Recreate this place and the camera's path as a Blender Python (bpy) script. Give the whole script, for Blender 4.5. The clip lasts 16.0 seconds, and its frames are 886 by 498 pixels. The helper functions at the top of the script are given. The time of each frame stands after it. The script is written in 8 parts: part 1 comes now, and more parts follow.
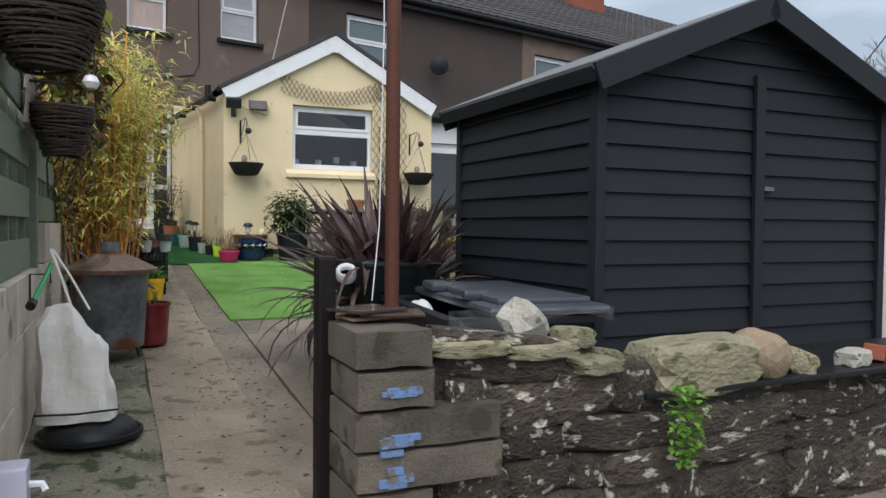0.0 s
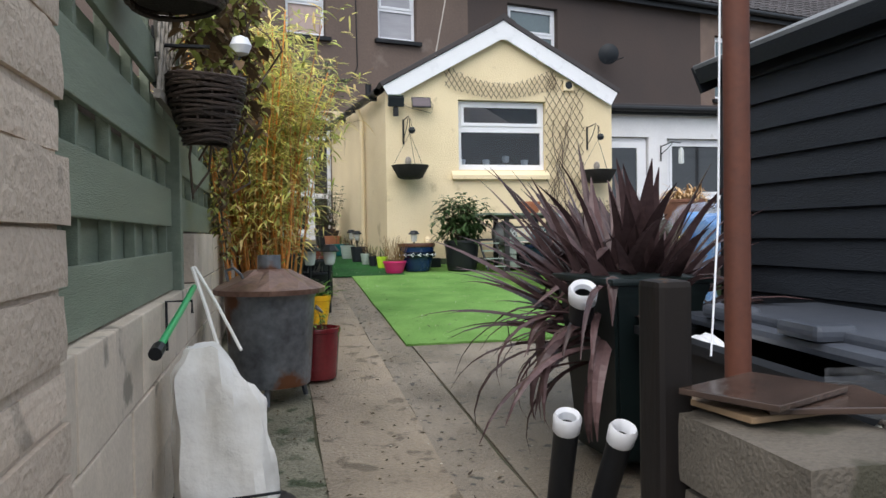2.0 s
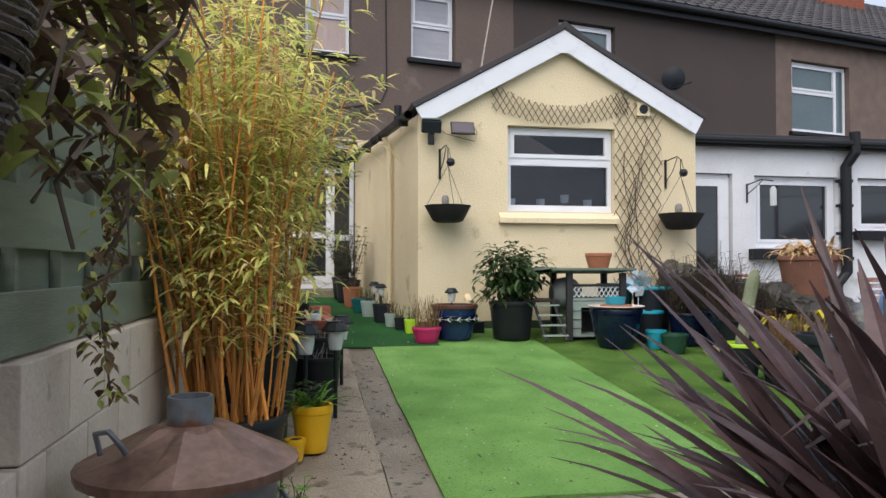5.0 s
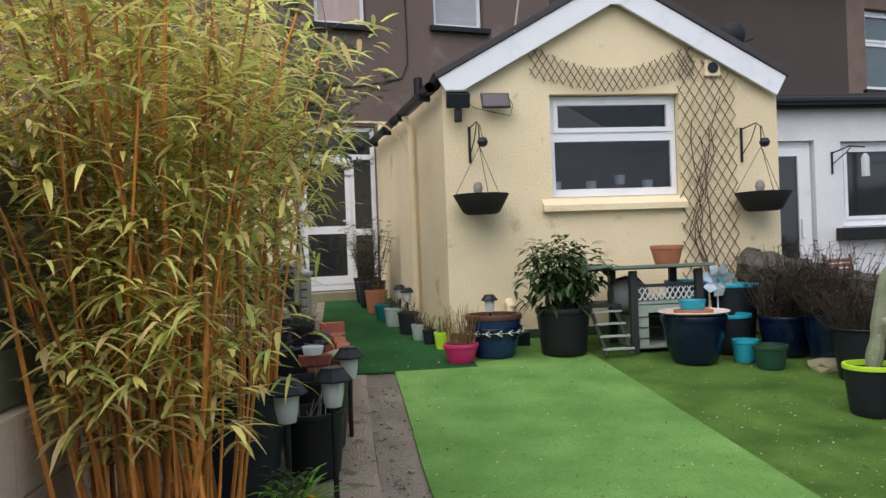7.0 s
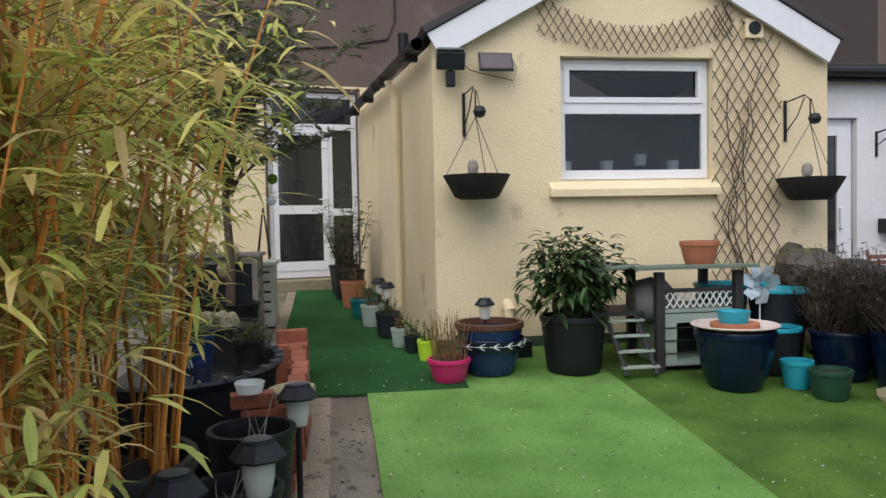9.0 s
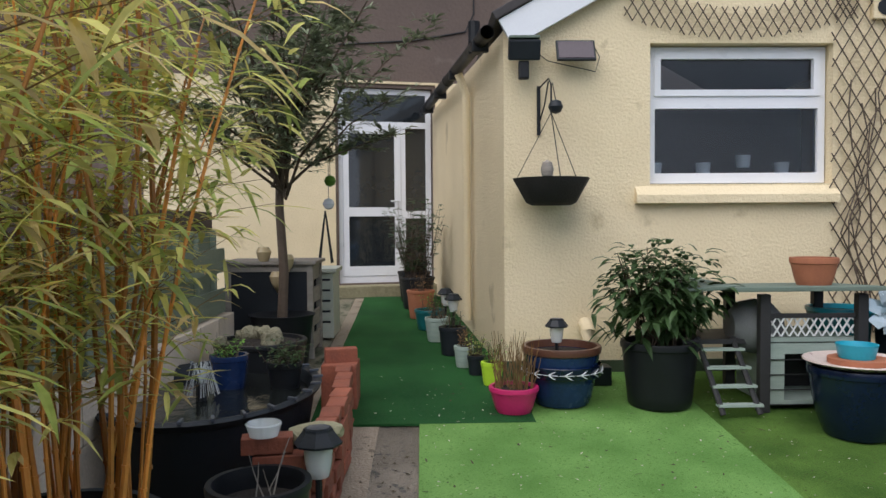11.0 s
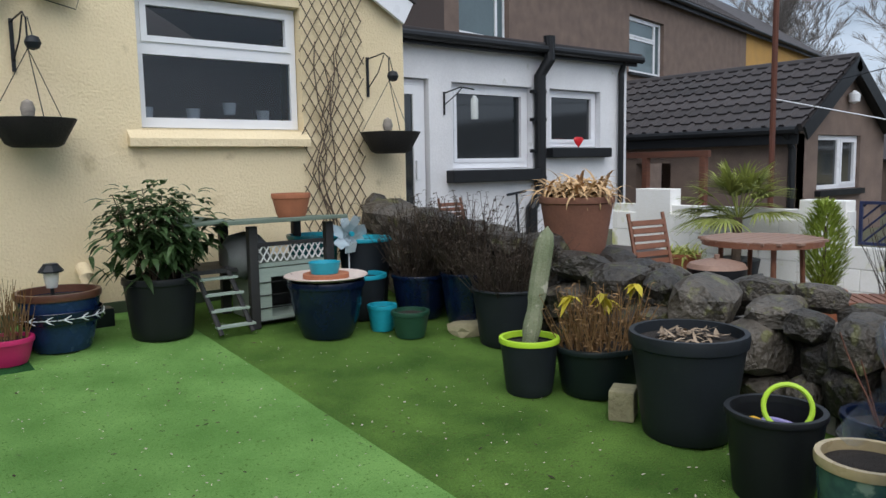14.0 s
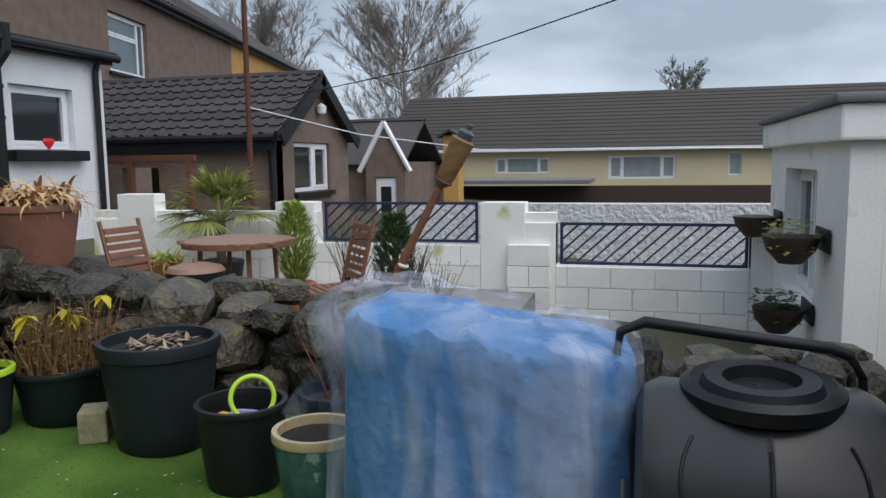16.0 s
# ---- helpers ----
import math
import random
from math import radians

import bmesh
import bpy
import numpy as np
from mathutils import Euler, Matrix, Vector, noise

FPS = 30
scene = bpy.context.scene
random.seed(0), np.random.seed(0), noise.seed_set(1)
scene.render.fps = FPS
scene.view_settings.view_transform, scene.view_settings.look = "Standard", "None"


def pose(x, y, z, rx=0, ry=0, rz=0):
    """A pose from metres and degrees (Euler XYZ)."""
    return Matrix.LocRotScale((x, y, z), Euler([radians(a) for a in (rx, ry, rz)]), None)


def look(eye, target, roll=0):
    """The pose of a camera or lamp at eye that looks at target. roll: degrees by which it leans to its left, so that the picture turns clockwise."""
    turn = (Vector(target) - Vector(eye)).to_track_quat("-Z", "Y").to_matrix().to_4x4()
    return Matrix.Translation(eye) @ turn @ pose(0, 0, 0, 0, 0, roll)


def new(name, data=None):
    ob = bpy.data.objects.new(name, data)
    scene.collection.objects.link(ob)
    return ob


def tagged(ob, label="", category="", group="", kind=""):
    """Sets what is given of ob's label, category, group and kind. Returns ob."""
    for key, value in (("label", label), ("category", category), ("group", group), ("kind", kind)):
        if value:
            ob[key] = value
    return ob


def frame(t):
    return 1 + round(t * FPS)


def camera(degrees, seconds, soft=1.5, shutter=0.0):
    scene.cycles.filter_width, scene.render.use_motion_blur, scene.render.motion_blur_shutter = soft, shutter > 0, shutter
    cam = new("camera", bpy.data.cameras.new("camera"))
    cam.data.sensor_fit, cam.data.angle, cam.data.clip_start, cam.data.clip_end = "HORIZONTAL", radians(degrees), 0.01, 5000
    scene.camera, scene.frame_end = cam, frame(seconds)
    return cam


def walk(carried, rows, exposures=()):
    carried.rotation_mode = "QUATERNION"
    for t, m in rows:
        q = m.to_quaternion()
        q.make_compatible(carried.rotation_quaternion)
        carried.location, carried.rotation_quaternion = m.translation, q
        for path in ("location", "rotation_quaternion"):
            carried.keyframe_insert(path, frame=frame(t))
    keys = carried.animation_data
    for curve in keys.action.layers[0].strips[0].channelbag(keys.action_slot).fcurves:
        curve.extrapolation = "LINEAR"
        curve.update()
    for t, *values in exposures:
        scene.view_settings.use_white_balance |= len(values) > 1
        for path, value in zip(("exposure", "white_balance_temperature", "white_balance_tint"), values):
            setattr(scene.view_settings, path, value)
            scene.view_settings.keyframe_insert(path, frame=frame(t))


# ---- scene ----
cam = camera(61.2, 16.0)
METRES, EYE, TILT, LEAN, TURN = 8.0, 1.5, 0.0, 0.0, -24.0
ROWS = [
    (0.0, 0.0, 0.0, 0.0, 0.02, -1.67, -0.55),
    (0.5, -0.0252, 0.0395, 0.0001, 4.4, -1.93, 0.11),
    (1.0, -0.0424, 0.0733, -0.0003, 6.52, -1.47, 0.59),
    (1.5, -0.0533, 0.1215, 0.0001, 10.28, -0.47, 0.49),
    (2.0, -0.0698, 0.1669, -0.0028, 11.3, -1.13, 0.82),
    (2.5, -0.0857, 0.212, 0.002, 10.95, 0.85, 1.67),
    (3.0, -0.0933, 0.2536, 0.0037, 12.04, 3.14, 1.23),
    (3.2, -0.098, 0.2718, 0.0062, 12.32, 3.29, 0.96),
    (5.3, -0.1525, 0.4657, 0.0378, 13.78, 1.0, -0.05),
    (5.5, -0.1555, 0.4839, 0.0403, 14.01, 0.76, 0.03),
    (6.0, -0.1622, 0.5293, 0.0465, 15.24, 0.38, 0.28),
    (6.5, -0.17, 0.574, 0.0517, 17.16, 0.15, 0.51),
    (7.0, -0.1867, 0.6184, 0.0605, 16.4, -0.01, 2.1),
    (7.5, -0.195, 0.6655, 0.0683, 17.56, 0.18, 1.87),
    (8.0, -0.2107, 0.6982, 0.0709, 19.22, 0.02, 1.18),
    (8.5, -0.23, 0.7347, 0.077, 15.72, -0.73, 2.37),
    (9.0, -0.2276, 0.7729, 0.0796, 15.67, -2.1, 1.14),
    (9.5, -0.2322, 0.8136, 0.0823, 18.96, -2.68, 1.36),
    (9.7, -0.233, 0.8275, 0.0832, 21.09, -2.29, 1.18),
    (11.8, -0.2306, 0.858, 0.0892, 22.62, -1.99, 0.39),
    (12.0, -0.2302, 0.8561, 0.089, 18.27, -1.86, 0.95),
    (12.2, -0.2302, 0.853, 0.0886, 13.54, -1.88, 1.48),
    (12.5, -0.23, 0.8443, 0.0875, 8.05, -2.25, 1.28),
    (13.0, -0.2237, 0.8221, 0.0838, 1.28, -3.65, 1.25),
    (13.5, -0.2205, 0.808, 0.0815, -6.63, -5.38, 1.44),
    (14.0, -0.2176, 0.8015, 0.0805, -14.07, -6.4, 1.01),
    (14.5, -0.2113, 0.7985, 0.0799, -23.97, -6.76, 1.05),
    (15.0, -0.2076, 0.7948, 0.0801, -33.42, -6.72, 0.47),
    (15.5, -0.2026, 0.7917, 0.0804, -43.39, -6.66, 0.58),
    (16.0, -0.197, 0.7864, 0.0806, -50.79, -6.66, 0.73),
]
walk(cam, [(t, pose(0, 0, EYE, TILT, LEAN, TURN) @ pose(METRES * x, METRES * y, METRES * z, 90 + pitch, roll, yaw)) for t, x, y, z, yaw, pitch, roll in ROWS],
     [(0, 0.45, 6500, 10), (1.5, 0.70, 6500, 11), (3, 0.8, 6450, 13), (5.5, 0.58, 6500, 14), (9, 0.42, 6500, 14), (12, 0.38, 6250, 14), (13, 0.36, 6250, 13), (14.5, 0.27, 6300, 10), (16, 0.22, 6350, 10)])

# ---- world, sun, exposure ----
world = bpy.data.worlds.new("world")
scene.world = world
world.use_nodes = True
wn, wl = world.node_tree.nodes, world.node_tree.links
sky = wn.new("ShaderNodeTexSky")
sky.sky_type, sky.sun_disc = "NISHITA", False
sky.sun_elevation, sky.sun_rotation = radians(54), radians(212)
sky.air_density, sky.dust_density, sky.ozone_density = 1.0, 4.0, 1.0
cloud_co = wn.new("ShaderNodeTexCoord")
cloud_map = wn.new("ShaderNodeMapping")
cloud_map.inputs["Scale"].default_value = (1.0, 1.0, 3.2)
cloud_noise = wn.new("ShaderNodeTexNoise")
cloud_noise.inputs["Scale"].default_value, cloud_noise.inputs["Detail"].default_value = 2.6, 6.0
cloud_ramp = wn.new("ShaderNodeValToRGB")
cloud_ramp.color_ramp.elements[0].position, cloud_ramp.color_ramp.elements[0].color = 0.36, (2.3, 2.78, 3.35, 1)
cloud_ramp.color_ramp.elements[1].position, cloud_ramp.color_ramp.elements[1].color = 0.66, (4.45, 4.95, 5.65, 1)
sky_mix = wn.new("ShaderNodeMixRGB")
sky_mix.inputs[0].default_value = 0.9
wl.new(cloud_co.outputs["Generated"], cloud_map.inputs[0])
wl.new(cloud_map.outputs[0], cloud_noise.inputs["Vector"])
wl.new(cloud_noise.outputs[0], cloud_ramp.inputs[0])
wl.new(sky.outputs[0], sky_mix.inputs[1])
wl.new(cloud_ramp.outputs[0], sky_mix.inputs[2])
wl.new(sky_mix.outputs[0], wn["Background"].inputs[0])
wn["Background"].inputs[1].default_value = 0.15
sun = new("sun", bpy.data.lights.new("sun", "SUN"))
sun.data.energy, sun.data.angle, sun.data.color = 1.9, radians(70), (1.0, 0.95, 0.89)
sun.matrix_basis = look((-4.6, -7.4, 12.5), (0, 0, 0))


# ---- materials ----
def mat(name, a, b=None, rough=0.7, scale=6.0, fine=60.0, bump=0.15, depth=0.01, metal=0.0, spots=None, spot_scale=14.0,
        spot_at=0.62, each=0.0, island=0.0, stretch=(1, 1, 1), alpha=1.0, trans=0.0, spec=0.5, rough_var=0.12):
    """A surface with broad tone changes from a to b, fine grain, relief, and spots of a third colour."""
    m = bpy.data.materials.new(name)
    m.use_nodes = True
    n, l = m.node_tree.nodes, m.node_tree.links
    p = n["Principled BSDF"]
    b = b or tuple(c * 0.75 for c in a)
    co, mp = n.new("ShaderNodeTexCoord"), n.new("ShaderNodeMapping")
    mp.inputs["Scale"].default_value = stretch
    l.new(co.outputs["Object"], mp.inputs[0])
    big, small = n.new("ShaderNodeTexNoise"), n.new("ShaderNodeTexNoise")
    for t, s in ((big, scale), (small, fine)):
        t.inputs["Scale"].default_value, t.inputs["Detail"].default_value = s, 5.0
        l.new(mp.outputs[0], t.inputs["Vector"])
    if each:
        info, mul = n.new("ShaderNodeObjectInfo"), n.new("ShaderNodeVectorMath")
        mul.operation = "MULTIPLY_ADD"
        mul.inputs[1].default_value = (37, 19, 53)
        l.new(info.outputs["Random"], mul.inputs[0])
        l.new(co.outputs["Object"], mul.inputs[2])
        l.new(mul.outputs[0], mp.inputs[0])
    ramp = n.new("ShaderNodeValToRGB")
    ramp.color_ramp.elements[0].position, ramp.color_ramp.elements[1].position = 0.32, 0.68
    ramp.color_ramp.elements[0].color, ramp.color_ramp.elements[1].color = (*b, 1), (*a, 1)
    mixf = n.new("ShaderNodeMath")
    mixf.operation = "MULTIPLY_ADD"
    mixf.inputs[1].default_value = 0.35
    add = n.new("ShaderNodeMath")
    add.operation = "MULTIPLY"
    add.inputs[1].default_value = 0.65
    l.new(big.outputs[0], add.inputs[0])
    l.new(small.outputs[0], mixf.inputs[0])
    l.new(add.outputs[0], mixf.inputs[2])
    l.new(mixf.outputs[0], ramp.inputs[0])
    colour = ramp.outputs[0]
    if spots:
        sp, sr, mx = n.new("ShaderNodeTexNoise"), n.new("ShaderNodeValToRGB"), n.new("ShaderNodeMixRGB")
        sp.inputs["Scale"].default_value, sp.inputs["Detail"].default_value = spot_scale, 7.0
        l.new(mp.outputs[0], sp.inputs["Vector"])
        sr.color_ramp.elements[0].position, sr.color_ramp.elements[1].position = spot_at, spot_at + 0.06
        l.new(sp.outputs[0], sr.inputs[0])
        l.new(sr.outputs[0], mx.inputs[0])
        l.new(colour, mx.inputs[1])
        mx.inputs[2].default_value = (*spots, 1)
        colour = mx.outputs[0]
    if each or island:
        src = n.new("ShaderNodeObjectInfo").outputs["Random"] if each else n.new("ShaderNodeNewGeometry").outputs["Random Per Island"]
        hs, mr = n.new("ShaderNodeHueSaturation"), n.new("ShaderNodeMapRange")
        k = each or island
        mr.inputs["To Min"].default_value, mr.inputs["To Max"].default_value = 1 - k, 1 + k
        l.new(src, mr.inputs[0])
        l.new(mr.outputs[0], hs.inputs["Value"])
        l.new(colour, hs.inputs["Color"])
        colour = hs.outputs[0]
    l.new(colour, p.inputs["Base Color"])
    rr = n.new("ShaderNodeMapRange")
    rr.inputs["To Min"].default_value, rr.inputs["To Max"].default_value = max(0.02, rough - rough_var), min(1, rough + rough_var)
    l.new(big.outputs[0], rr.inputs[0])
    l.new(rr.outputs[0], p.inputs["Roughness"])
    p.inputs["Metallic"].default_value = metal
    p.inputs["Alpha"].default_value = alpha
    p.inputs["Transmission Weight"].default_value = trans
    p.inputs["Specular IOR Level"].default_value = spec
    if bump:
        bp = n.new("ShaderNodeBump")
        bp.inputs["Strength"].default_value, bp.inputs["Distance"].default_value = bump, depth
        l.new(small.outputs[0], bp.inputs["Height"])
        l.new(bp.outputs[0], p.inputs["Normal"])
    return m


M_YELLOW = mat("cream_roughcast", (0.84, 0.71, 0.475), (0.73, 0.61, 0.39), 0.85, 1.6, 46, 0.8, 0.013, spots=(0.60, 0.49, 0.30), spot_scale=2.3, spot_at=0.66)
M_BROWN = mat("brown_render", (0.165, 0.122, 0.10), (0.115, 0.086, 0.074), 0.9, 0.8, 22, 0.5, 0.015, spots=(0.19, 0.15, 0.13), spot_scale=1.3, spot_at=0.6)
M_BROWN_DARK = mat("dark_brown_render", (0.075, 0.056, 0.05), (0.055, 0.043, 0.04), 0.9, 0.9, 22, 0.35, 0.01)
M_STUCCO = mat("grey_brown_pebbledash", (0.22, 0.16, 0.13), (0.13, 0.095, 0.08), 0.9, 3.0, 40, 0.8, 0.015)
M_ORANGE = mat("ochre_render", (0.55, 0.32, 0.09), (0.45, 0.26, 0.08), 0.85, 2, 40)
M_WHITE_WALL = mat("white_masonry_paint", (0.78, 0.79, 0.82), (0.66, 0.67, 0.70), 0.7, 2.2, 35, 0.4, 0.01, spots=(0.52, 0.53, 0.52), spot_scale=3.0, spot_at=0.68)
M_WHITE_BLOCK = mat("white_painted_block", (0.90, 0.90, 0.90), (0.80, 0.80, 0.76), 0.7, 2.5, 45, 0.35, 0.008, spots=(0.52, 0.54, 0.24), spot_scale=1.7, spot_at=0.64, each=0.05)
M_UPVC = mat("white_upvc", (0.80, 0.82, 0.86), (0.74, 0.76, 0.80), 0.3, 3, 60, 0.03)
M_BLACK_PLASTIC = mat("black_plastic", (0.014, 0.016, 0.019), (0.009, 0.010, 0.012), 0.45, 5, 90, 0.1, 0.004, spec=0.3)
M_DARK_GREEN_PLASTIC = mat("dark_green_plastic", (0.010, 0.018, 0.018), (0.007, 0.012, 0.013), 0.42, 5, 90, 0.08, 0.004, spec=0.3)
M_GLASS_DARK = mat("window_glass", (0.02, 0.024, 0.028), (0.016, 0.02, 0.023), 0.06, 2, 20, 0.0, rough_var=0.02, spec=0.8)
M_GLASS = bpy.data.materials.new("clear_window_glass")
M_GLASS.use_nodes = True
gn, gl = M_GLASS.node_tree.nodes, M_GLASS.node_tree.links
g_mix, g_tr, g_gl, g_fr = gn.new("ShaderNodeMixShader"), gn.new("ShaderNodeBsdfTransparent"), gn.new("ShaderNodeBsdfGlossy"), gn.new("ShaderNodeFresnel")
g_tr.inputs[0].default_value, g_gl.inputs["Roughness"].default_value, g_fr.inputs[0].default_value = (0.80, 0.83, 0.85, 1), 0.02, 1.5
gl.new(g_fr.outputs[0], g_mix.inputs[0])
gl.new(g_tr.outputs[0], g_mix.inputs[1])
gl.new(g_gl.outputs[0], g_mix.inputs[2])
gl.new(g_mix.outputs[0], gn["Material Output"].inputs[0])
M_BLIND = mat("pale_blind_behind_glass", (0.42, 0.42, 0.45), (0.33, 0.33, 0.36), 0.15, 1.5, 20, 0.0, rough_var=0.03, stretch=(1, 1, 9))
# Warm room light and pinkish reflection put into the pane colour.
M_WARM_GLASS = mat("warm_reflection_glass", (0.55, 0.42, 0.37), (0.42, 0.32, 0.29), 0.15, 1.5, 20, 0.0, rough_var=0.03, stretch=(6, 1, 1))
# Teal of the reflected sky painted into the glass colour.
M_SKY_GLASS = mat("sky_reflection_glass", (0.10, 0.145, 0.155), (0.075, 0.11, 0.12), 0.05, 1.0, 20, 0.0, rough_var=0.02, spec=0.9)
M_SLATE = mat("dark_roof_tile", (0.055, 0.048, 0.05), (0.035, 0.032, 0.034), 0.75, 1.2, 30, 0.3, 0.01, island=0.25)
M_CONCRETE_PATH = mat("worn_concrete", (0.41, 0.34, 0.26), (0.18, 0.147, 0.108), 0.45, 1.6, 60, 1.0, 0.02, spots=(0.15, 0.122, 0.088), spot_scale=7, spot_at=0.58, rough_var=0.25)
M_CONCRETE_YARD = mat("gritty_damp_concrete", (0.34, 0.292, 0.233), (0.115, 0.097, 0.075), 0.45, 1.9, 75, 1.0, 0.02, spots=(0.075, 0.073, 0.065), spot_scale=16, spot_at=0.60, rough_var=0.3)
M_CONCRETE_MOSS = mat("mossy_damp_concrete", (0.31, 0.29, 0.215), (0.09, 0.09, 0.06), 0.5, 3.2, 50, 1.0, 0.025, spots=(0.05, 0.065, 0.03), spot_scale=7, spot_at=0.55, rough_var=0.3)
M_TURF = mat("light_artificial_turf", (0.22, 0.42, 0.115), (0.10, 0.24, 0.05), 0.9, 2.2, 110, 1.0, 0.02, spec=0.15, spots=(0.10, 0.21, 0.045), spot_scale=60, spot_at=0.60)
M_TURF_B = mat("worn_artificial_turf", (0.15, 0.28, 0.054), (0.046, 0.11, 0.017), 0.9, 2.6, 100, 1.0, 0.03, spec=0.15, spots=(0.085, 0.13, 0.03), spot_scale=42, spot_at=0.62)
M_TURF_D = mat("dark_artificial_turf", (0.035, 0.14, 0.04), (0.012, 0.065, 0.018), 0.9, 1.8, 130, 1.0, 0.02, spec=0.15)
M_BLOCK = mat("buff_concrete_block", (0.74, 0.63, 0.51), (0.52, 0.44, 0.35), 0.9, 3, 60, 0.5, 0.006, each=0.08, spots=(0.30, 0.26, 0.21), spot_scale=4, spot_at=0.62)
M_PIER = mat("crumbling_buff_block", (0.64, 0.525, 0.42), (0.43, 0.35, 0.275), 0.9, 2.4, 55, 0.9, 0.01, each=0.12, spots=(0.30, 0.25, 0.20), spot_scale=5, spot_at=0.66)
M_BLOCK_GREY = mat("grey_concrete_block", (0.175, 0.15, 0.12), (0.055, 0.048, 0.038), 0.9, 4, 120, 0.7, 0.008, each=0.15, spots=(0.05, 0.047, 0.03), spot_scale=6, spot_at=0.57)
M_FENCE = mat("green_painted_timber", (0.225, 0.265, 0.20), (0.145, 0.18, 0.132), 0.55, 3, 30, 0.4, 0.006, stretch=(6, 1, 9), each=0.12)
M_SHED = mat("black_painted_timber", (0.0125, 0.0163, 0.0223), (0.0071, 0.0092, 0.0128), 0.6, 3, 45, 0.45, 0.006, stretch=(1, 1, 7), each=0.12, spec=0.35)
M_FELT = mat("grey_roofing_felt", (0.19, 0.20, 0.21), (0.12, 0.125, 0.13), 0.8, 4, 120, 0.4, 0.006)
M_STONE = mat("dark_rubble_stone", (0.115, 0.10, 0.085), (0.04, 0.035, 0.03), 0.9, 5, 40, 0.9, 0.02, spots=(0.38, 0.38, 0.30), spot_scale=16, spot_at=0.64, each=0.25)
M_RUBBLE = mat("lichened_rubble", (0.125, 0.10, 0.078), (0.032, 0.027, 0.022), 0.9, 1.6, 11, 0.9, 0.10, spots=(0.60, 0.59, 0.50), spot_scale=3.6, spot_at=0.585, each=0.3)
M_PALE_ROCK = mat("mossy_pale_rock", (0.34, 0.315, 0.215), (0.14, 0.132, 0.08), 0.9, 1.6, 9, 0.6, 0.04, each=0.2, spots=(0.10, 0.10, 0.045), spot_scale=3, spot_at=0.58)
M_STONE_PALE = mat("pale_sandstone", (0.36, 0.33, 0.20), (0.22, 0.20, 0.12), 0.9, 5, 40, 0.8, 0.015, each=0.12)
M_SOIL = mat("dark_soil", (0.035, 0.026, 0.02), (0.018, 0.014, 0.011), 0.95, 12, 90, 1.0, 0.03)
M_GROUND = mat("rough_ground", (0.09, 0.085, 0.05), (0.05, 0.055, 0.03), 0.95, 0.6, 12, 0.6, 0.03)
M_TERRACOTTA = mat("terracotta", (0.42, 0.155, 0.075), (0.32, 0.115, 0.06), 0.8, 8, 60, 0.2, 0.005)
M_RED_BRICK = mat("red_brick", (0.33, 0.10, 0.055), (0.20, 0.065, 0.04), 0.9, 9, 70, 0.6, 0.008, each=0.2, spots=(0.35, 0.30, 0.26), spot_scale=11, spot_at=0.68)

# ---- building helpers ----
def G(y):
    """Height of the garden's sloping ground."""
    y = max(-1.0, min(16.4, y))
    return 0.58 + 0.0766 * (y - 7.46)


def link_mesh(name, bm, material):
    me = bpy.data.meshes.new(name)
    bm.normal_update()
    bm.to_mesh(me)
    bm.free()
    me.materials.append(material)
    return me


def part(name, bm, material, parent=None, label="", smooth=False):
    me = link_mesh(name, bm, material)
    if smooth:
        for f in me.polygons:
            f.use_smooth = True
        me.set_sharp_from_angle(angle=radians(38))
    ob = new(name, me)
    if parent is not None:
        ob.parent = parent
    if label:
        ob["label"] = label
    return ob


def share(name, me, parent, m):
    """One more piece on a mesh that its kind shares."""
    ob = new(name, me)
    ob.parent = parent
    ob.matrix_basis = m
    return ob


def thing(name, label, category, m=None, group="", kind=""):
    ob = new(name)
    ob.empty_display_size = 0.05
    if m is not None:
        ob.matrix_basis = m
    return tagged(ob, label, category, group, kind)


def box(x0, x1, y0, y1, z0, z1, bevel=0.0, bm=None, m=None):
    """A box, on its own or added to bm."""
    one = bmesh.new()
    bmesh.ops.create_cube(one, size=1)
    for v in one.verts:
        v.co = Vector(((x0 + x1) / 2 + v.co.x * (x1 - x0), (y0 + y1) / 2 + v.co.y * (y1 - y0), (z0 + z1) / 2 + v.co.z * (z1 - z0)))
    if bevel:
        bmesh.ops.bevel(one, geom=one.edges[:], offset=bevel, segments=2, affect="EDGES", profile=0.6)
    if m is not None:
        bmesh.ops.transform(one, matrix=m, verts=one.verts)
    if bm is None:
        return one
    return merge(bm, one)


def merge(bm, other):
    me = bpy.data.meshes.new("tmp")
    other.to_mesh(me)
    other.free()
    bm.from_mesh(me)
    bpy.data.meshes.remove(me)
    return bm


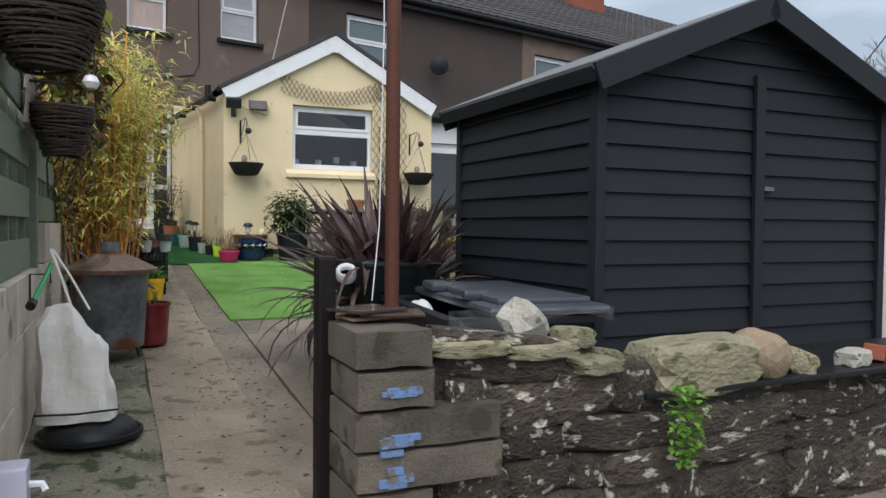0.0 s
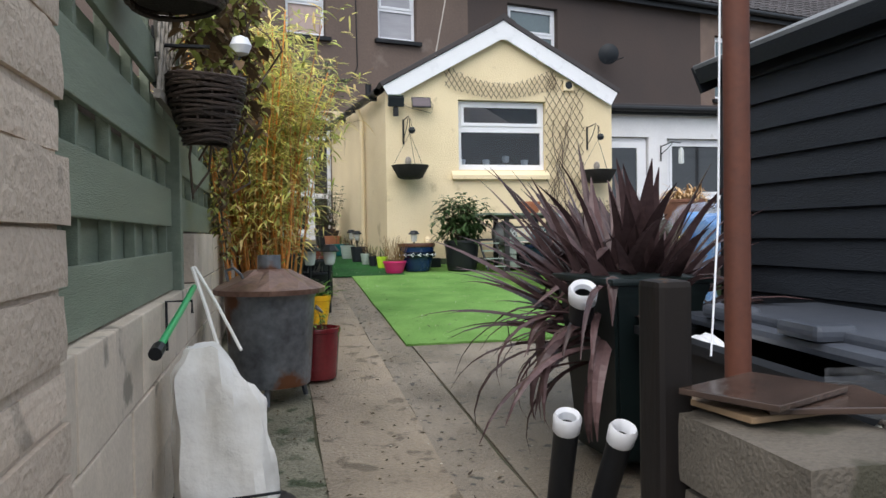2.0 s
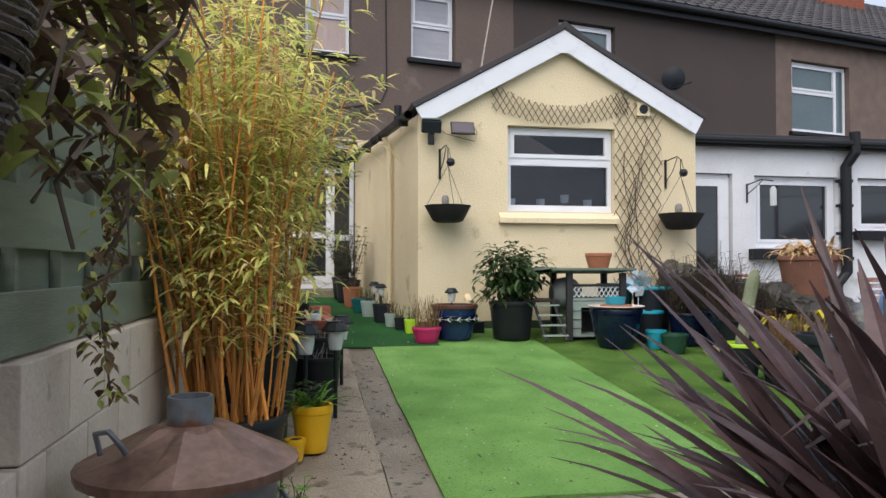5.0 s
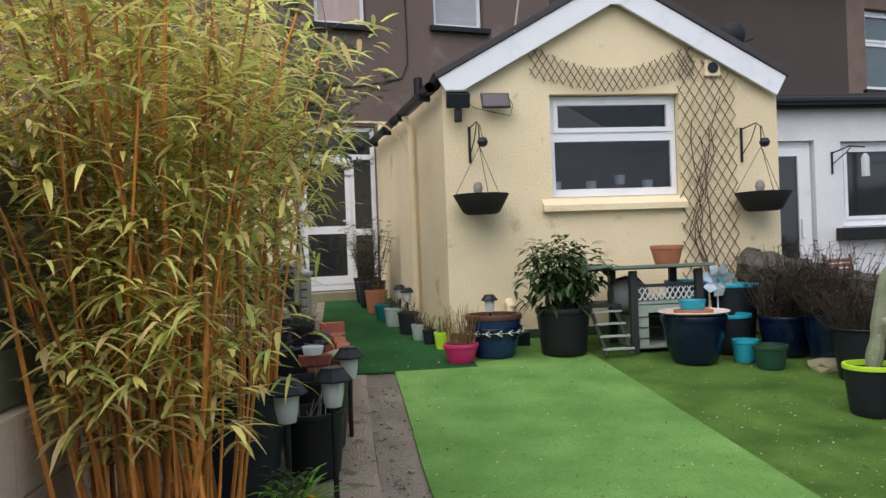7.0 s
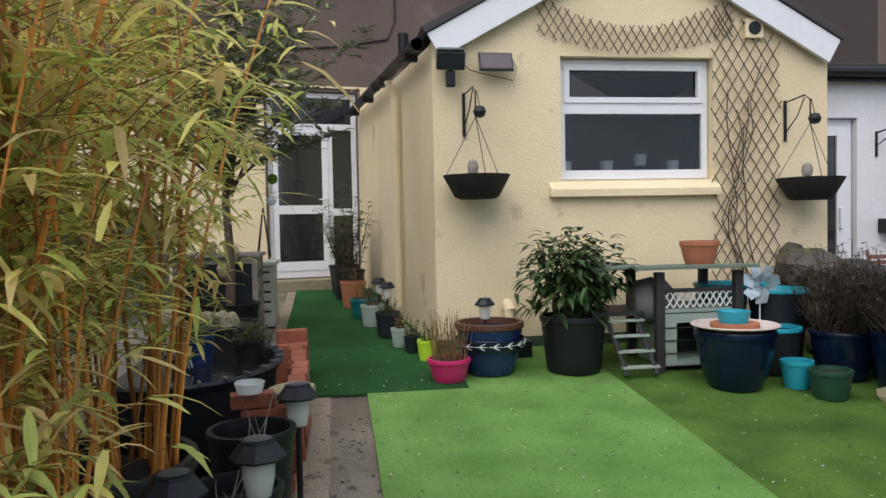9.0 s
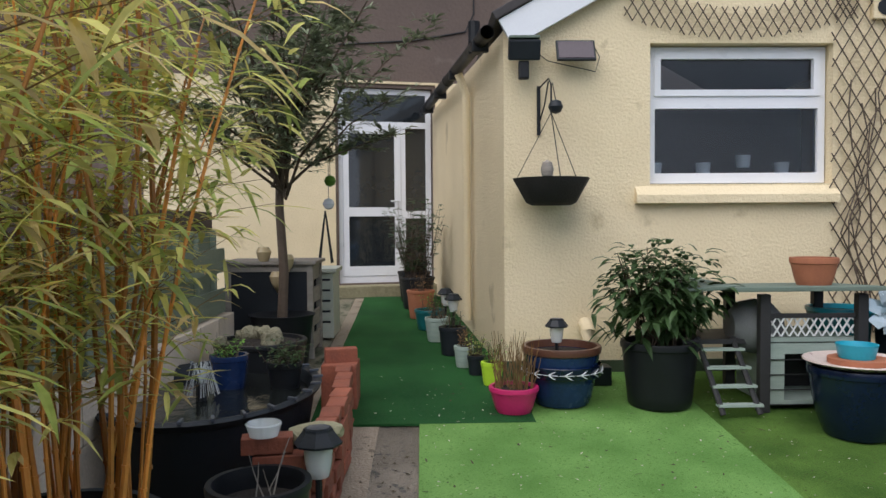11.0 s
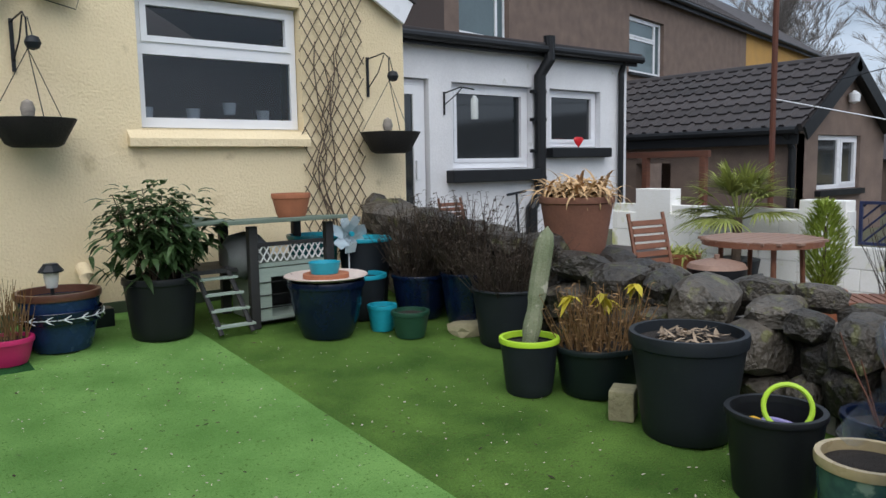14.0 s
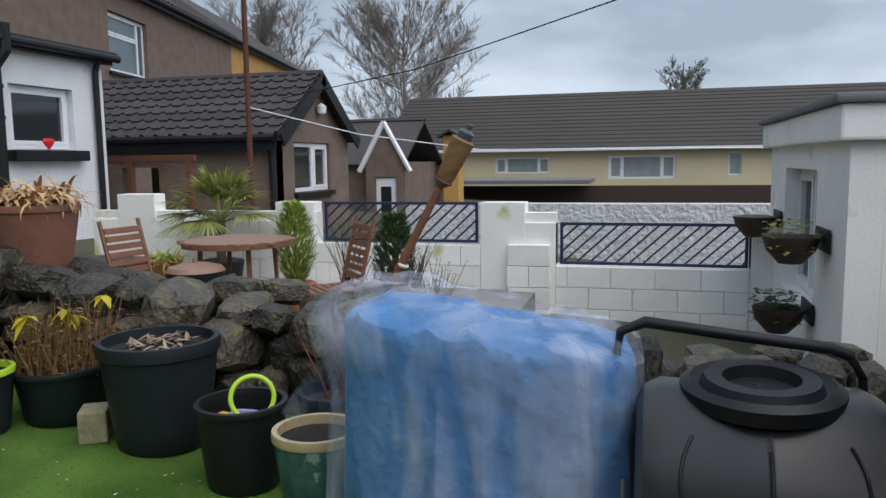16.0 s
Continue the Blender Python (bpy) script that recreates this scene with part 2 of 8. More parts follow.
def lathe(profile, n=28, bm=None, m=None, squash=1.0):
    """A turned body from (radius, height) pairs."""
    bm2 = bmesh.new()
    rings = []
    for r, z in profile:
        if r < 1e-5:
            rings.append([bm2.verts.new((0, 0, z))])
        else:
            rings.append([bm2.verts.new((r * math.cos(2 * math.pi * i / n), squash * r * math.sin(2 * math.pi * i / n), z)) for i in range(n)])
    for a, b in zip(rings, rings[1:]):
        for i in range(n):
            j = (i + 1) % n
            if len(a) == 1 and len(b) == 1:
                continue
            if len(a) == 1:
                bm2.faces.new((a[0], b[j], b[i]))
            elif len(b) == 1:
                bm2.faces.new((a[i], a[j], b[0]))
            else:
                bm2.faces.new((a[i], a[j], b[j], b[i]))
    bmesh.ops.recalc_face_normals(bm2, faces=bm2.faces)
    if m is not None:
        bmesh.ops.transform(bm2, matrix=m, verts=bm2.verts)
    return bm2 if bm is None else merge(bm, bm2)


def tube(points, r, n=8, bm=None, taper=1.0, cap=True):
    """A round bar along points; taper is the end radius over the start radius."""
    bm2 = bmesh.new() if bm is None else bm
    pts = [Vector(p) for p in points]
    rings, up = [], Vector((0.123, 0.456, 0.88))
    for k, p in enumerate(pts):
        d = (pts[min(k + 1, len(pts) - 1)] - pts[max(k - 1, 0)]).normalized()
        s = d.cross(up)
        if s.length < 0.05:
            s = d.cross(Vector((1, 0, 0)))
        s.normalize()
        t = s.cross(d)
        rr = r * (1 + (taper - 1) * k / max(1, len(pts) - 1))
        rings.append([bm2.verts.new(p + rr * (math.cos(2 * math.pi * i / n) * s + math.sin(2 * math.pi * i / n) * t)) for i in range(n)])
    for a, b in zip(rings, rings[1:]):
        for i in range(n):
            bm2.faces.new((a[i], a[(i + 1) % n], b[(i + 1) % n], b[i]))
    if cap:
        bm2.faces.new(rings[0][::-1])
        bm2.faces.new(rings[-1])
    return bm2


def prism(outline, depth, m=None, bm=None):
    """A closed outline of (x, z) pairs, pushed back along y by depth."""
    bm2 = bmesh.new()
    f = [bm2.verts.new((x, 0, z)) for x, z in outline]
    b = [bm2.verts.new((x, depth, z)) for x, z in outline]
    bm2.faces.new(f)
    bm2.faces.new(b[::-1])
    for i in range(len(f)):
        j = (i + 1) % len(f)
        bm2.faces.new((f[j], f[i], b[i], b[j]))
    bmesh.ops.recalc_face_normals(bm2, faces=bm2.faces)
    if m is not None:
        bmesh.ops.transform(bm2, matrix=m, verts=bm2.verts)
    return bm2 if bm is None else merge(bm, bm2)


def wall(x0, x1, z0, z1, holes, depth, bm=None, m=None):
    """An upright wall, front at y = 0, with rectangular openings (x0, x1, z0, z1) right through it."""
    xs = sorted({x0, x1, *[h[0] for h in holes], *[h[1] for h in holes]})
    zs = sorted({z0, z1, *[h[2] for h in holes], *[h[3] for h in holes]})
    bm2 = bmesh.new()
    v = {}
    def vert(i, k):
        if (i, k) not in v:
            v[i, k] = bm2.verts.new((xs[i], 0, zs[k]))
        return v[i, k]
    faces = []
    for i in range(len(xs) - 1):
        for k in range(len(zs) - 1):
            cx, cz = (xs[i] + xs[i + 1]) / 2, (zs[k] + zs[k + 1]) / 2
            if any(h[0] < cx < h[1] and h[2] < cz < h[3] for h in holes):
                continue
            faces.append(bm2.faces.new((vert(i, k), vert(i + 1, k), vert(i + 1, k + 1), vert(i, k + 1))))
    out = bmesh.ops.extrude_face_region(bm2, geom=faces)
    for g in out["geom"]:
        if isinstance(g, bmesh.types.BMVert):
            g.co.y += depth
    bmesh.ops.recalc_face_normals(bm2, faces=bm2.faces)
    if m is not None:
        bmesh.ops.transform(bm2, matrix=m, verts=bm2.verts)
    return bm2 if bm is None else merge(bm, bm2)


def window(name, label, m, w, h, panes, glazing=None, frame_mat=None, kind="structure"):
    """A glazed frame, w by h, its outer face at y = 0; panes as (x0, x1, z0, z1, opening) in fractions."""
    frame_mat = frame_mat or M_UPVC
    ob = thing(name, label, "window", m, kind=kind)
    holes = [(a * w, b * w, c * h, d * h) for a, b, c, d, o in panes]
    part("window_frame", wall(0, w, 0, h, holes, 0.07), frame_mat, ob)
    for (a, b, c, d), pane in zip(holes, panes):
        glass = box(a - 0.005, b + 0.005, 0.03, 0.04, c - 0.005, d + 0.005)
        if pane[4]:
            e = 0.035
            part("sash", wall(a - 0.015, b + 0.015, c - 0.015, d + 0.015, [(a + e, b - e, c + e, d - e)], 0.05, m=pose(0, -0.015, 0)), frame_mat, ob)
        part("pane", glass, glazing or M_GLASS_DARK, ob)
    return ob


# ---- ground ----
def ground_sheet():
    bm = bmesh.new()
    xs = [-600, -60, -12, -4, -1, 0, 2, 4.9, 5.4, 9.2, 14, 30, 80, 600]
    ys = [-600, -60, -12, -3, -1, 1, 3, 5, 7, 9, 11, 13, 15, 16.4, 20, 40, 90, 600]
    rows = [[bm.verts.new((x, y, G(y) - 0.02 - max(0, x - 9) * 0.02 * (x < 100) - (1.8 if x > 100 else 0))) for x in xs] for y in ys]
    for a, b in zip(rows, rows[1:]):
        for i in range(len(xs) - 1):
            bm.faces.new((a[i], a[i + 1], b[i + 1], b[i]))
    return tagged(part("ground", bm, M_GROUND), "rough earth ground sloping up towards the houses", "ground", kind="structure")


def slab(name, material, label, category, x0, x1, y0, y1, lift, thick=0.02, nx=2, ny=6, rag=0.0):
    """A thin sheet that follows the sloping ground."""
    bm = bmesh.new()
    top = []
    for j in range(ny + 1):
        y = y0 + (y1 - y0) * j / ny
        row = []
        for i in range(nx + 1):
            x = x0 + (x1 - x0) * i / nx
            dx = random.uniform(-rag, rag) if i in (0, nx) else 0
            dy = random.uniform(-rag, rag) if j in (0, ny) else 0
            row.append(bm.verts.new((x + dx, y + dy, G(y) + lift)))
        top.append(row)
    faces = [bm.faces.new((top[j][i], top[j][i + 1], top[j + 1][i + 1], top[j + 1][i])) for j in range(ny) for i in range(nx)]
    out = bmesh.ops.extrude_face_region(bm, geom=faces)
    for g in out["geom"]:
        if isinstance(g, bmesh.types.BMVert):
            g.co.z -= thick
    bmesh.ops.recalc_face_normals(bm, faces=bm.faces)
    return tagged(part(name, bm, material), label, category, kind="structure")


ground_sheet()
slab("path", M_CONCRETE_PATH, "worn pale grey concrete garden path", "path", 0.24, 0.80, -1.0, 16.3, 0.0, 0.12, 3, 30, 0.006)
slab("path_edge", M_CONCRETE_MOSS, "mossy damp concrete edge along the garden wall", "path", -0.42, 0.235, -1.0, 16.3, -0.008, 0.12, 3, 30, 0.02)
slab("path_strip", M_CONCRETE_YARD, "cracked concrete strip beside the lawn", "path", 0.804, 1.10, -1.0, 11.75, -0.006, 0.12, 2, 30, 0.01)
slab("yard", M_CONCRETE_YARD, "worn concrete yard in front of the lawn", "path", 1.115, 5.2, -1.0, 7.6, -0.004, 0.12, 4, 12)
slab("lawn", M_TURF, "light green artificial turf mat", "lawn", 1.06, 2.95, 7.42, 12.86, 0.016, 0.018, 4, 8, 0.006)
slab("lawn_edge", M_TURF_B, "darker worn artificial turf mat beside the pots", "lawn", 2.955, 5.3, 7.42, 12.86, 0.014, 0.018, 4, 8, 0.006)
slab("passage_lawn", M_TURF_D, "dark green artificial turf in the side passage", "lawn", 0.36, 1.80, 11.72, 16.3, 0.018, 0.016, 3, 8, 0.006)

def litter(name, label, material, x0, x1, y0, y1, count, size, lift, seed):
    """Scattered flakes lying on the sloping ground."""
    rng = random.Random(seed)
    bm = bmesh.new()
    for k in range(count):
        x, y, a, s = rng.uniform(x0, x1), rng.uniform(y0, y1), rng.uniform(0, 6.28), size * rng.uniform(0.4, 1.3)
        c = Vector((x, y, G(y) + lift))
        u, v = Vector((math.cos(a), math.sin(a), 0.08)) * s, Vector((-math.sin(a), math.cos(a), 0.08)) * s * rng.uniform(0.25, 0.6)
        lo = [bm.verts.new(c + p) for p in (-u, v * 0.9, u, -v)]
        hi = bm.verts.new(c + Vector((0, 0, s * 0.35)))
        for i in range(4):
            bm.faces.new((lo[i], lo[(i + 1) % 4], hi))
    return tagged(part(name, bm, material), label, "litter", kind="stuff")


M_FLAKE = mat("pale_flake", (0.62, 0.60, 0.52), (0.42, 0.40, 0.33), 0.8, 5, 40, 0.2, island=0.3)
M_DEAD = mat("dark_dead_leaf", (0.09, 0.07, 0.035), (0.04, 0.032, 0.018), 0.8, 5, 40, 0.2, island=0.5)
litter("lawn_flakes", "tiny pale flakes scattered over the turf", M_FLAKE, 1.1, 5.0, 7.5, 12.7, 210, 0.009, 0.018, 3)
litter("lawn_leaves", "small dark dead leaves scattered over the turf", M_DEAD, 1.1, 5.0, 7.5, 12.7, 190, 0.014, 0.018, 4)
litter("path_grit", "pale grit and chips on the damp concrete", M_FLAKE, 0.3, 3.0, 3.0, 7.3, 420, 0.007, 0.0, 5)
litter("path_leaves", "dark leaf litter along the path edges", M_DEAD, -0.35, 1.05, 2.5, 11.5, 620, 0.016, 0.0, 6)
litter("passage_flakes", "a few pale flakes on the dark turf", M_FLAKE, 0.7, 1.7, 11.8, 13.2, 22, 0.010, 0.02, 7)

# ---- the yellow annex ----
ANNEX_Y, EAVE_Z, RIDGE_Z = 12.87, 3.70, 4.73
annex = thing("annex", "cream roughcast single-storey annex with a white-edged gable", "house")
hole = (2.88, 4.33, 2.485, 3.585)
front = wall(1.73, 5.47, 0.6, EAVE_Z, [hole], 0.28, m=pose(0, ANNEX_Y, 0))
prism([(1.73, EAVE_Z), (5.47, EAVE_Z), (3.61, RIDGE_Z)], 0.28, pose(0, ANNEX_Y, 0), front)
part("front_wall", front, M_YELLOW, annex)
side_l = prism([(0, 0.6), (4.25, 0.6), (4.25, EAVE_Z - 0.02), (0, EAVE_Z - 0.02)], 0.25, pose(1.73, ANNEX_Y + 0.002, 0, 0, 0, 96.8) @ pose(0, -0.25, 0))
part("side_wall", side_l, M_YELLOW, annex)
part("side_wall", box(5.22, 5.468, ANNEX_Y + 0.285, 17.6, 0.6, EAVE_Z - 0.02), M_YELLOW, annex)
part("window_sill", prism([(-0.075, 2.335), (0.10, 2.335), (0.10, 2.475), (0.0, 2.47), (-0.075, 2.40)], 1.60, pose(4.36, ANNEX_Y, 0, 0, 0, 90)), M_YELLOW, annex)
part("plinth", box(1.715, 5.485, ANNEX_Y - 0.025, ANNEX_Y - 0.002, 0.7, 1.10), mat("green_plinth", (0.05, 0.075, 0.04), None, 0.8, 4, 50), annex)
window("window_1", "white plastic kitchen window with a top opener", pose(2.89, ANNEX_Y + 0.10, 2.495), 1.43, 1.08,
       [(0.045, 0.955, 0.655, 0.945, True), (0.04, 0.96, 0.075, 0.55, False)], M_GLASS)
for s in (-1, 1):
    run = math.hypot(1.93, 1.075)
    ang = math.degrees(math.atan2(1.075, 1.93))
    roof = box(0, run + 0.02, -0.12, 4.6, 0.0, 0.07, 0.01)
    place = pose(3.61, ANNEX_Y, RIDGE_Z + 0.09) @ Matrix.Diagonal((s, 1, 1, 1)) @ pose(0, 0, 0, 0, ang, 0)
    bmesh.ops.transform(roof, matrix=place, verts=roof.verts)
    bmesh.ops.recalc_face_normals(roof, faces=roof.faces)
    part("roof_slope", roof, M_SLATE, annex)
    barge = box(0, run, -0.10, -0.06, -0.24, -0.005, 0.004)
    bmesh.ops.transform(barge, matrix=place, verts=barge.verts)
    bmesh.ops.recalc_face_normals(barge, faces=barge.faces)
    part("bargeboard", barge, M_UPVC, annex, "white painted bargeboard")
part("ridge_cap", prism([(-0.20, -0.10), (0, 0.03), (0.20, -0.10), (0.20, -0.02), (0, 0.115), (-0.20, -0.02)], 4.6, pose(3.61, ANNEX_Y - 0.125, RIDGE_Z + 0.085)), M_SLATE, annex)
part("apex_board", prism([(-0.10, -0.31), (0.10, -0.31), (0.30, -0.185), (0, -0.012), (-0.30, -0.185)], 0.03, pose(3.61, ANNEX_Y - 0.103, RIDGE_Z + 0.10)), M_UPVC, annex)
# gutter and downpipe on the passage side
gut = pose(1.60, ANNEX_Y - 0.05, EAVE_Z - 0.04, 0, 0, 96.8)
part("gutter", lathe([(0.055, 0), (0.062, 0.1), (0.055, 0.11), (0.055, 2.0), (0.062, 2.01), (0.055, 2.1), (0.055, 4.1)], 12, m=gut @ pose(0, 0, 0, 0, 90, 0)), M_BLACK_PLASTIC, annex, smooth=True)
for k in (0.3, 1.5, 2.6, 3.7):
    part("gutter_bracket", box(k - 0.03, k + 0.03, -0.07, 0.07, -0.09, 0.0, 0.01, m=gut), M_BLACK_PLASTIC, annex)
for k in (1.35,):
    part("downpipe", tube([gut @ Vector((k, 0.0, -0.06)), gut @ Vector((k, -0.07, -0.25)), gut @ Vector((k, -0.07, -2.4))], 0.04, 10), M_YELLOW, annex)
part("soil_pipe", tube([gut @ Vector((0.55, 0.0, -0.05)), gut @ Vector((0.55, 0.0, 0.22))], 0.05, 10), M_BLACK_PLASTIC, annex)

# ---- the terrace behind ----
TERR = pose(0.6, 16.95, 0, 0, 0, 12.4)
terrace = thing("terrace_house", "long brown-rendered terrace with a continuous tiled roof", "house", TERR)
spans = [(-9, 3.84, M_BROWN), (3.842, 10.7, M_BROWN_DARK), (10.702, 30.0, M_STUCCO)]
UP = {0: [(-0.27, 0.57, 5.56, 6.93), (1.70, 2.60, 5.64, 6.93), (-0.62, 0.64, 1.40, 3.97)], 1: [(4.87, 6.24, 5.2, 6.78)], 2: [(11.2, 13.1, 4.96, 6.66), (19.4, 21.9, 4.82, 6.52)]}
for k, (u0, u1, mm) in enumerate(spans):
    part("wall", wall(u0, u1, -0.5, 7.35, UP[k], 0.3), mm, terrace)
part("wall", box(30.002, 44, 0.004, 0.3, -0.5, 7.35), M_ORANGE, terrace)
part("lower_wall", wall(-3.0, 1.25, 0.9, 4.05, [(-0.66, 0.68, 0.9, 4.02)], 0.02, m=pose(0, -0.022, 0)), M_YELLOW, terrace, "cream painted wall round the back door")
part("doorstep", box(-0.75, 0.75, -0.30, -0.024, 1.1, 1.385, 0.015), M_STONE_PALE, terrace)
part("roof_slope", box(-9.3, 44.2, 0, 5.6, -0.12, 0.0, m=pose(0, -0.28, 7.38, 34)), M_SLATE, terrace)
part("roof_slope", box(-9.3, 44.2, -5.6, 0, -0.12, 0.0, m=pose(0, 9.0, 7.38, -34)), M_SLATE, terrace)
part("gutter", tube([(-9.2, -0.30, 7.30), (44, -0.30, 7.30)], 0.07, 10), M_BLACK_PLASTIC, terrace)
part("fascia", box(-9.2, 44, -0.22, -0.17, 7.12, 7.30), M_BLACK_PLASTIC, terrace)
# tile courses
def tile_courses(u0, u1, n, pitch, length, base, material, parent, width=0.3, thick=0.02, rib=0.022):
    """Courses of roof tiles as ribbed strips, each lapping the one below; base turns slope space into the parent's space."""
    bm = bmesh.new()
    cols = int((u1 - u0) / width)
    step = length / n
    for k in range(n):
        z0, z1 = 0.012 + thick, 0.012
        y0, y1 = k * step, (k + 1) * step + 0.03
        prev = None
        for i in range(cols + 1):
            for dx, dz in ((0, 0), (0.62, 0), (0.72, rib), (0.9, rib)):
                u = u0 + (i + dx) * width
                if u > u1:
                    continue
                cur = [bm.verts.new(base @ Vector((u, y0, 0.0))), bm.verts.new(base @ Vector((u, y0, z0 + dz))), bm.verts.new(base @ Vector((u, y1, z1 + dz)))]
                if prev:
                    bm.faces.new((prev[0], cur[0], cur[1], prev[1]))
                    bm.faces.new((prev[1], cur[1], cur[2], prev[2]))
                prev = cur
    return tagged(part("roof_tiles", bm, material, parent), kind="stuff")


tile_courses(-2, 30, 17, 34, 5.55, pose(0, -0.28, 7.385, 34), M_SLATE, terrace, 0.33)
chim = thing("chimney", "red brick chimney stack on the terrace roof", "chimney", TERR @ pose(16.6, 3.4, 8.6))
part("chimney_body", box(-0.9, 0.9, -0.45, 0.45, 0, 2.1, 0.02), M_RED_BRICK, chim)
part("cap", box(-1.0, 1.0, -0.55, 0.55, 1.75, 1.95, 0.02), M_RED_BRICK, chim)
for i in (-0.5, 0.1, 0.6):
    part("chimney_pot", lathe([(0.14, 2.1), (0.12, 2.55), (0.15, 2.6), (0.1, 2.6), (0.1, 2.1)], 14, m=pose(i, 0, 0)), M_TERRACOTTA, chim)
aerial = thing("aerial", "thin metal television aerial on the chimney", "aerial", TERR @ pose(17.2, 3.4, 10.6))
part("mast", tube([(0, 0, 0), (0, 0, 2.4)], 0.03, 6), M_BLACK_PLASTIC, aerial)
for i in range(5):
    part("bar", tube([(-0.35, 0, 1.4 + 0.18 * i), (0.35, 0, 1.4 + 0.18 * i)], 0.015, 5), M_BLACK_PLASTIC, aerial)
window("window_2", "white plastic upstairs sash window with a lamp behind it", TERR @ pose(-0.25, 0.12, 5.58), 0.80, 1.33, [(0.07, 0.93, 0.53, 0.95, True), (0.07, 0.93, 0.05, 0.48, False)], M_WARM_GLASS)
window("window_3", "white plastic upstairs bathroom window", TERR @ pose(1.72, 0.12, 5.66), 0.86, 1.25, [(0.07, 0.93, 0.55, 0.95, True), (0.07, 0.93, 0.05, 0.49, False)], M_BLIND)
window("window_4", "white plastic upstairs window behind the annex roof", TERR @ pose(4.89, 0.12, 5.22), 1.33, 1.54, [(0.06, 0.94, 0.62, 0.95, True), (0.06, 0.94, 0.05, 0.56, False)], M_SKY_GLASS)
window("window_5", "neighbour's white plastic upstairs window", TERR @ pose(11.22, 0.12, 4.98), 1.86, 1.66, [(0.04, 0.80, 0.62, 0.95, True), (0.04, 0.80, 0.05, 0.56, False), (0.84, 0.97, 0.05, 0.95, False)], M_SKY_GLASS)
window("window_6", "far white plastic upstairs window", TERR @ pose(19.42, 0.12, 4.84), 2.46, 1.66, [(0.04, 0.80, 0.66, 0.95, True), (0.04, 0.80, 0.05, 0.6, False), (0.84, 0.97, 0.05, 0.95, False)], M_SKY_GLASS)
for u0, u1, z in ((-0.35, 0.65, 5.56), (1.62, 2.68, 5.64), (4.8, 6.3, 5.2), (11.1, 13.2, 4.96), (19.3, 22.0, 4.82)):
    part("window_sill", box(u0, u1, -0.10, 0.10, z - 0.09, z - 0.003, 0.01), M_BLACK_PLASTIC, terrace)
# back door with side light and fanlight
door = thing("door_1", "white plastic glazed back door with a side light and fanlight", "door", TERR @ pose(-0.61, 0.06, 1.40), kind="structure")
part("door_frame", wall(0, 1.24, 0, 2.56, [(0.07, 1.17, 2.13, 2.49), (0.05, 0.83, 0.09, 2.07), (0.89, 1.17, 0.95, 2.05), (0.89, 1.17, 0.13, 0.85)], 0.08), M_UPVC, door)
leaf = part("door_leaf", wall(0.055, 0.825, 0.095, 2.065, [(0.13, 0.74, 1.0, 1.97), (0.13, 0.74, 0.22, 0.88)], 0.06, m=pose(0, -0.01, 0)), M_UPVC, door)
for x0, x1, z0, z1 in ((0.125, 0.745, 0.995, 1.975), (0.125, 0.745, 0.215, 0.885)):
    part("pane", box(x0, x1, 0.015, 0.025, z0, z1), M_GLASS_DARK, leaf)
part("door_handle", tube([(0.785, -0.02, 1.08), (0.785, -0.06, 1.08), (0.68, -0.06, 1.08)], 0.011, 8), M_UPVC, leaf)
for x0, x1, z0, z1 in ((0.065, 1.175, 2.125, 2.495), (0.885, 1.175, 0.945, 2.055), (0.885, 1.175, 0.125, 0.855)):
    part("pane", box(x0, x1, 0.03, 0.04, z0, z1), M_GLASS_DARK, door)

# ---- the white lean-to ----
LEAN_Y = 14.45
lean = thing("lean_to", "white painted single-storey lean-to with black gutters", "house")
lean_holes = [(5.95, 6.98, 1.0, 3.26), (7.36, 8.86, 2.08, 3.24), (9.22, 10.36, 2.38, 3.24)]
part("front_wall", wall(5.47, 11.0, 0.5, 3.76, lean_holes, 0.3, m=pose(0, LEAN_Y, 0)), M_WHITE_WALL, lean)
part("side_wall", box(10.7, 10.998, LEAN_Y + 0.302, 19.0, 0.5, 3.7), M_WHITE_WALL, lean)
part("roof_slope", box(5.47, 11.15, LEAN_Y - 0.18, LEAN_Y + 4.6, 0, 0.08, 0.01, m=pose(0, 0, 3.80) @ pose(0, LEAN_Y, 0, 8) @ pose(0, -LEAN_Y, 0)), M_SLATE, lean)
part("fascia", box(5.47, 11.1, LEAN_Y - 0.13, LEAN_Y - 0.10, 3.66, 3.80), M_BLACK_PLASTIC, lean)
part("gutter", tube([(5.5, LEAN_Y - 0.19, 3.76), (11.15, LEAN_Y - 0.19, 3.76)], 0.06, 10), M_BLACK_PLASTIC, lean)
part("downpipe", tube([(9.02, LEAN_Y - 0.19, 3.95), (9.02, LEAN_Y - 0.19, 3.62), (8.93, LEAN_Y - 0.09, 3.40), (8.93, LEAN_Y - 0.09, 1.7), (8.75, LEAN_Y - 0.09, 1.5), (8.75, LEAN_Y - 0.09, 0.9)], 0.085, 12), M_BLACK_PLASTIC, lean)
part("downpipe", tube([(10.78, LEAN_Y - 0.16, 3.8), (10.78, LEAN_Y - 0.07, 3.55), (10.78, LEAN_Y - 0.07, 0.9)], 0.045, 10), M_BLACK_PLASTIC, lean)
for z in (1.9, 2.3, 2.75, 3.15):
    part("pipe_bracket", box(8.80, 9.06, LEAN_Y - 0.10, LEAN_Y - 0.002, z, z + 0.05, 0.006), M_BLACK_PLASTIC, lean)
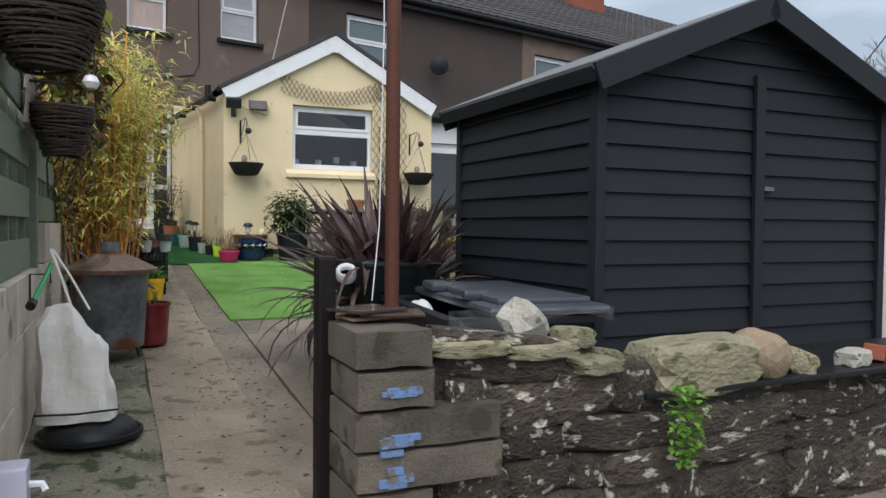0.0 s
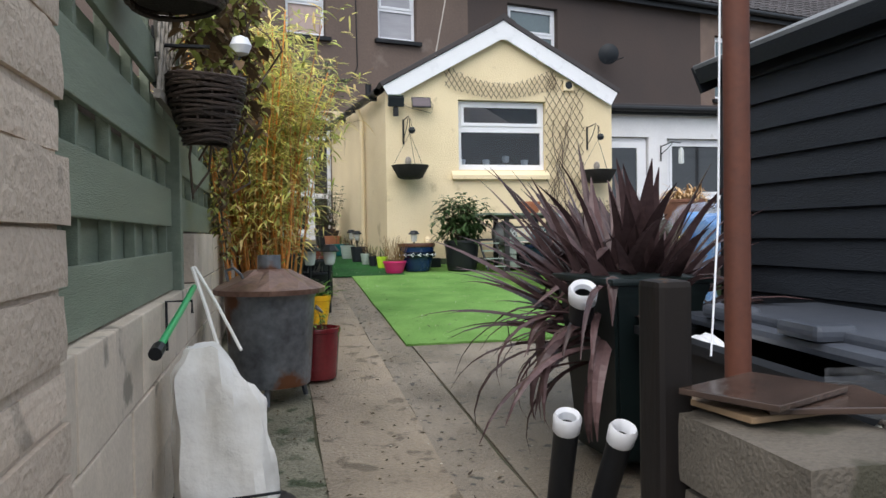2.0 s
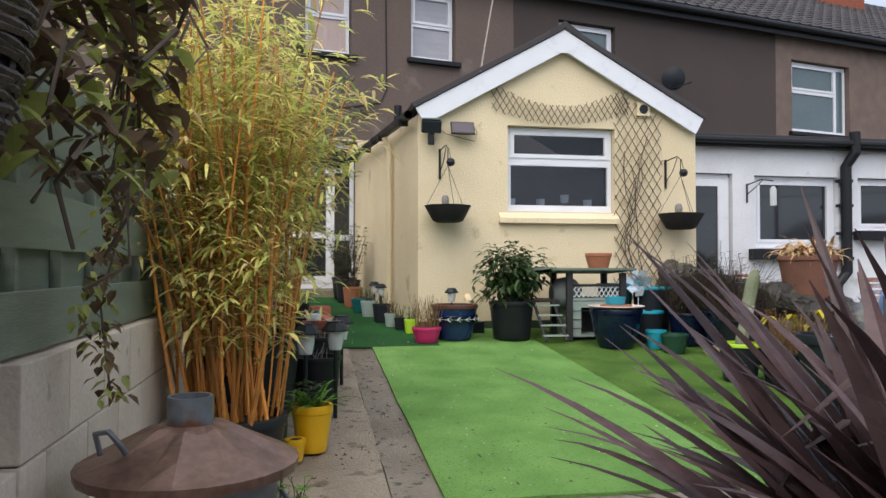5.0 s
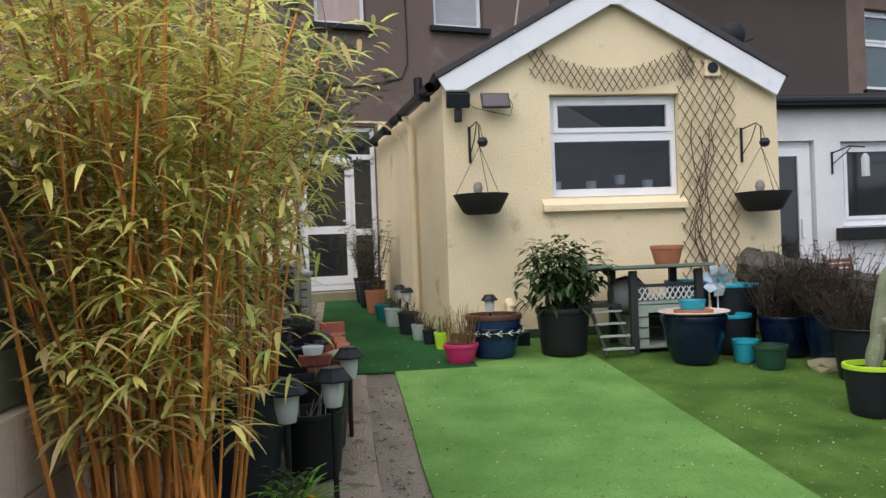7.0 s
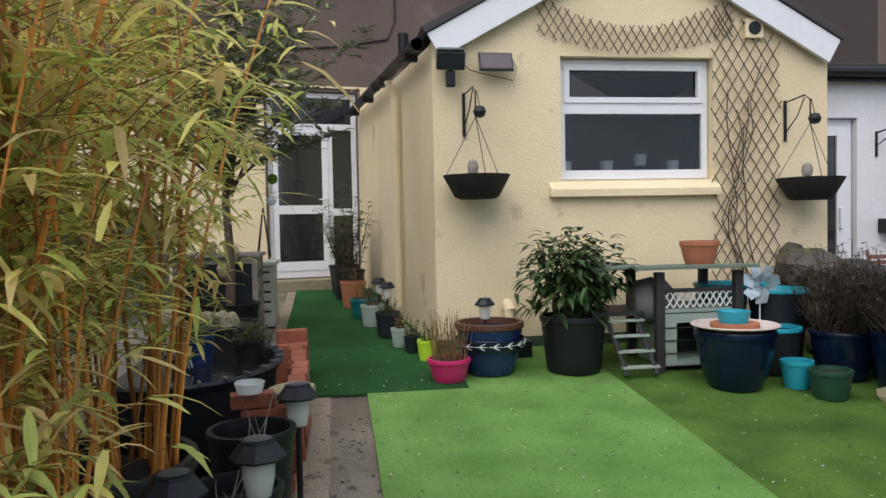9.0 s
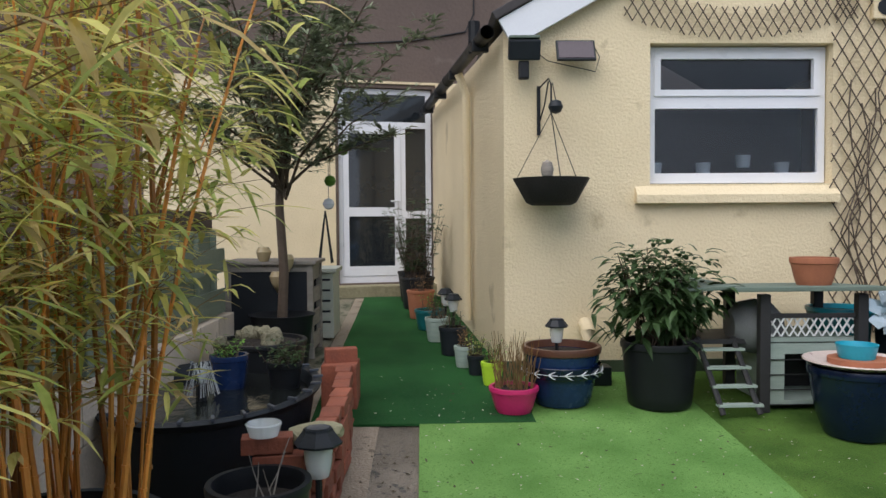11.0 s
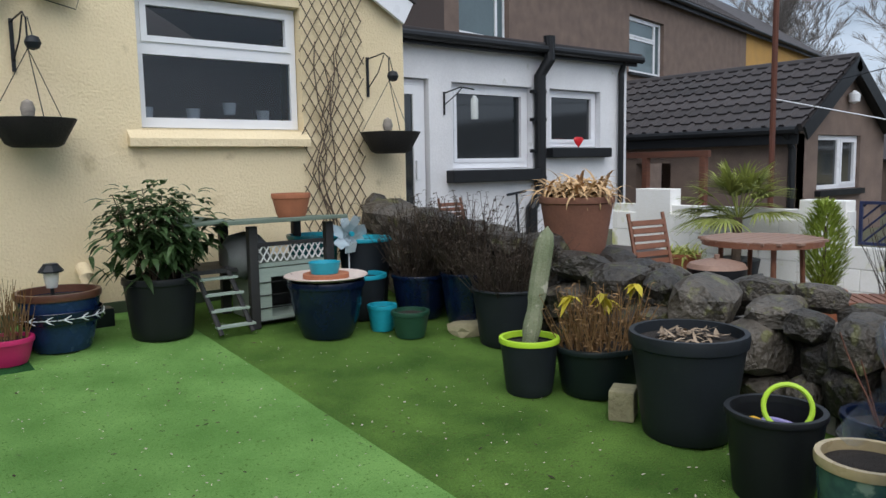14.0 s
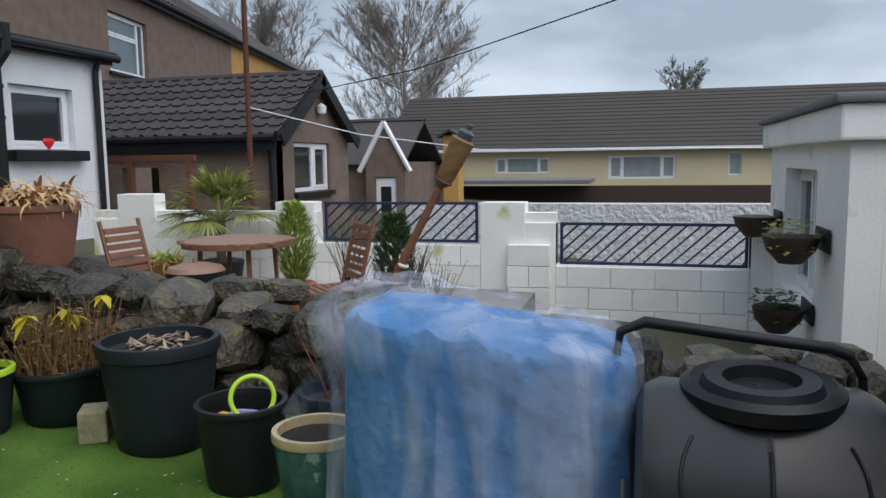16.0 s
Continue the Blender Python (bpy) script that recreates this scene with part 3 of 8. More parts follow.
part("window_sill", box(7.25, 8.98, LEAN_Y - 0.16, LEAN_Y + 0.02, 1.90, 2.07, 0.015), M_BLACK_PLASTIC, lean)
part("window_sill", box(9.12, 10.46, LEAN_Y - 0.16, LEAN_Y + 0.02, 2.22, 2.37, 0.015), M_BLACK_PLASTIC, lean)
window("window_7", "white plastic lean-to window", pose(7.37, LEAN_Y + 0.10, 2.09), 1.48, 1.14, [(0.07, 0.93, 0.09, 0.92, True)])
window("window_8", "small white plastic lean-to window", pose(9.23, LEAN_Y + 0.10, 2.39), 1.12, 0.84, [(0.07, 0.93, 0.09, 0.92, True)])
door2 = thing("door_2", "white plastic glazed lean-to door", "door", pose(5.96, LEAN_Y + 0.08, 1.01), kind="structure")
part("door_frame", wall(0, 1.0, 0, 2.24, [(0.07, 0.93, 0.07, 2.17)], 0.08), M_UPVC, door2)
leaf2 = part("door_leaf", wall(0.075, 0.925, 0.075, 2.165, [(0.19, 0.81, 0.62, 2.05)], 0.06, m=pose(0, -0.012, 0)), M_UPVC, door2)
part("pane", box(0.185, 0.815, 0.015, 0.025, 0.615, 2.055), M_GLASS_DARK, leaf2)
part("door_handle", box(0.83, 0.87, -0.05, -0.013, 0.95, 1.20, 0.008), M_UPVC, leaf2)

# ---- patio and white boundary wall ----
PATIO_Z = 0.78
tagged(part("patio", box(5.05, 8.9, 7.5, LEAN_Y, 0.0, PATIO_Z), mat("patio_paving", (0.24, 0.22, 0.20), (0.15, 0.14, 0.125), 0.8, 2, 40, 0.3)), "grey paved patio above the stone wall", "patio", kind="structure")
tagged(part("lower_patio", box(5.05, 8.9, 5.0, 7.498, -0.2, 0.25), M_CONCRETE_PATH), "lower concrete patio by the outhouse", "patio", kind="structure")
WX = 9.0
wall_ob = thing("boundary_wall", "white painted block garden wall with two railings", "wall", kind="structure")


def block_wall(parent, x, y0, y1, z0, z1, skip=(), material=None, length=0.44, height=0.225, thick=0.2):
    """Blocks in running bond along y, each one a piece of its own."""
    meshes = {}
    rows = int(round((z1 - z0) / height))
    for k in range(rows):
        y = y0 - (length / 2 if k % 2 else 0)
        while y < y1 - 0.02:
            a, b = max(y, y0), min(y + length, y1)
            y += length
            z = z0 + k * height
            mid, top = (a + b) / 2, z + height / 2
            if b - a < 0.05 or any(s[0] < mid < s[1] and s[2] < top < s[3] for s in skip):
                continue
            key = round(b - a, 2)
            if key not in meshes:
                meshes[key] = link_mesh("block", box(-thick / 2, thick / 2, -(b - a) / 2 + 0.003, (b - a) / 2 - 0.003, 0.003, height - 0.003, 0.006), material)
            share("block", meshes[key], parent, pose(x + random.uniform(-0.003, 0.003), mid, z))


part("core", wall(-13.0, -5.25, 0.0, 1.50, [(-10.0, -8.1, 1.24, 1.6), (-7.3, -5.4, 1.06, 1.6)], 0.16, m=pose(WX - 0.08, 0, 0, 0, 0, -90)), M_WHITE_BLOCK, wall_ob)


def railing(y0, y1, z0, z1):
    r = thing("railing", "dark blue metal railing with slanting bars", "railing", pose(WX, 0, 0), group="railings in the boundary wall")
    blue = M_NAVY
    part("frame", wall(y0, y1, z0, z1, [(y0 + 0.03, y1 - 0.03, z0 + 0.03, z1 - 0.03)], 0.03, m=pose(-0.015, 0, 0, 0, 0, 90)), blue, r)
    n = int((y1 - y0) / 0.135)
    hgt = z1 - z0
    for i in range(-3, n + 1):
        a, b = y1 - 0.03 - i * 0.135, y1 - 0.03 - i * 0.135 - 0.135 * 3.2
        za, zb = z0 + 0.02, z1 - 0.02
        if a > y1 - 0.02:
            f = (a - (y1 - 0.02)) / (a - b)
            a, za = y1 - 0.02, za + f * (zb - za)
        if b < y0 + 0.02:
            f = (y0 + 0.02 - b) / (a - b) if a > b else 0
            b, zb = y0 + 0.02, zb - f * (zb - za)
        if a - b > 0.03 and zb - za > 0.02:
            part("bar", tube([(0.0, a, za), (0.0, b, zb)], 0.011, 6), blue, r)
    return r


M_NAVY = mat("navy_metal_paint", (0.025, 0.035, 0.10), (0.018, 0.025, 0.07), 0.45, 6, 60, 0.1)
railing(8.14, 9.92, 1.27, 1.71)
railing(5.42, 7.26, 1.06, 1.50)

# ---- the white outhouse ----
out = thing("outhouse", "white rendered flat-roofed outhouse with a felt roof edge", "shed")
M_OUTHOUSE = mat("fresh_white_render", (0.90, 0.90, 0.89), (0.82, 0.82, 0.80), 0.7, 1.8, 40, 0.3, 0.008, spots=(0.66, 0.66, 0.62), spot_scale=2.4, spot_at=0.66)
part("side_wall", wall(-9.2, -6.2, 0.2, 2.24, [(-8.4, -7.1, 1.0, 2.05)], 0.2, m=pose(0, 5.2, 0, 0, 0, 180)), M_OUTHOUSE, out)
part("front_wall", box(6.2, 6.4, 1.5, 4.998, 0.2, 2.24), M_OUTHOUSE, out)
part("roof", box(6.12, 9.3, 1.4, 5.28, 2.24, 2.46, 0.02), M_OUTHOUSE, out, "white fascia of the flat roof")
part("roof_felt", box(6.08, 9.34, 1.36, 5.32, 2.462, 2.52, 0.02), M_FELT, out, "grey felt roof edge")
window("window_9", "white plastic outhouse window", pose(8.38, 5.08, 1.02, 0, 0, 180), 1.26, 1.02, [(0.06, 0.46, 0.06, 0.94, True), (0.52, 0.94, 0.06, 0.94, False)])

# ---- neighbours' buildings and distance ----
annex2 = thing("neighbour_annex", "neighbour's pebbledashed annex with dark ribbed roof tiles", "house")
GX, GY = 14.81, 12.7
part("side_wall", wall(-17.5, -GY, -0.3, 2.55, [(-15.9, -15.1, 0.4, 2.1)], 0.25, m=pose(13.15, 0, 0, 0, 0, -90)), M_STUCCO, annex2)
gable = wall(13.152, 16.45, -0.3, 2.55, [(13.86, 15.46, 1.60, 2.54)], 0.25, m=pose(0, GY, 0))
prism([(13.152, 2.55), (16.45, 2.55), (GX, 3.74)], 0.25, pose(0, GY, 0), gable)
part("gable_wall", gable, M_STUCCO, annex2)
part("side_wall", box(16.2, 16.448, GY + 0.252, 17.5, -0.3, 2.55), M_STUCCO, annex2)
ang2 = math.degrees(math.atan2(1.20, 1.80))
for s in (-1, 1):
    base = pose(GX, GY, 3.86) @ Matrix.Diagonal((s, 1, 1, 1)) @ pose(0, 0, 0, 0, ang2, 0)
    r = box(0, 2.22, -0.18, 5.2, -0.06, 0)
    bmesh.ops.transform(r, matrix=base, verts=r.verts)
    bmesh.ops.recalc_face_normals(r, faces=r.faces)
    part("roof_slope", r, M_SLATE, annex2)
    bb = box(0, 2.22, -0.22, -0.182, -0.22, 0.02)
    bmesh.ops.transform(bb, matrix=base, verts=bb.verts)
    bmesh.ops.recalc_face_normals(bb, faces=bb.faces)
    part("bargeboard", bb, M_BLACK_PLASTIC, annex2)
tile_courses(-5.2, 0.17, 8, 34, 2.2, pose(GX - 1.85, GY, 2.63, 0, 0, -90) @ pose(0, 0, 0, 33.7), M_SLATE, annex2, 0.30, 0.035, 0.035)
part("ridge", tube([(GX, GY - 0.18, 3.86), (GX, 17.8, 3.86)], 0.09, 8), M_SLATE, annex2)
part("gutter", tube([(12.93, GY - 0.1, 2.60), (12.93, 17.5, 2.60)], 0.07, 8), M_BLACK_PLASTIC, annex2)
part("fascia", box(12.97, 13.0, GY - 0.1, 17.5, 2.38, 2.6), M_BLACK_PLASTIC, annex2)
part("downpipe", tube([(12.95, GY + 0.1, 2.6), (13.1, GY + 0.05, 2.3), (13.1, GY + 0.05, 0)], 0.06, 8), M_BLACK_PLASTIC, annex2)
part("wall_lamp", lathe([(0.0, -0.12), (0.09, -0.08), (0.1, 0.05), (0, 0.12)], 12, m=pose(GX + 0.1, GY - 0.1, 3.2)), M_UPVC, annex2)
window("window_10", "neighbour's white plastic annex window", pose(13.87, GY + 0.06, 1.61), 1.58, 0.92, [(0.05, 0.52, 0.08, 0.92, False), (0.60, 0.94, 0.08, 0.92, True)])
part("window_sill", box(13.8, 15.5, GY - 0.1, GY + 0.02, 1.50, 1.60), M_BLACK_PLASTIC, annex2)
M_TIMBER_RED = mat("red_brown_timber", (0.16, 0.06, 0.035), (0.09, 0.035, 0.022), 0.65, 5, 40, 0.3, 0.004, stretch=(1, 1, 6), each=0.15)
perg = thing("pergola", "weathered dark timber pergola posts and beam", "pergola", pose(11.6, 13.4, 0))
for y in (0.0, 1.1, 2.3):
    part("post", box(-0.05, 0.05, y - 0.05, y + 0.05, 0, 2.2, 0.006), M_TIMBER_RED, perg)
part("beam", box(-0.04, 0.04, -0.1, 2.45, 2.2, 2.3, 0.006), M_TIMBER_RED, perg)

porch = thing("porch_house", "far brown annex with a white-edged porch gable", "house")
part("wall", box(20.5, 26, 12.9, 15.1, -0.6, 2.15), M_STUCCO, porch)
part("roof_slope", box(0, 2.5, 12.7, 15.2, -0.08, 0, m=pose(20.3, 0, 2.1, 0, -32, 0)), M_SLATE, porch)
part("roof_slope", box(-2.5, 0, 12.7, 15.2, -0.08, 0, m=pose(24.4, 0, 2.1, 0, 32, 0)), M_SLATE, porch)
part("porch_wall", wall(12.6, 13.7, -0.6, 1.95, [(12.85, 13.45, -0.4, 1.75)], 0.2, m=pose(20.3, 0, 0, 0, 0, 90) @ Matrix.Diagonal((1, 1, 1, 1))), M_STUCCO, porch)
prismg = prism([(12.55, 1.95), (13.75, 1.95), (13.15, 3.05)], 0.2, pose(20.3, 0, 0, 0, 0, 90))
part("porch_gable", prismg, M_STUCCO, porch)
for s in (-1, 1):
    part("bargeboard", tube([(20.05, 13.15, 3.2), (20.05, 13.15 + s * 0.72, 1.9)], 0.07, 6), M_UPVC, porch)
part("porch_door", box(20.15, 20.2, 12.87, 13.43, -0.5, 1.73), M_UPVC, porch)
part("pane", box(20.14, 20.148, 13.0, 13.3, 0.4, 1.5), M_GLASS_DARK, porch)
far2 = thing("ochre_house", "far small ochre house with a tiled roof", "house")
part("wall", box(24, 24.7, 12.12, 12.6, -0.6, 2.95), M_ORANGE, far2)
for side in (-1, 1):
    part("roof_slope", box(23.8, 24.9, 0, 0.45, -0.06, 0, m=pose(0, 12.36, 3.15, 28 if side < 0 else -28, 0, 0) @ Matrix.Diagonal((1, side, 1, 1))), M_SLATE, far2)

row = thing("bungalow_row", "long row of cream bungalows with a brown tiled roof", "house", pose(36, 0, 0))
M_CREAM = mat("cream_paint", (0.66, 0.58, 0.38), (0.58, 0.50, 0.33), 0.8, 0.6, 20, 0.1)
# Pale grey-green base colour stands in for the reflection in these panes.
M_PALE_GLASS = mat("pale_reflection_glass", (0.34, 0.38, 0.37), (0.24, 0.28, 0.28), 0.12, 2, 20, 0.0, rough_var=0.03)
wins = [(10.76, 13.34, 1.55, 2.27), (5.19, 8.12, 1.27, 2.32), (2.47, 3.01, 1.40, 2.42)]
part("front_wall", wall(-30, 18.2, -1.5, 2.55, wins, 0.3, m=pose(0, 0, 0, 0, 0, 90) @ Matrix.Diagonal((1, -1, 1, 1))), M_CREAM, row)
M_FAR_ROOF = mat("brown_roof_tile", (0.052, 0.047, 0.042), (0.034, 0.031, 0.029), 0.8, 0.5, 14, 0.3, island=0.12)
rl = math.hypot(5.2, 2.85)
ra = math.degrees(math.atan2(2.85, 5.2))
part("roof_slope", box(0, rl, -30, 19.0, -0.15, 0, m=pose(-0.4, 0, 2.68, 0, -ra, 0)), M_FAR_ROOF, row)
part("roof_slope", box(-rl, 0, -30, 19.0, -0.15, 0, m=pose(10.0, 0, 2.68, 0, ra, 0)), M_FAR_ROOF, row)
for k in range(15):
    part("tile_course", box(0.0, 0.42, -30, 18.98, 0.0, 0.045, m=pose(-0.4, 0, 2.68, 0, -ra, 0) @ pose(k * 0.395, 0, 0.005, 0, 3, 0)), M_FAR_ROOF, row)
part("gutter", box(-0.5, -0.36, -30, 18.9, 2.55, 2.68), M_UPVC, row)
for y0, y1, z0, z1 in wins:
    f = window("window", "white plastic bungalow window", pose(36.1, y1, z0, 0, 0, -90), y1 - y0, z1 - z0, [(0.03, 0.19, 0.08, 0.92, True), (0.23, 0.77, 0.08, 0.92, False), (0.81, 0.97, 0.08, 0.92, True)] if y1 - y0 > 1 else [(0.1, 0.9, 0.06, 0.94, False)], M_PALE_GLASS)
    f.name = "bungalow_window"
fence2 = tagged(part("far_fence", wall(-30, 15.0, -1.0, 1.07, [], 0.06, m=pose(33.0, 0, 0, 0, 0, 90)), mat("dark_brown_fence", (0.05, 0.03, 0.022), (0.035, 0.022, 0.017), 0.8, 1.0, 30, stretch=(1, 12, 1))), "long dark brown close-boarded fence", "fence", kind="structure")
shed2 = tagged(part("lean_roof", box(31.0, 34.5, 8.6, 15.2, 1.2, 1.36, 0.02), M_FELT), "pale corrugated lean-to roof beyond the fence", "roof", kind="structure")
tagged(part("white_stone_wall", wall(-3.5, 10.6, -0.8, 1.40, [], 0.4, m=pose(14.4, 0, 0, 0, 0, 90)), mat("whitewashed_stone", (0.72, 0.73, 0.76), (0.5, 0.51, 0.53), 0.85, 3.0, 12, 1.0, 0.08)), "rough whitewashed stone garden wall", "wall", kind="structure")

# ---- helpers for plants and stones ----
def rock(r, seed, rough=0.35, squash=(1, 1, 0.75), sub=2, cube=0.45):
    bm = bmesh.new()
    bmesh.ops.create_icosphere(bm, subdivisions=sub, radius=1)
    off = Vector((seed * 3.7, seed * 1.3, seed * 2.1))
    for v in bm.verts:
        d = v.co.normalized()
        k = 1 + rough * noise.noise(d * 1.2 + off) + 0.35 * rough * noise.noise(d * 3.4 + off)
        q = d * k
        m = max(abs(q.x), abs(q.y), abs(q.z))
        q = q.lerp(q / m * 0.82, cube)
        v.co = Vector((q.x * squash[0], q.y * squash[1], q.z * squash[2])) * r
    return bm


def leaf(bm, p, d, up, length, width, droop=0.3, n=3, fold=0.25):
    """A pointed leaf of n folded segments, added to bm."""
    d = d.normalized()
    s = d.cross(up)
    s = s.normalized() if s.length > 1e-3 else Vector((1, 0, 0))
    u = s.cross(d)
    prev = None
    for k in range(n + 1):
        t = k / n
        c = p + d * (length * t) - Vector((0, 0, 1)) * (droop * length * t * t)
        w = width * 0.5 * (math.sin(math.pi * min(1, 0.18 + 0.82 * t)) if k < n else 0.02)
        cur = (bm.verts.new(c - s * w + u * w * fold), bm.verts.new(c), bm.verts.new(c + s * w + u * w * fold))
        if prev:
            bm.faces.new((prev[0], prev[1], cur[1], cur[0]))
            bm.faces.new((prev[1], prev[2], cur[2], cur[1]))
        prev = cur


def rnd(a, b):
    return random.uniform(a, b)


def rdir(up=0.0, spread=1.0):
    a = rnd(0, 2 * math.pi)
    return Vector((math.cos(a) * spread, math.sin(a) * spread, up + rnd(-0.3, 0.3)))


def leaf_mat(name, a, b, rough=0.5, glow=0.3, island=0.35):
    """A leaf surface that lets part of the light through."""
    m = mat(name, a, b, rough, 3, 30, 0.05, island=island, spec=0.3)
    n, l = m.node_tree.nodes, m.node_tree.links
    p = n["Principled BSDF"]
    tr, mx = n.new("ShaderNodeBsdfTranslucent"), n.new("ShaderNodeMixShader")
    l.new(p.inputs["Base Color"].links[0].from_socket, tr.inputs[0])
    mx.inputs[0].default_value = glow
    l.new(p.outputs[0], mx.inputs[1])
    l.new(tr.outputs[0], mx.inputs[2])
    l.new(mx.outputs[0], n["Material Output"].inputs[0])
    return m


M_BAMBOO_LEAF = leaf_mat("bamboo_leaf", (0.94, 0.85, 0.33), (0.64, 0.60, 0.19), glow=0.52, island=0.45)
M_BAMBOO_GREEN = leaf_mat("green_bamboo_leaf", (0.66, 0.72, 0.24), (0.38, 0.46, 0.12), glow=0.52, island=0.5)
M_BAMBOO_DRY = leaf_mat("dry_bamboo_leaf", (0.88, 0.70, 0.36), (0.68, 0.50, 0.22), glow=0.5)
M_CANE = mat("orange_bamboo_cane", (0.76, 0.300, 0.055), (0.34, 0.150, 0.042), 0.4, 2, 20, 0.05, each=0.55)
M_PHORM = leaf_mat("bronze_flax_leaf", (0.135, 0.085, 0.085), (0.05, 0.031, 0.033), 0.24, island=0.55)
M_SHRUB = leaf_mat("dark_shrub_leaf", (0.075, 0.13, 0.05), (0.035, 0.07, 0.025), 0.35)
M_OLIVE = leaf_mat("olive_leaf", (0.30, 0.34, 0.22), (0.15, 0.18, 0.105), island=0.5)
M_TWIG = mat("grey_brown_twig", (0.12, 0.085, 0.06), (0.07, 0.05, 0.035), 0.85, 6, 40, 0.4)
M_BARE = mat("pale_bare_branch", (0.34, 0.31, 0.295), (0.24, 0.22, 0.205), 0.9, 4, 30, 0.2)
M_DRY = leaf_mat("dry_stalk", (0.33, 0.20, 0.09), (0.20, 0.12, 0.055), 0.8)
M_CLIMBER = leaf_mat("brown_climber_leaf", (0.20, 0.125, 0.065), (0.09, 0.058, 0.034), 0.7, island=0.5)
M_DRY_DARK = leaf_mat("dark_dry_stalk", (0.088, 0.066, 0.05), (0.046, 0.036, 0.028), 0.85)
M_GREEN = leaf_mat("fresh_green_leaf", (0.20, 0.40, 0.06), (0.11, 0.25, 0.04))
M_LIME = leaf_mat("lime_leaf", (0.42, 0.44, 0.12), (0.28, 0.32, 0.08))
M_PALM = leaf_mat("palm_leaf", (0.34, 0.37, 0.10), (0.20, 0.24, 0.06))
M_YELLOW_LEAF = leaf_mat("yellow_leaf", (0.62, 0.52, 0.05), (0.5, 0.42, 0.05))


def far_tree(x, y, z, h, r, label, seed, material):
    random.seed(seed)
    t = thing("tree", label, "tree", pose(x, y, z))
    bm, tw = bmesh.new(), bmesh.new()
    tube([(0, 0, 0), (0.1, 0, h * 0.35), (-0.1, 0.1, h * 0.65), (0, 0, h * 0.92)], h * 0.014, 8, bm, 0.3)
    for k in range(64):
        f = rnd(0.24, 0.95)
        a = rnd(0, 6.28)
        reach = r * math.sqrt(max(0.05, 1 - ((f - 0.55) / 0.5) ** 2)) * rnd(0.75, 1.05)
        base = Vector((0, 0, h * f * 0.86))
        d = Vector((math.cos(a), math.sin(a), rnd(0.35, 0.9)))
        pts = [base + d * reach * t + Vector((rnd(-0.2, 0.2), rnd(-0.2, 0.2), 0.25 * reach * t * t)) for t in (0, 0.3, 0.65, 1)]
        tube(pts, h * 0.0034, 5, bm, 0.25, cap=False)
        for j in range(26):
            tt = rnd(0.25, 1.0)
            i0 = min(2, int(tt * 3))
            q = pts[i0].lerp(pts[i0 + 1], tt * 3 - i0)
            d2 = (d.normalized() * 0.6 + Vector((rnd(-1, 1), rnd(-1, 1), rnd(0.0, 1.1)))).normalized()
            L = r * rnd(0.14, 0.30)
            tube([q, q + d2 * L * 0.5, q + d2 * L + Vector((0, 0, 0.08 * L))], h * 0.0011, 3, bm, 0.4, cap=False)
            for i in range(11):
                leaf(tw, q + d2 * L * rnd(0.3, 1), d2 + Vector((rnd(-0.8, 0.8), rnd(-0.8, 0.8), rnd(-0.2, 0.9))), Vector((0.3, 0.2, 1)), r * rnd(0.08, 0.17), h * 0.0017, 0.1, 2)
    part("trunk", bm, material, t, "bare trunk and branches")
    tagged(part("crown", tw, material, t, "fine leafless twigs"), kind="stuff")
    return t


far_tree(45, 20.6, 0.0, 11.8, 4.4, "tall leafless ash tree beyond the roofs", 5, M_BARE)
far_tree(47, 31.5, 0.0, 13.0, 4.2, "tall leafless tree behind the terrace end", 9, M_BARE)
far_tree(60, 4.0, -1.0, 11.0, 1.9, "small grey-green tree beyond the bungalows", 13, mat("grey_green_twig", (0.20, 0.21, 0.18), (0.13, 0.14, 0.12), 0.9, 4, 30, 0.2))
cab = thing("overhead_cable", "thin dark overhead cable", "cable")
part("strand", tube([(14, 13.0, 3.35), (11.5, 9.6, 3.45), (9.0, 6.73, 3.72), (7.2, 4.6, 4.05), (4, 1.0, 4.8)], 0.008, 5), M_BLACK_PLASTIC, cab)
mast = thing("pole", "thin rusty metal washing-line pole", "pole", pose(10.0, 11.42, 0.3))
M_RUST = mat("rusty_metal", (0.115, 0.035, 0.018), (0.07, 0.022, 0.013), 0.7, 8, 60, 0.4, 0.003)
part("shaft", tube([(0, 0, 0), (0, 0, 4.4)], 0.035, 8), M_RUST, mast)
cab2 = thing("washing_line", "thin pale washing line", "cable")
part("strand", tube([(10, 11.42, 2.88), (10, 9.9, 2.5), (10, 8.34, 2.28), (10, 5.12, 2.25)], 0.007, 5), M_UPVC, cab2)

# ---- left boundary: block wall, pier and fence ----
random.seed(11)
FX = -0.45
lwall = thing("garden_wall", "low buff concrete block wall under the green fence", "wall", kind="structure")
block_wall(lwall, FX - 0.06, 3.07, 5.90, 0.08, 1.22, (), M_BLOCK, 0.44, 0.285, 0.2)
block_wall(lwall, FX - 0.06, 5.92, 13.0, 0.08, 1.505, (), M_BLOCK, 0.44, 0.285, 0.2)
part("mortar", box(FX - 0.15, FX + 0.028, 3.08, 5.89, 0.05, 1.20), M_BLOCK_GREY, lwall)
part("mortar", box(FX - 0.15, FX + 0.028, 5.93, 12.98, 0.05, 1.48), M_BLOCK_GREY, lwall)
pier = thing("wall_pier", "tall buff block gate pier with crumbling mortar joints", "wall", kind="structure")
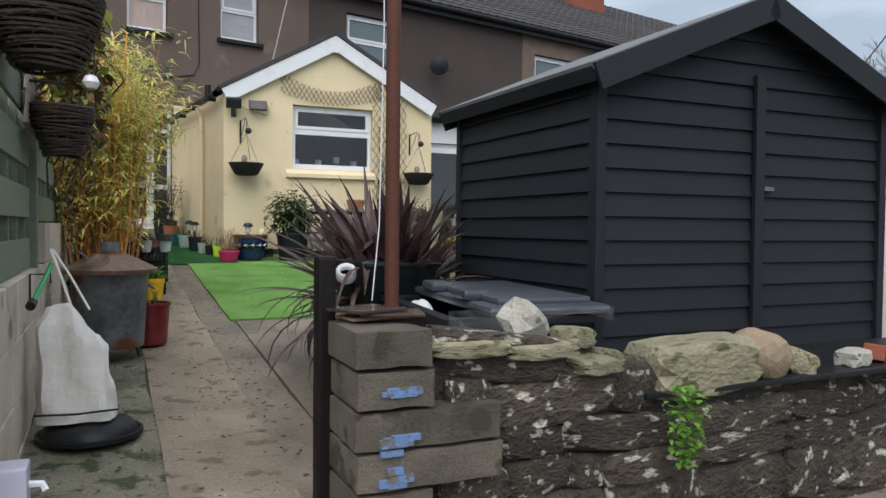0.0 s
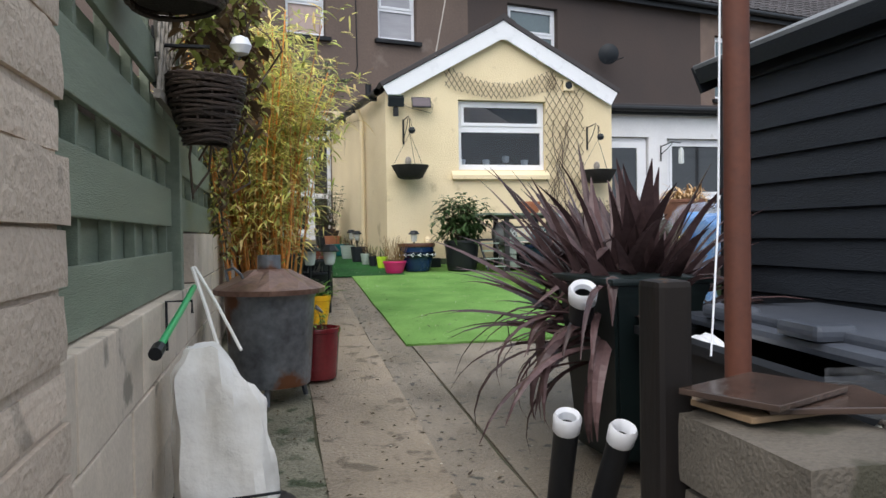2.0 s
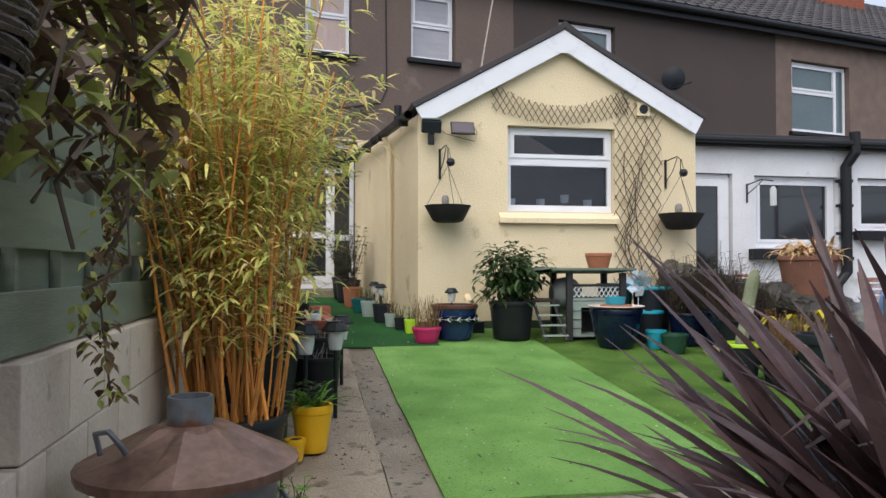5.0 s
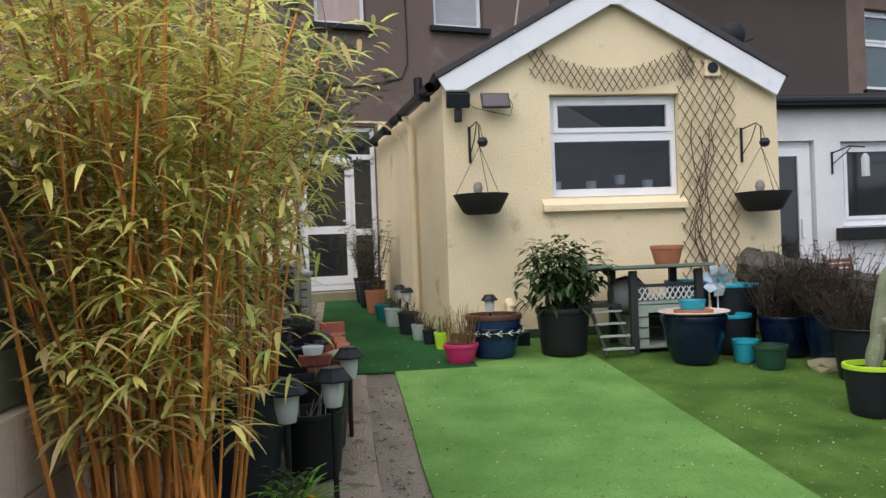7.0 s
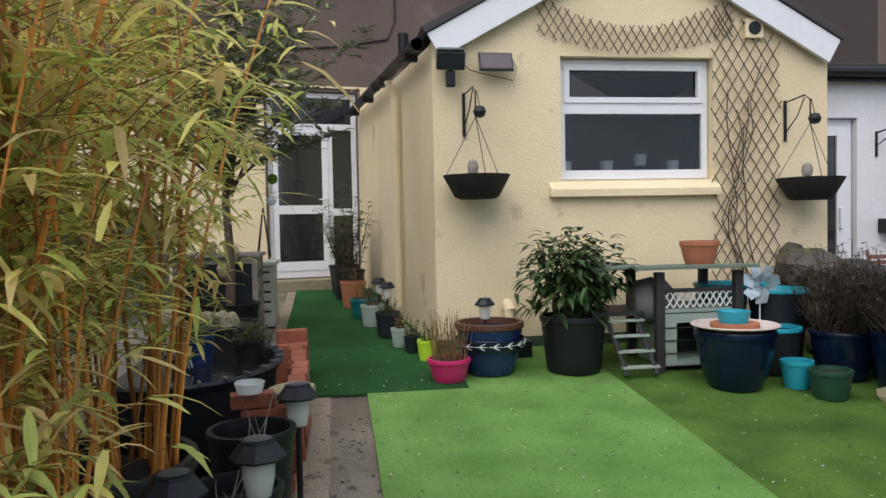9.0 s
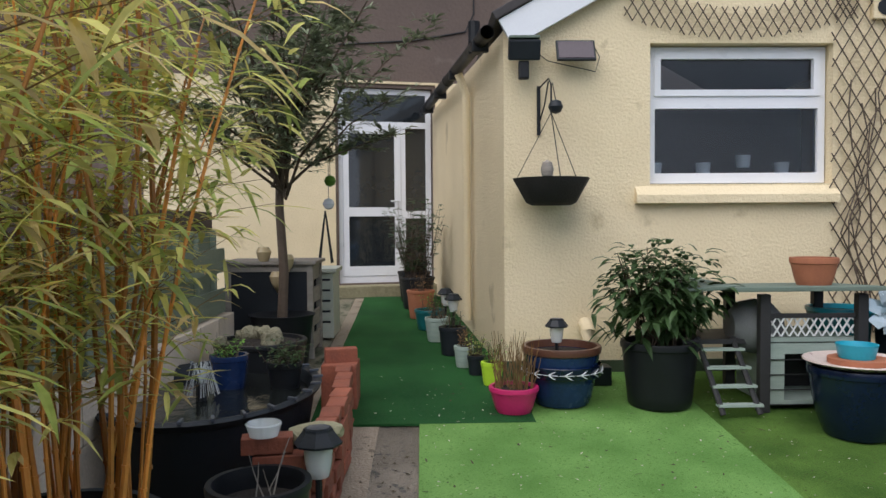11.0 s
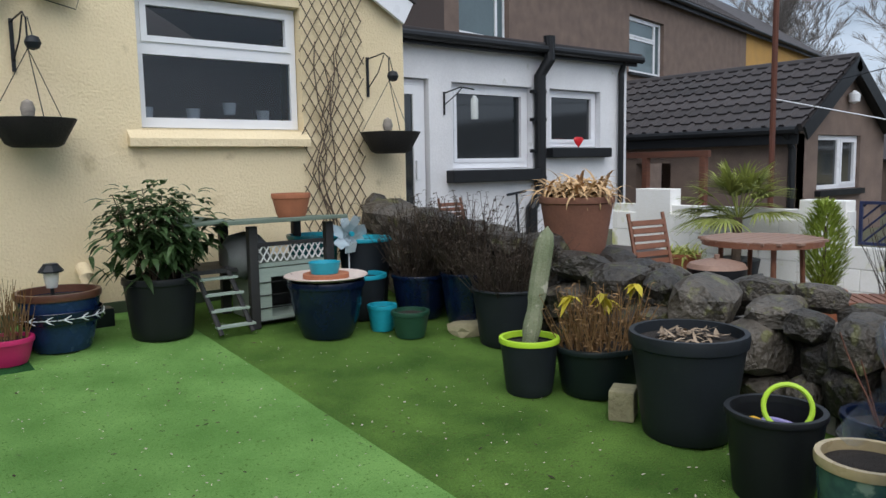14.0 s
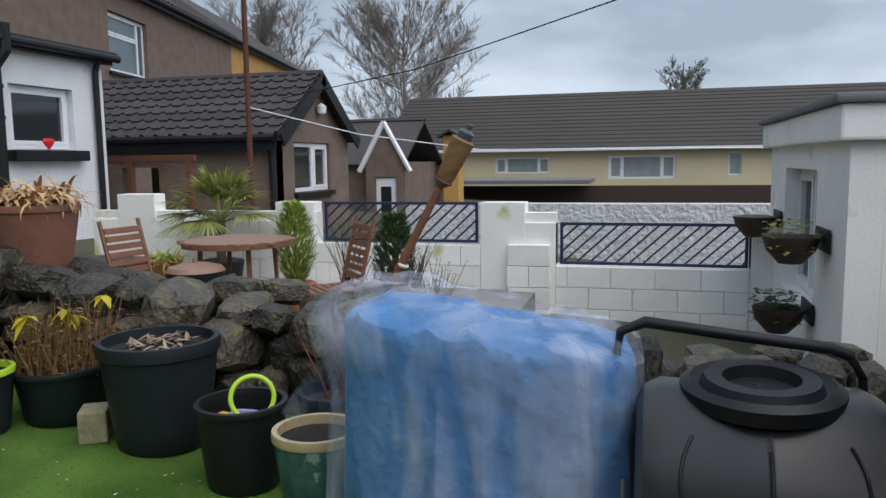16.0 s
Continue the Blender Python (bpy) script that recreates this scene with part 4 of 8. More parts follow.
def worn_block(x0, x1, y0, y1, h, seed, wear=0.012):
    """A block with chipped edges and an uneven face."""
    bm = box(x0, x1, y0, y1, 0.004, h - 0.004)
    bmesh.ops.subdivide_edges(bm, edges=bm.edges[:], cuts=4, use_grid_fill=True)
    c, half = Vector(((x0 + x1) / 2, (y0 + y1) / 2, h / 2)), Vector(((x1 - x0) / 2, (y1 - y0) / 2, h / 2))
    for v in bm.verts:
        q = v.co - c
        edge = sorted(abs(q[i]) / half[i] for i in range(3))[1]
        k = noise.noise(v.co * 9 + Vector((seed * 5.1, seed * 2.3, seed)))
        pull = wear * (0.35 * k + (max(0.0, edge - 0.8) * 4.0) * (0.6 + 0.9 * k))
        v.co = c + Vector([q[i] * (1 - pull / half[i] * (0.4 if half[i] > 0.1 else 0.7)) for i in range(3)])
    return bm


me_blk = {h: [link_mesh("block", worn_block(-0.62, -0.36, 2.47, 3.05, h, 3 * h + a, 0.013), M_PIER) for a in (1, 2, 3)] for h in (0.10, 0.125, 0.145)}
z = -0.05
while z < 3.1:
    h = random.choice((0.10, 0.125, 0.125, 0.145))
    share("block", random.choice(me_blk[h]), pier, pose(rnd(-0.012, 0.006), rnd(-0.012, 0.012), z + rnd(-0.002, 0.002), 0, rnd(-0.8, 0.8), 0))
    z += h
part("mortar", box(-0.62, -0.378, 2.49, 3.03, -0.1, 3.2), M_PIER, pier, "crumbling buff mortar")
part("return_wall", box(-1.6, -0.66, 2.44, 2.78, -0.1, 3.2), M_BLOCK, pier, "buff painted wall beside the pier")


def fence_panel(y0, y1, z0, boards):
    f = thing("garden_fence", "green painted hit-and-miss timber fence panel", "fence", pose(FX - 0.03, 0, 0), group="fences on the block wall")
    zs = [z0 + 0.31 * k for k in range(boards)]
    for k, z in enumerate(zs):
        part("board", box(0.0, 0.022, y0, y1, z, z + 0.185, 0.004), M_FENCE, f)
        part("board", box(-0.06, -0.04, y0, y1, z + 0.165, z + 0.322, 0.004), M_FENCE, f)
    y = y0 + 0.12
    while y < y1:
        part("batten", box(-0.04, 0.0, y, y + 0.035, z0, zs[-1] + 0.3, 0.003), M_FENCE, f)
        y += 0.42
    return f


fence_panel(3.08, 5.34, 1.225, 4)
fence_panel(5.52, 8.0, 1.515, 3)
fence_panel(8.12, 10.4, 1.515, 2)
fence_panel(10.5, 12.9, 1.515, 2)
for y, z0, z1 in ((5.43, 1.20, 2.45), (8.06, 1.5, 2.4), (10.45, 1.5, 2.15)):
    tagged(part("fence_post", box(FX - 0.06, FX + 0.03, y - 0.045, y + 0.045, z0, z1, 0.006), M_FENCE), "green painted square timber fence post", "post", "fence posts")
tagged(part("outer_wall", box(-0.9, -0.72, 3.1, 13.5, -0.2, 2.3), M_BROWN), "neighbour's rendered wall behind the fence", "wall", kind="structure")


def lattice(w, h, pitch, bar, m, parent, material, top=None, bot=None, flare=0.0):
    """Crossed slats, clipped between bot(x) and top(x)."""
    top = top or (lambda x: h)
    bot = bot or (lambda x: 0.0)
    for sgn in (1, -1):
        k = -h * 1.2
        while k < w + h * 1.2:
            pts = []
            for q in range(41):
                x = k + (h * 0.62) * (q / 40) * sgn
                z = h * q / 40
                if 0 <= x <= w and bot(x) <= z <= top(x):
                    pts.append((x, z))
            if len(pts) > 2:
                (xa, za), (xb, zb) = pts[0], pts[-1]
                part("slat", tube([m @ Vector((xa, -0.004 * sgn, za)), m @ Vector((xb, -0.004 * sgn, zb))], bar, 4), material, parent)
            k += pitch
    return parent


trel = thing("lattice_panel", "grey weathered lattice fence topper", "trellis", pose(FX + 0.02, 4.75, 2.08, 0, 0, 90))
M_GREYWOOD = mat("weathered_grey_timber", (0.33, 0.30, 0.26), (0.2, 0.18, 0.155), 0.85, 5, 40, 0.3, stretch=(1, 1, 5))
lattice(0.95, 0.75, 0.10, 0.009, pose(0, 0, 0), trel, M_GREYWOOD)
part("rail", box(0, 0.95, -0.015, 0.015, -0.02, 0.02, 0.003), M_GREYWOOD, trel)


def wicker_basket(name, m, r, h, label, mount=True):
    b = thing(name, label, "basket", m)
    for k in range(20):
        v = k / 19
        rr = r * (1 - 0.42 * v ** 1.5)
        ph_ = rnd(0, 6.28)
        pts = [(rr * math.cos(a * math.pi / 20) * (1 + 0.016 * math.sin(10 * a + math.pi * k)), rr * math.sin(a * math.pi / 20) * (1 + 0.016 * math.sin(10 * a + math.pi * k)), -h * v + 0.008 * math.sin(a * math.pi / 20 * 2 + ph_)) for a in range(41)]
        part("weave", tube(pts, h / 34, 5), M_WICKER, b)
    for k in range(14):
        a = 2 * math.pi * k / 14
        part("stake", tube([(r * 0.98 * math.cos(a), r * 0.98 * math.sin(a), 0.02), (r * 0.8 * math.cos(a), r * 0.8 * math.sin(a), -h * 0.6), (r * 0.56 * math.cos(a), r * 0.56 * math.sin(a), -h)], 0.007, 4), M_WICKER, b)
    part("lining", lathe([(0, -h * 0.97), (r * 0.52, -h * 0.97), (r * 0.78, -h * 0.55), (r * 0.93, -0.03), (r * 0.85, -0.04), (0, -0.05)], 16), M_SOIL, b)
    return b


M_WICKER = mat("dark_woven_wicker", (0.075, 0.05, 0.038), (0.03, 0.021, 0.017), 0.6, 10, 70, 0.5, each=0.3)
wicker_basket("hanging_basket", pose(-0.25, 4.95, 2.18), 0.17, 0.28, "dark woven wicker hanging basket on the fence")
wicker_basket("hanging_basket", pose(-0.27, 4.05, 2.58), 0.25, 0.34, "large dark woven wicker basket on the fence top")
for y, z in ((4.92, 2.30), (4.05, 2.55)):
    br = thing("basket_bracket", "black iron bracket holding a wicker basket", "bracket", pose(FX, y, z))
    part("arm", tube([(-0.02, 0, 0.02), (0.22, 0, 0.02)], 0.009, 6), M_BLACK_PLASTIC, br)
    part("plate", box(-0.02, 0.0, -0.02, 0.02, -0.15, 0.1), M_BLACK_PLASTIC, br)
globe = tagged(part("globe_lamp", lathe([(0, -0.05), (0.035, -0.035), (0.05, 0), (0.035, 0.035), (0, 0.05)], 16, m=pose(-0.1, 4.98, 2.345)), M_UPVC, smooth=True), "small white globe lamp over a basket", "lamp")
stem = tagged(part("globe_stem", tube([(-0.16, 4.96, 2.2), (-0.1, 4.98, 2.30)], 0.006, 5), M_BLACK_PLASTIC, globe))

# climbing plant over the fence
random.seed(21)
climber = thing("climber", "tangled climber with dry brown and yellow-green leaves", "plant", pose(-0.22, 5.55, 1.55))
for k in range(22):
    p = Vector((rnd(-0.15, 0.1), rnd(-0.4, 0.7), rnd(0.1, 0.7)))
    pts = [p]
    for j in range(5):
        p = p + Vector((rnd(-0.08, 0.1), rnd(-0.18, 0.18), rnd(0.02, 0.22)))
        pts.append(p)
    part("stem", tube(pts, 0.006, 4), M_TWIG, climber)
bm, bm2 = bmesh.new(), bmesh.new()
for k in range(980):
    p = Vector((rnd(-0.12, 0.14), rnd(-0.62, 0.55), 0.45 + 1.0 * rnd(0, 1) ** 0.8))
    p.x += 0.08 * math.sin(p.y * 5)
    leaf(bm if rnd(0, 1) < 0.62 else bm2, p, rdir(-0.3), Vector((0, 0, 1)), rnd(0.05, 0.10), rnd(0.035, 0.07), 0.4, 3)
for k in range(230):
    f = rnd(0, 1)
    p = Vector((-0.04 + 0.04 * math.sin(7 * f) + rnd(-0.045, 0.045), 0.66 + rnd(-0.1, 0.1), 0.75 - 0.95 * f))
    leaf(bm if rnd(0, 1) < 0.6 else bm2, p, rdir(-0.5), Vector((0, 0, 1)), rnd(0.025, 0.05), rnd(0.02, 0.036), 0.4, 2)
part("stem", tube([(-0.04, 0.64, 0.8), (0.0, 0.68, 0.4), (-0.06, 0.65, 0.1), (-0.03, 0.67, -0.2)], 0.004, 4), M_TWIG, climber)
tagged(part("dry_leaves", bm, M_CLIMBER, climber, "curled dry brown leaves"), kind="stuff")
tagged(part("green_leaves", bm2, M_LIME, climber, "yellow-green leaves"), kind="stuff")

# ---- incinerator bin, sack, tools ----
M_GALV = mat("stained_galvanised_steel", (0.25, 0.27, 0.295), (0.06, 0.066, 0.076), 0.42, 4, 26, 0.2, 0.004, metal=0.45, spots=(0.16, 0.065, 0.03), spot_scale=3.0, spot_at=0.545)
M_RUSTY_LID = mat("rusted_steel_lid", (0.30, 0.18, 0.135), (0.11, 0.06, 0.045), 0.38, 6, 40, 0.2, 0.004, metal=0.4)
bx, by = 0.0, 6.16
bin1 = thing("incinerator_bin", "galvanised steel garden incinerator with rust stains and chimney lid", "bin", pose(bx, by, G(by)))
part("body", lathe([(0, 0.10), (0.235, 0.10), (0.24, 0.12), (0.272, 0.62), (0.29, 0.665), (0.30, 0.675), (0.288, 0.685), (0.26, 0.66), (0.228, 0.13), (0, 0.13)], 36), M_GALV, bin1, smooth=True)
lid = bmesh.new()
n = 24
rings = []
for r, z in ((0.335, 0.655), (0.338, 0.685), (0.325, 0.692), (0.24, 0.725), (0.12, 0.785), (0.072, 0.80)):
    rings.append([lid.verts.new((r * math.cos(2 * math.pi * i / n), r * math.sin(2 * math.pi * i / n), z + (0.012 if i % 3 == 0 and 0.1 < r < 0.3 else 0))) for i in range(n)])
for a, b in zip(rings, rings[1:]):
    for i in range(n):
        lid.faces.new((a[i], a[(i + 1) % n], b[(i + 1) % n], b[i]))
part("lid", lid, M_RUSTY_LID, bin1, "rust-brown fluted steel lid")
part("chimney", lathe([(0.072, 0.77), (0.07, 0.885), (0.06, 0.885), (0.062, 0.77)], 22), M_GALV, bin1, smooth=True)
part("handle", tube([(-0.24, -0.1, 0.735), (-0.25, -0.12, 0.80), (-0.20, -0.17, 0.815), (-0.16, -0.20, 0.78), (-0.15, -0.19, 0.755)], 0.009, 8), M_GALV, bin1, smooth=True)
part("handle", tube([(0.27, -0.08, 0.56), (0.31, -0.06, 0.53), (0.31, 0.02, 0.53), (0.28, 0.05, 0.56)], 0.008, 8), M_GALV, bin1, smooth=True)
for k in range(3):
    a = 2.1 * k + 0.4
    part("leg", tube([(0.2 * math.cos(a), 0.2 * math.sin(a), 0.12), (0.23 * math.cos(a), 0.23 * math.sin(a), 0.0)], 0.018, 6), M_GALV, bin1)

lid2 = thing("bin_lid", "black round plastic dustbin lid lying on the path", "lid", pose(-0.10, 4.45, G(4.45) + 0.004))
part("disc", lathe([(0, 0.10), (0.10, 0.10), (0.12, 0.085), (0.20, 0.08), (0.235, 0.05), (0.25, 0.02), (0.255, 0.0), (0.24, 0.0), (0, 0.04)], 32), M_BLACK_PLASTIC, lid2, smooth=True)
part("rim", lathe([(0.252, 0.0), (0.268, 0.008), (0.268, 0.03), (0.25, 0.03)], 32), M_BLACK_PLASTIC, lid2, smooth=True)

M_SACK = mat("dirty_white_woven_sack", (0.84, 0.83, 0.80), (0.66, 0.64, 0.59), 0.85, 4, 13, 0.6, 0.02, spots=(0.45, 0.43, 0.38), spot_scale=4, spot_at=0.66)
sack = thing("sack", "grubby white canvas sack hanging from a hook on the wall", "sack", pose(-0.16, 4.45, G(4.4) + 0.11))
bm = bmesh.new()
n, m_ = 30, 16
rings = []
for j in range(m_ + 1):
    v = j / m_
    z = 0.62 * v
    wx, wy = (0.195 - 0.045 * v) * (1 if v < 0.8 else 1 - 1.6 * (v - 0.8)), (0.125 - 0.05 * v) * (1 if v < 0.8 else 1 - 0.8 * (v - 0.8))
    ring = []
    for i in range(n):
        a = 2 * math.pi * i / n
        c, s_ = math.cos(a), math.sin(a)
        k = 1 / max(abs(c), abs(s_)) ** 0.55
        fold = 0.014 * math.sin(9 * a + 3 * v + 2 * math.sin(2 * a)) * (0.2 + v) + 0.025 * noise.noise(Vector((c * 2, s_ * 2, v * 3)))
        ring.append(bm.verts.new(((wx + fold) * c * k - 0.035 * v, (wy + fold) * s_ * k, z - 0.20 * max(0, c) * v * v + (0.02 * c if v > 0.9 else 0) + 0.02 * noise.noise(Vector((c, s_, v * 5))))))
    rings.append(ring)
for a, b in zip(rings, rings[1:]):
    for i in range(n):
        bm.faces.new((a[i], a[(i + 1) % n], b[(i + 1) % n], b[i]))
bm.faces.new(rings[0][::-1])
bm.faces.new(rings[-1])
part("body", bm, M_SACK, sack, smooth=True)
part("strap", tube([(-0.02, 0.05, 0.56), (-0.08, 0.15, 0.74), (-0.14, 0.25, 0.90)], 0.008, 6), M_SACK, sack)
part("strap", tube([(0.06, 0.02, 0.58), (-0.04, 0.14, 0.76), (-0.13, 0.25, 0.90)], 0.007, 6), M_SACK, sack)
part("seam", tube([(-0.20, -0.135, 0.06), (0.0, -0.155, 0.055), (0.20, -0.135, 0.06)], 0.006, 5), M_BLACK_PLASTIC, sack)
M_HANDLE_GREEN = mat("bright_green_plastic", (0.02, 0.42, 0.13), (0.015, 0.33, 0.10), 0.35, 6, 50, 0.05)
rod = thing("litter_picker", "bright green plastic-handled rod hung on the block wall", "tool", pose(-0.33, 4.40, 1.15))
part("shaft", tube([(0.0, -0.44, -0.02), (0.02, 0.0, 0.06), (0.03, 0.34, 0.12)], 0.013, 8), M_HANDLE_GREEN, rod)
part("grip", tube([(0.0, -0.43, -0.02), (-0.003, -0.46, -0.027), (-0.005, -0.49, -0.033)], 0.022, 10), M_BLACK_PLASTIC, rod)
hook = thing("wall_hook", "black iron hook in the block wall", "hook", pose(-0.40, 4.66, 1.22))
part("arm", tube([(0, 0, -0.2), (0, 0, 0.0), (0.1, 0.0, 0.0), (0.1, 0, -0.05)], 0.006, 6), M_BLACK_PLASTIC, hook)
M_LILAC = mat("pale_lilac_box", (0.55, 0.55, 0.68), (0.48, 0.48, 0.60), 0.5, 4, 50, 0.05)
hb = thing("meter_box", "pale lilac plastic box beside the gate pier", "box", pose(-0.33, 2.72, 0.30))
part("body", box(-0.03, 0.09, -0.06, 0.06, 0.0, 0.43, 0.01), M_LILAC, hb)
part("tap", tube([(0.09, 0.0, 0.36), (0.13, -0.01, 0.36), (0.14, -0.02, 0.34)], 0.012, 6), M_UPVC, hb)

# ---- gate post, pillar and front stone wall ----
M_CHAR = mat("charred_timber", (0.016, 0.012, 0.010), (0.007, 0.006, 0.006), 0.6, 6, 30, 0.5, 0.006, stretch=(1, 1, 0.2), spots=(0.15, 0.07, 0.025), spot_scale=12, spot_at=0.62, spec=0.2)
post = thing("gate_post", "charred black square timber gate post", "post", pose(0.72, 2.68, -0.05))
part("shaft", box(-0.034, 0.034, -0.040, 0.040, 0, 1.44, 0.012), M_CHAR, post)
part("hinge_bolt", lathe([(0, 0), (0.012, 0), (0.012, 0.01), (0, 0.012)], 8, m=pose(0, -0.056, 0.45, 90)), M_GALV, post)
random.seed(31)
pillar = thing("gate_pillar", "stacked grey concrete block gate pillar with blue paint marks", "wall", kind="structure")
blue_paint = mat("blue_spray_paint", (0.13, 0.27, 0.58), (0.14, 0.19, 0.30), 0.85, 22, 120, 0.6, spots=(0.15, 0.135, 0.115), spot_scale=26, spot_at=0.54)
me_a = link_mesh("block", worn_block(-0.135, 0.135, -0.24, 0.24, 0.135, 1, 0.014), M_BLOCK_GREY)
me_b = link_mesh("block", worn_block(-0.135, 0.40, -0.11, 0.11, 0.135, 2, 0.014), M_BLOCK_GREY)
for k in range(9):
    z = 1.165 - 0.1365 * (k + 1)
    long = k in (2, 3, 6)
    share("block", me_b if long else me_a, pillar, pose(0.865 + rnd(-0.008, 0.008), 2.53 + (-0.11 if long else 0.02) + rnd(-0.008, 0.008), z, 0, 0, rnd(-1, 1)))
    if long:
        share("block", me_a, pillar, pose(0.865, 2.66, z))
for k, w_, z in ((1, 0.085, 0.93), (2, 0.06, 0.77), (3, 0.045, 0.66), (4, 0.03, 0.5)):
    bm = bmesh.new()
    yf = 2.296
    for j in range(4):
        x0, z0 = 0.80 + rnd(0, 0.05), z + rnd(-0.03, 0.02)
        box(x0, x0 + w_ + rnd(0, 0.05), yf - 0.0005 * j, 2.32, z0, z0 + rnd(0.015, 0.032), bm=bm)
    part("paint_mark", bm, blue_paint, pillar, "scuffed blue spray paint mark")
M_TAN_TILE = mat("tan_clay_tile", (0.30, 0.20, 0.11), (0.18, 0.12, 0.07), 0.7, 8, 60, 0.3)
M_WET_TILE = mat("wet_brown_tile", (0.07, 0.045, 0.035), (0.035, 0.024, 0.02), 0.18, 8, 40, 0.25, 0.006, rough_var=0.15)
tl = thing("floor_tile", "brown tiles and boards stacked on the gate pillar", "tile", pose(0.87, 2.6, 1.168))
for k, (dx, dy, rz) in enumerate(((0.0, 0.0, 8), (0.06, -0.05, -14), (-0.02, -0.02, 25))):
    part("tile", box(-0.115, 0.115, -0.09, 0.09, 0.014 * k, 0.014 * k + 0.011, 0.002, m=pose(dx, dy, 0, 0, 0, rz)), M_TAN_TILE if k == 0 else M_WET_TILE, tl)
pole = thing("washing_pole", "tall rust-red steel pole behind the gate pillar", "pole", pose(1.113, 3.04, 0.15))
part("shaft", tube([(0, 0, 0), (0, 0, 4.5)], 0.031, 12), M_RUST, pole, smooth=True)
part("cord", tube([(-0.075, -0.02, 4.2), (-0.05, -0.02, 2.2), (-0.07, -0.03, 1.35), (-0.11, -0.06, 1.04)], 0.0026, 6), M_UPVC, pole, "white washing-line cord")

random.seed(41)
swall = thing("rubble_wall", "old lichen-covered rubble stone front wall", "wall", kind="structure")
kinds = [link_mesh("stone", rock(1.0, 10 + k, 0.30, (1, 0.6, 0.62), 3, 0.9), M_RUBBLE) for k in range(7)]
pale = [link_mesh("stone", rock(1.0, 70 + k, (0.16, 0.4, 0.3)[k], (1, 0.85, 0.7), 3, (0.96, 0.9, 0.35)[k]), M_PALE_ROCK) for k in range(3)]


def wall_top(x):
    return float(np.interp(x, (1.0, 1.3, 1.57, 1.8, 2.03, 2.14), (1.10, 1.09, 1.04, 0.96, 0.87, 0.83)))


z = -0.25
while z < 1.1:
    h = rnd(0.13, 0.25)
    x = 1.0 + rnd(0, 0.1)
    while x < 5.3:
        w_ = rnd(0.16, 0.55)
        if z + h * 0.75 < wall_top(x + w_ / 2):
            s_ = share("stone", random.choice(kinds), swall, pose(x + w_ / 2, 2.47 + 0.06 * (x - 1) + rnd(-0.012, 0.012), z + h / 2 + rnd(-0.012, 0.012), rnd(-6, 6), rnd(-7, 7), rnd(-7, 7)))
            s_.scale = (w_ * 0.66, 0.2, h * 1.02)
        x += w_
    z += h
bm = prism([(1.0, -0.4), (5.3, -0.4), (5.3, 0.80), (2.14, 0.80), (2.0, 0.84), (1.57, 1.0), (1.0, 1.06)], 0.24, pose(0, 2.352, 0, 0, 0, 3.4))
part("mortar", bm, mat("dark_mossy_mortar", (0.075, 0.062, 0.048), (0.022, 0.02, 0.016), 0.95, 7, 40, 1.0, 0.03, spots=(0.50, 0.49, 0.40), spot_scale=14, spot_at=0.61), swall)
for x, dx, z in ((1.18, 0.30, 1.085), (1.47, 0.30, 1.06), (1.72, 0.2, 0.985)):
    s_ = share("capstone", pale[0], swall, pose(x, 2.49, z - 0.02, 0, 0, rnd(-10, 10)))
    s_.scale = (dx * 0.62, 0.2, 0.05)
M_TAN_ROCK = mat("smooth_tan_rock", (0.36, 0.28, 0.19), (0.22, 0.17, 0.11), 0.85, 3, 20, 0.4, 0.03)
tan_ = link_mesh("stone", rock(1.0, 77, 0.25, (1, 0.85, 0.8), 3, 0.2), M_TAN_ROCK)
grey_ = link_mesh("stone", rock(1.0, 82, 0.35, (1, 0.9, 0.85), 2, 1.0), mat("pale_grey_stone", (0.50, 0.49, 0.43), (0.30, 0.29, 0.25), 0.85, 1.2, 9, 0.5, 0.03, spots=(0.17, 0.16, 0.12), spot_scale=2.5, spot_at=0.6))
for x, z, sc, rot, me_, lab in ((1.49, 1.125, (0.115, 0.11, 0.11), (35, 28, 40), grey_, "angular pale squared stone on the front wall"), (1.72, 1.06, (0.09, 0.10, 0.07), (0, 4, 20), pale[0], "small flat tan stone on the front wall"),
                            (1.86, 0.965, (0.085, 0.10, 0.07), (0, 8, 12), pale[0], "flat ochre stone on the front wall"),
                            (2.35, 0.905, (0.37, 0.2, 0.20), (0, -2, 4), pale[0], "large mossy squared stone on the front wall"), (2.76, 0.915, (0.19, 0.15, 0.16), (8, 30, 20), tan_, "rounded smooth tan stone on the front wall"),
                            (2.99, 0.88, (0.12, 0.1, 0.10), (20, 0, 60), pale[1], "small grey stone on the front wall"), (3.38, 0.87, (0.10, 0.09, 0.07), (0, 0, 10), grey_, "flat grey stone on the front wall")):
    st = share("loose_stone", me_, None, pose(x, 2.56, z, *rot))
    st.scale = sc
    tagged(st, lab, "stone", "loose stones on the wall")
br_ = tagged(part("loose_brick", box(-0.11, 0.11, -0.05, 0.05, -0.04, 0.04, 0.006, m=pose(3.62, 2.62, 0.875, 4, 8, 35)), M_RED_BRICK), "broken red brick on the front wall", "brick")
sheet = tagged(part("plastic_sheet", box(2.05, 5.2, 2.42, 3.1, 0.808, 0.834, 0.006, m=pose(0, -0.06, 0, 0, 0, 1.5)), M_BLACK_PLASTIC), "black plastic sheet laid over the wall top", "sheet")
fern = thing("wall_fern", "bright green leafy weed growing from the wall", "plant", pose(2.10, 2.33, 0.80))
bm = bmesh.new()
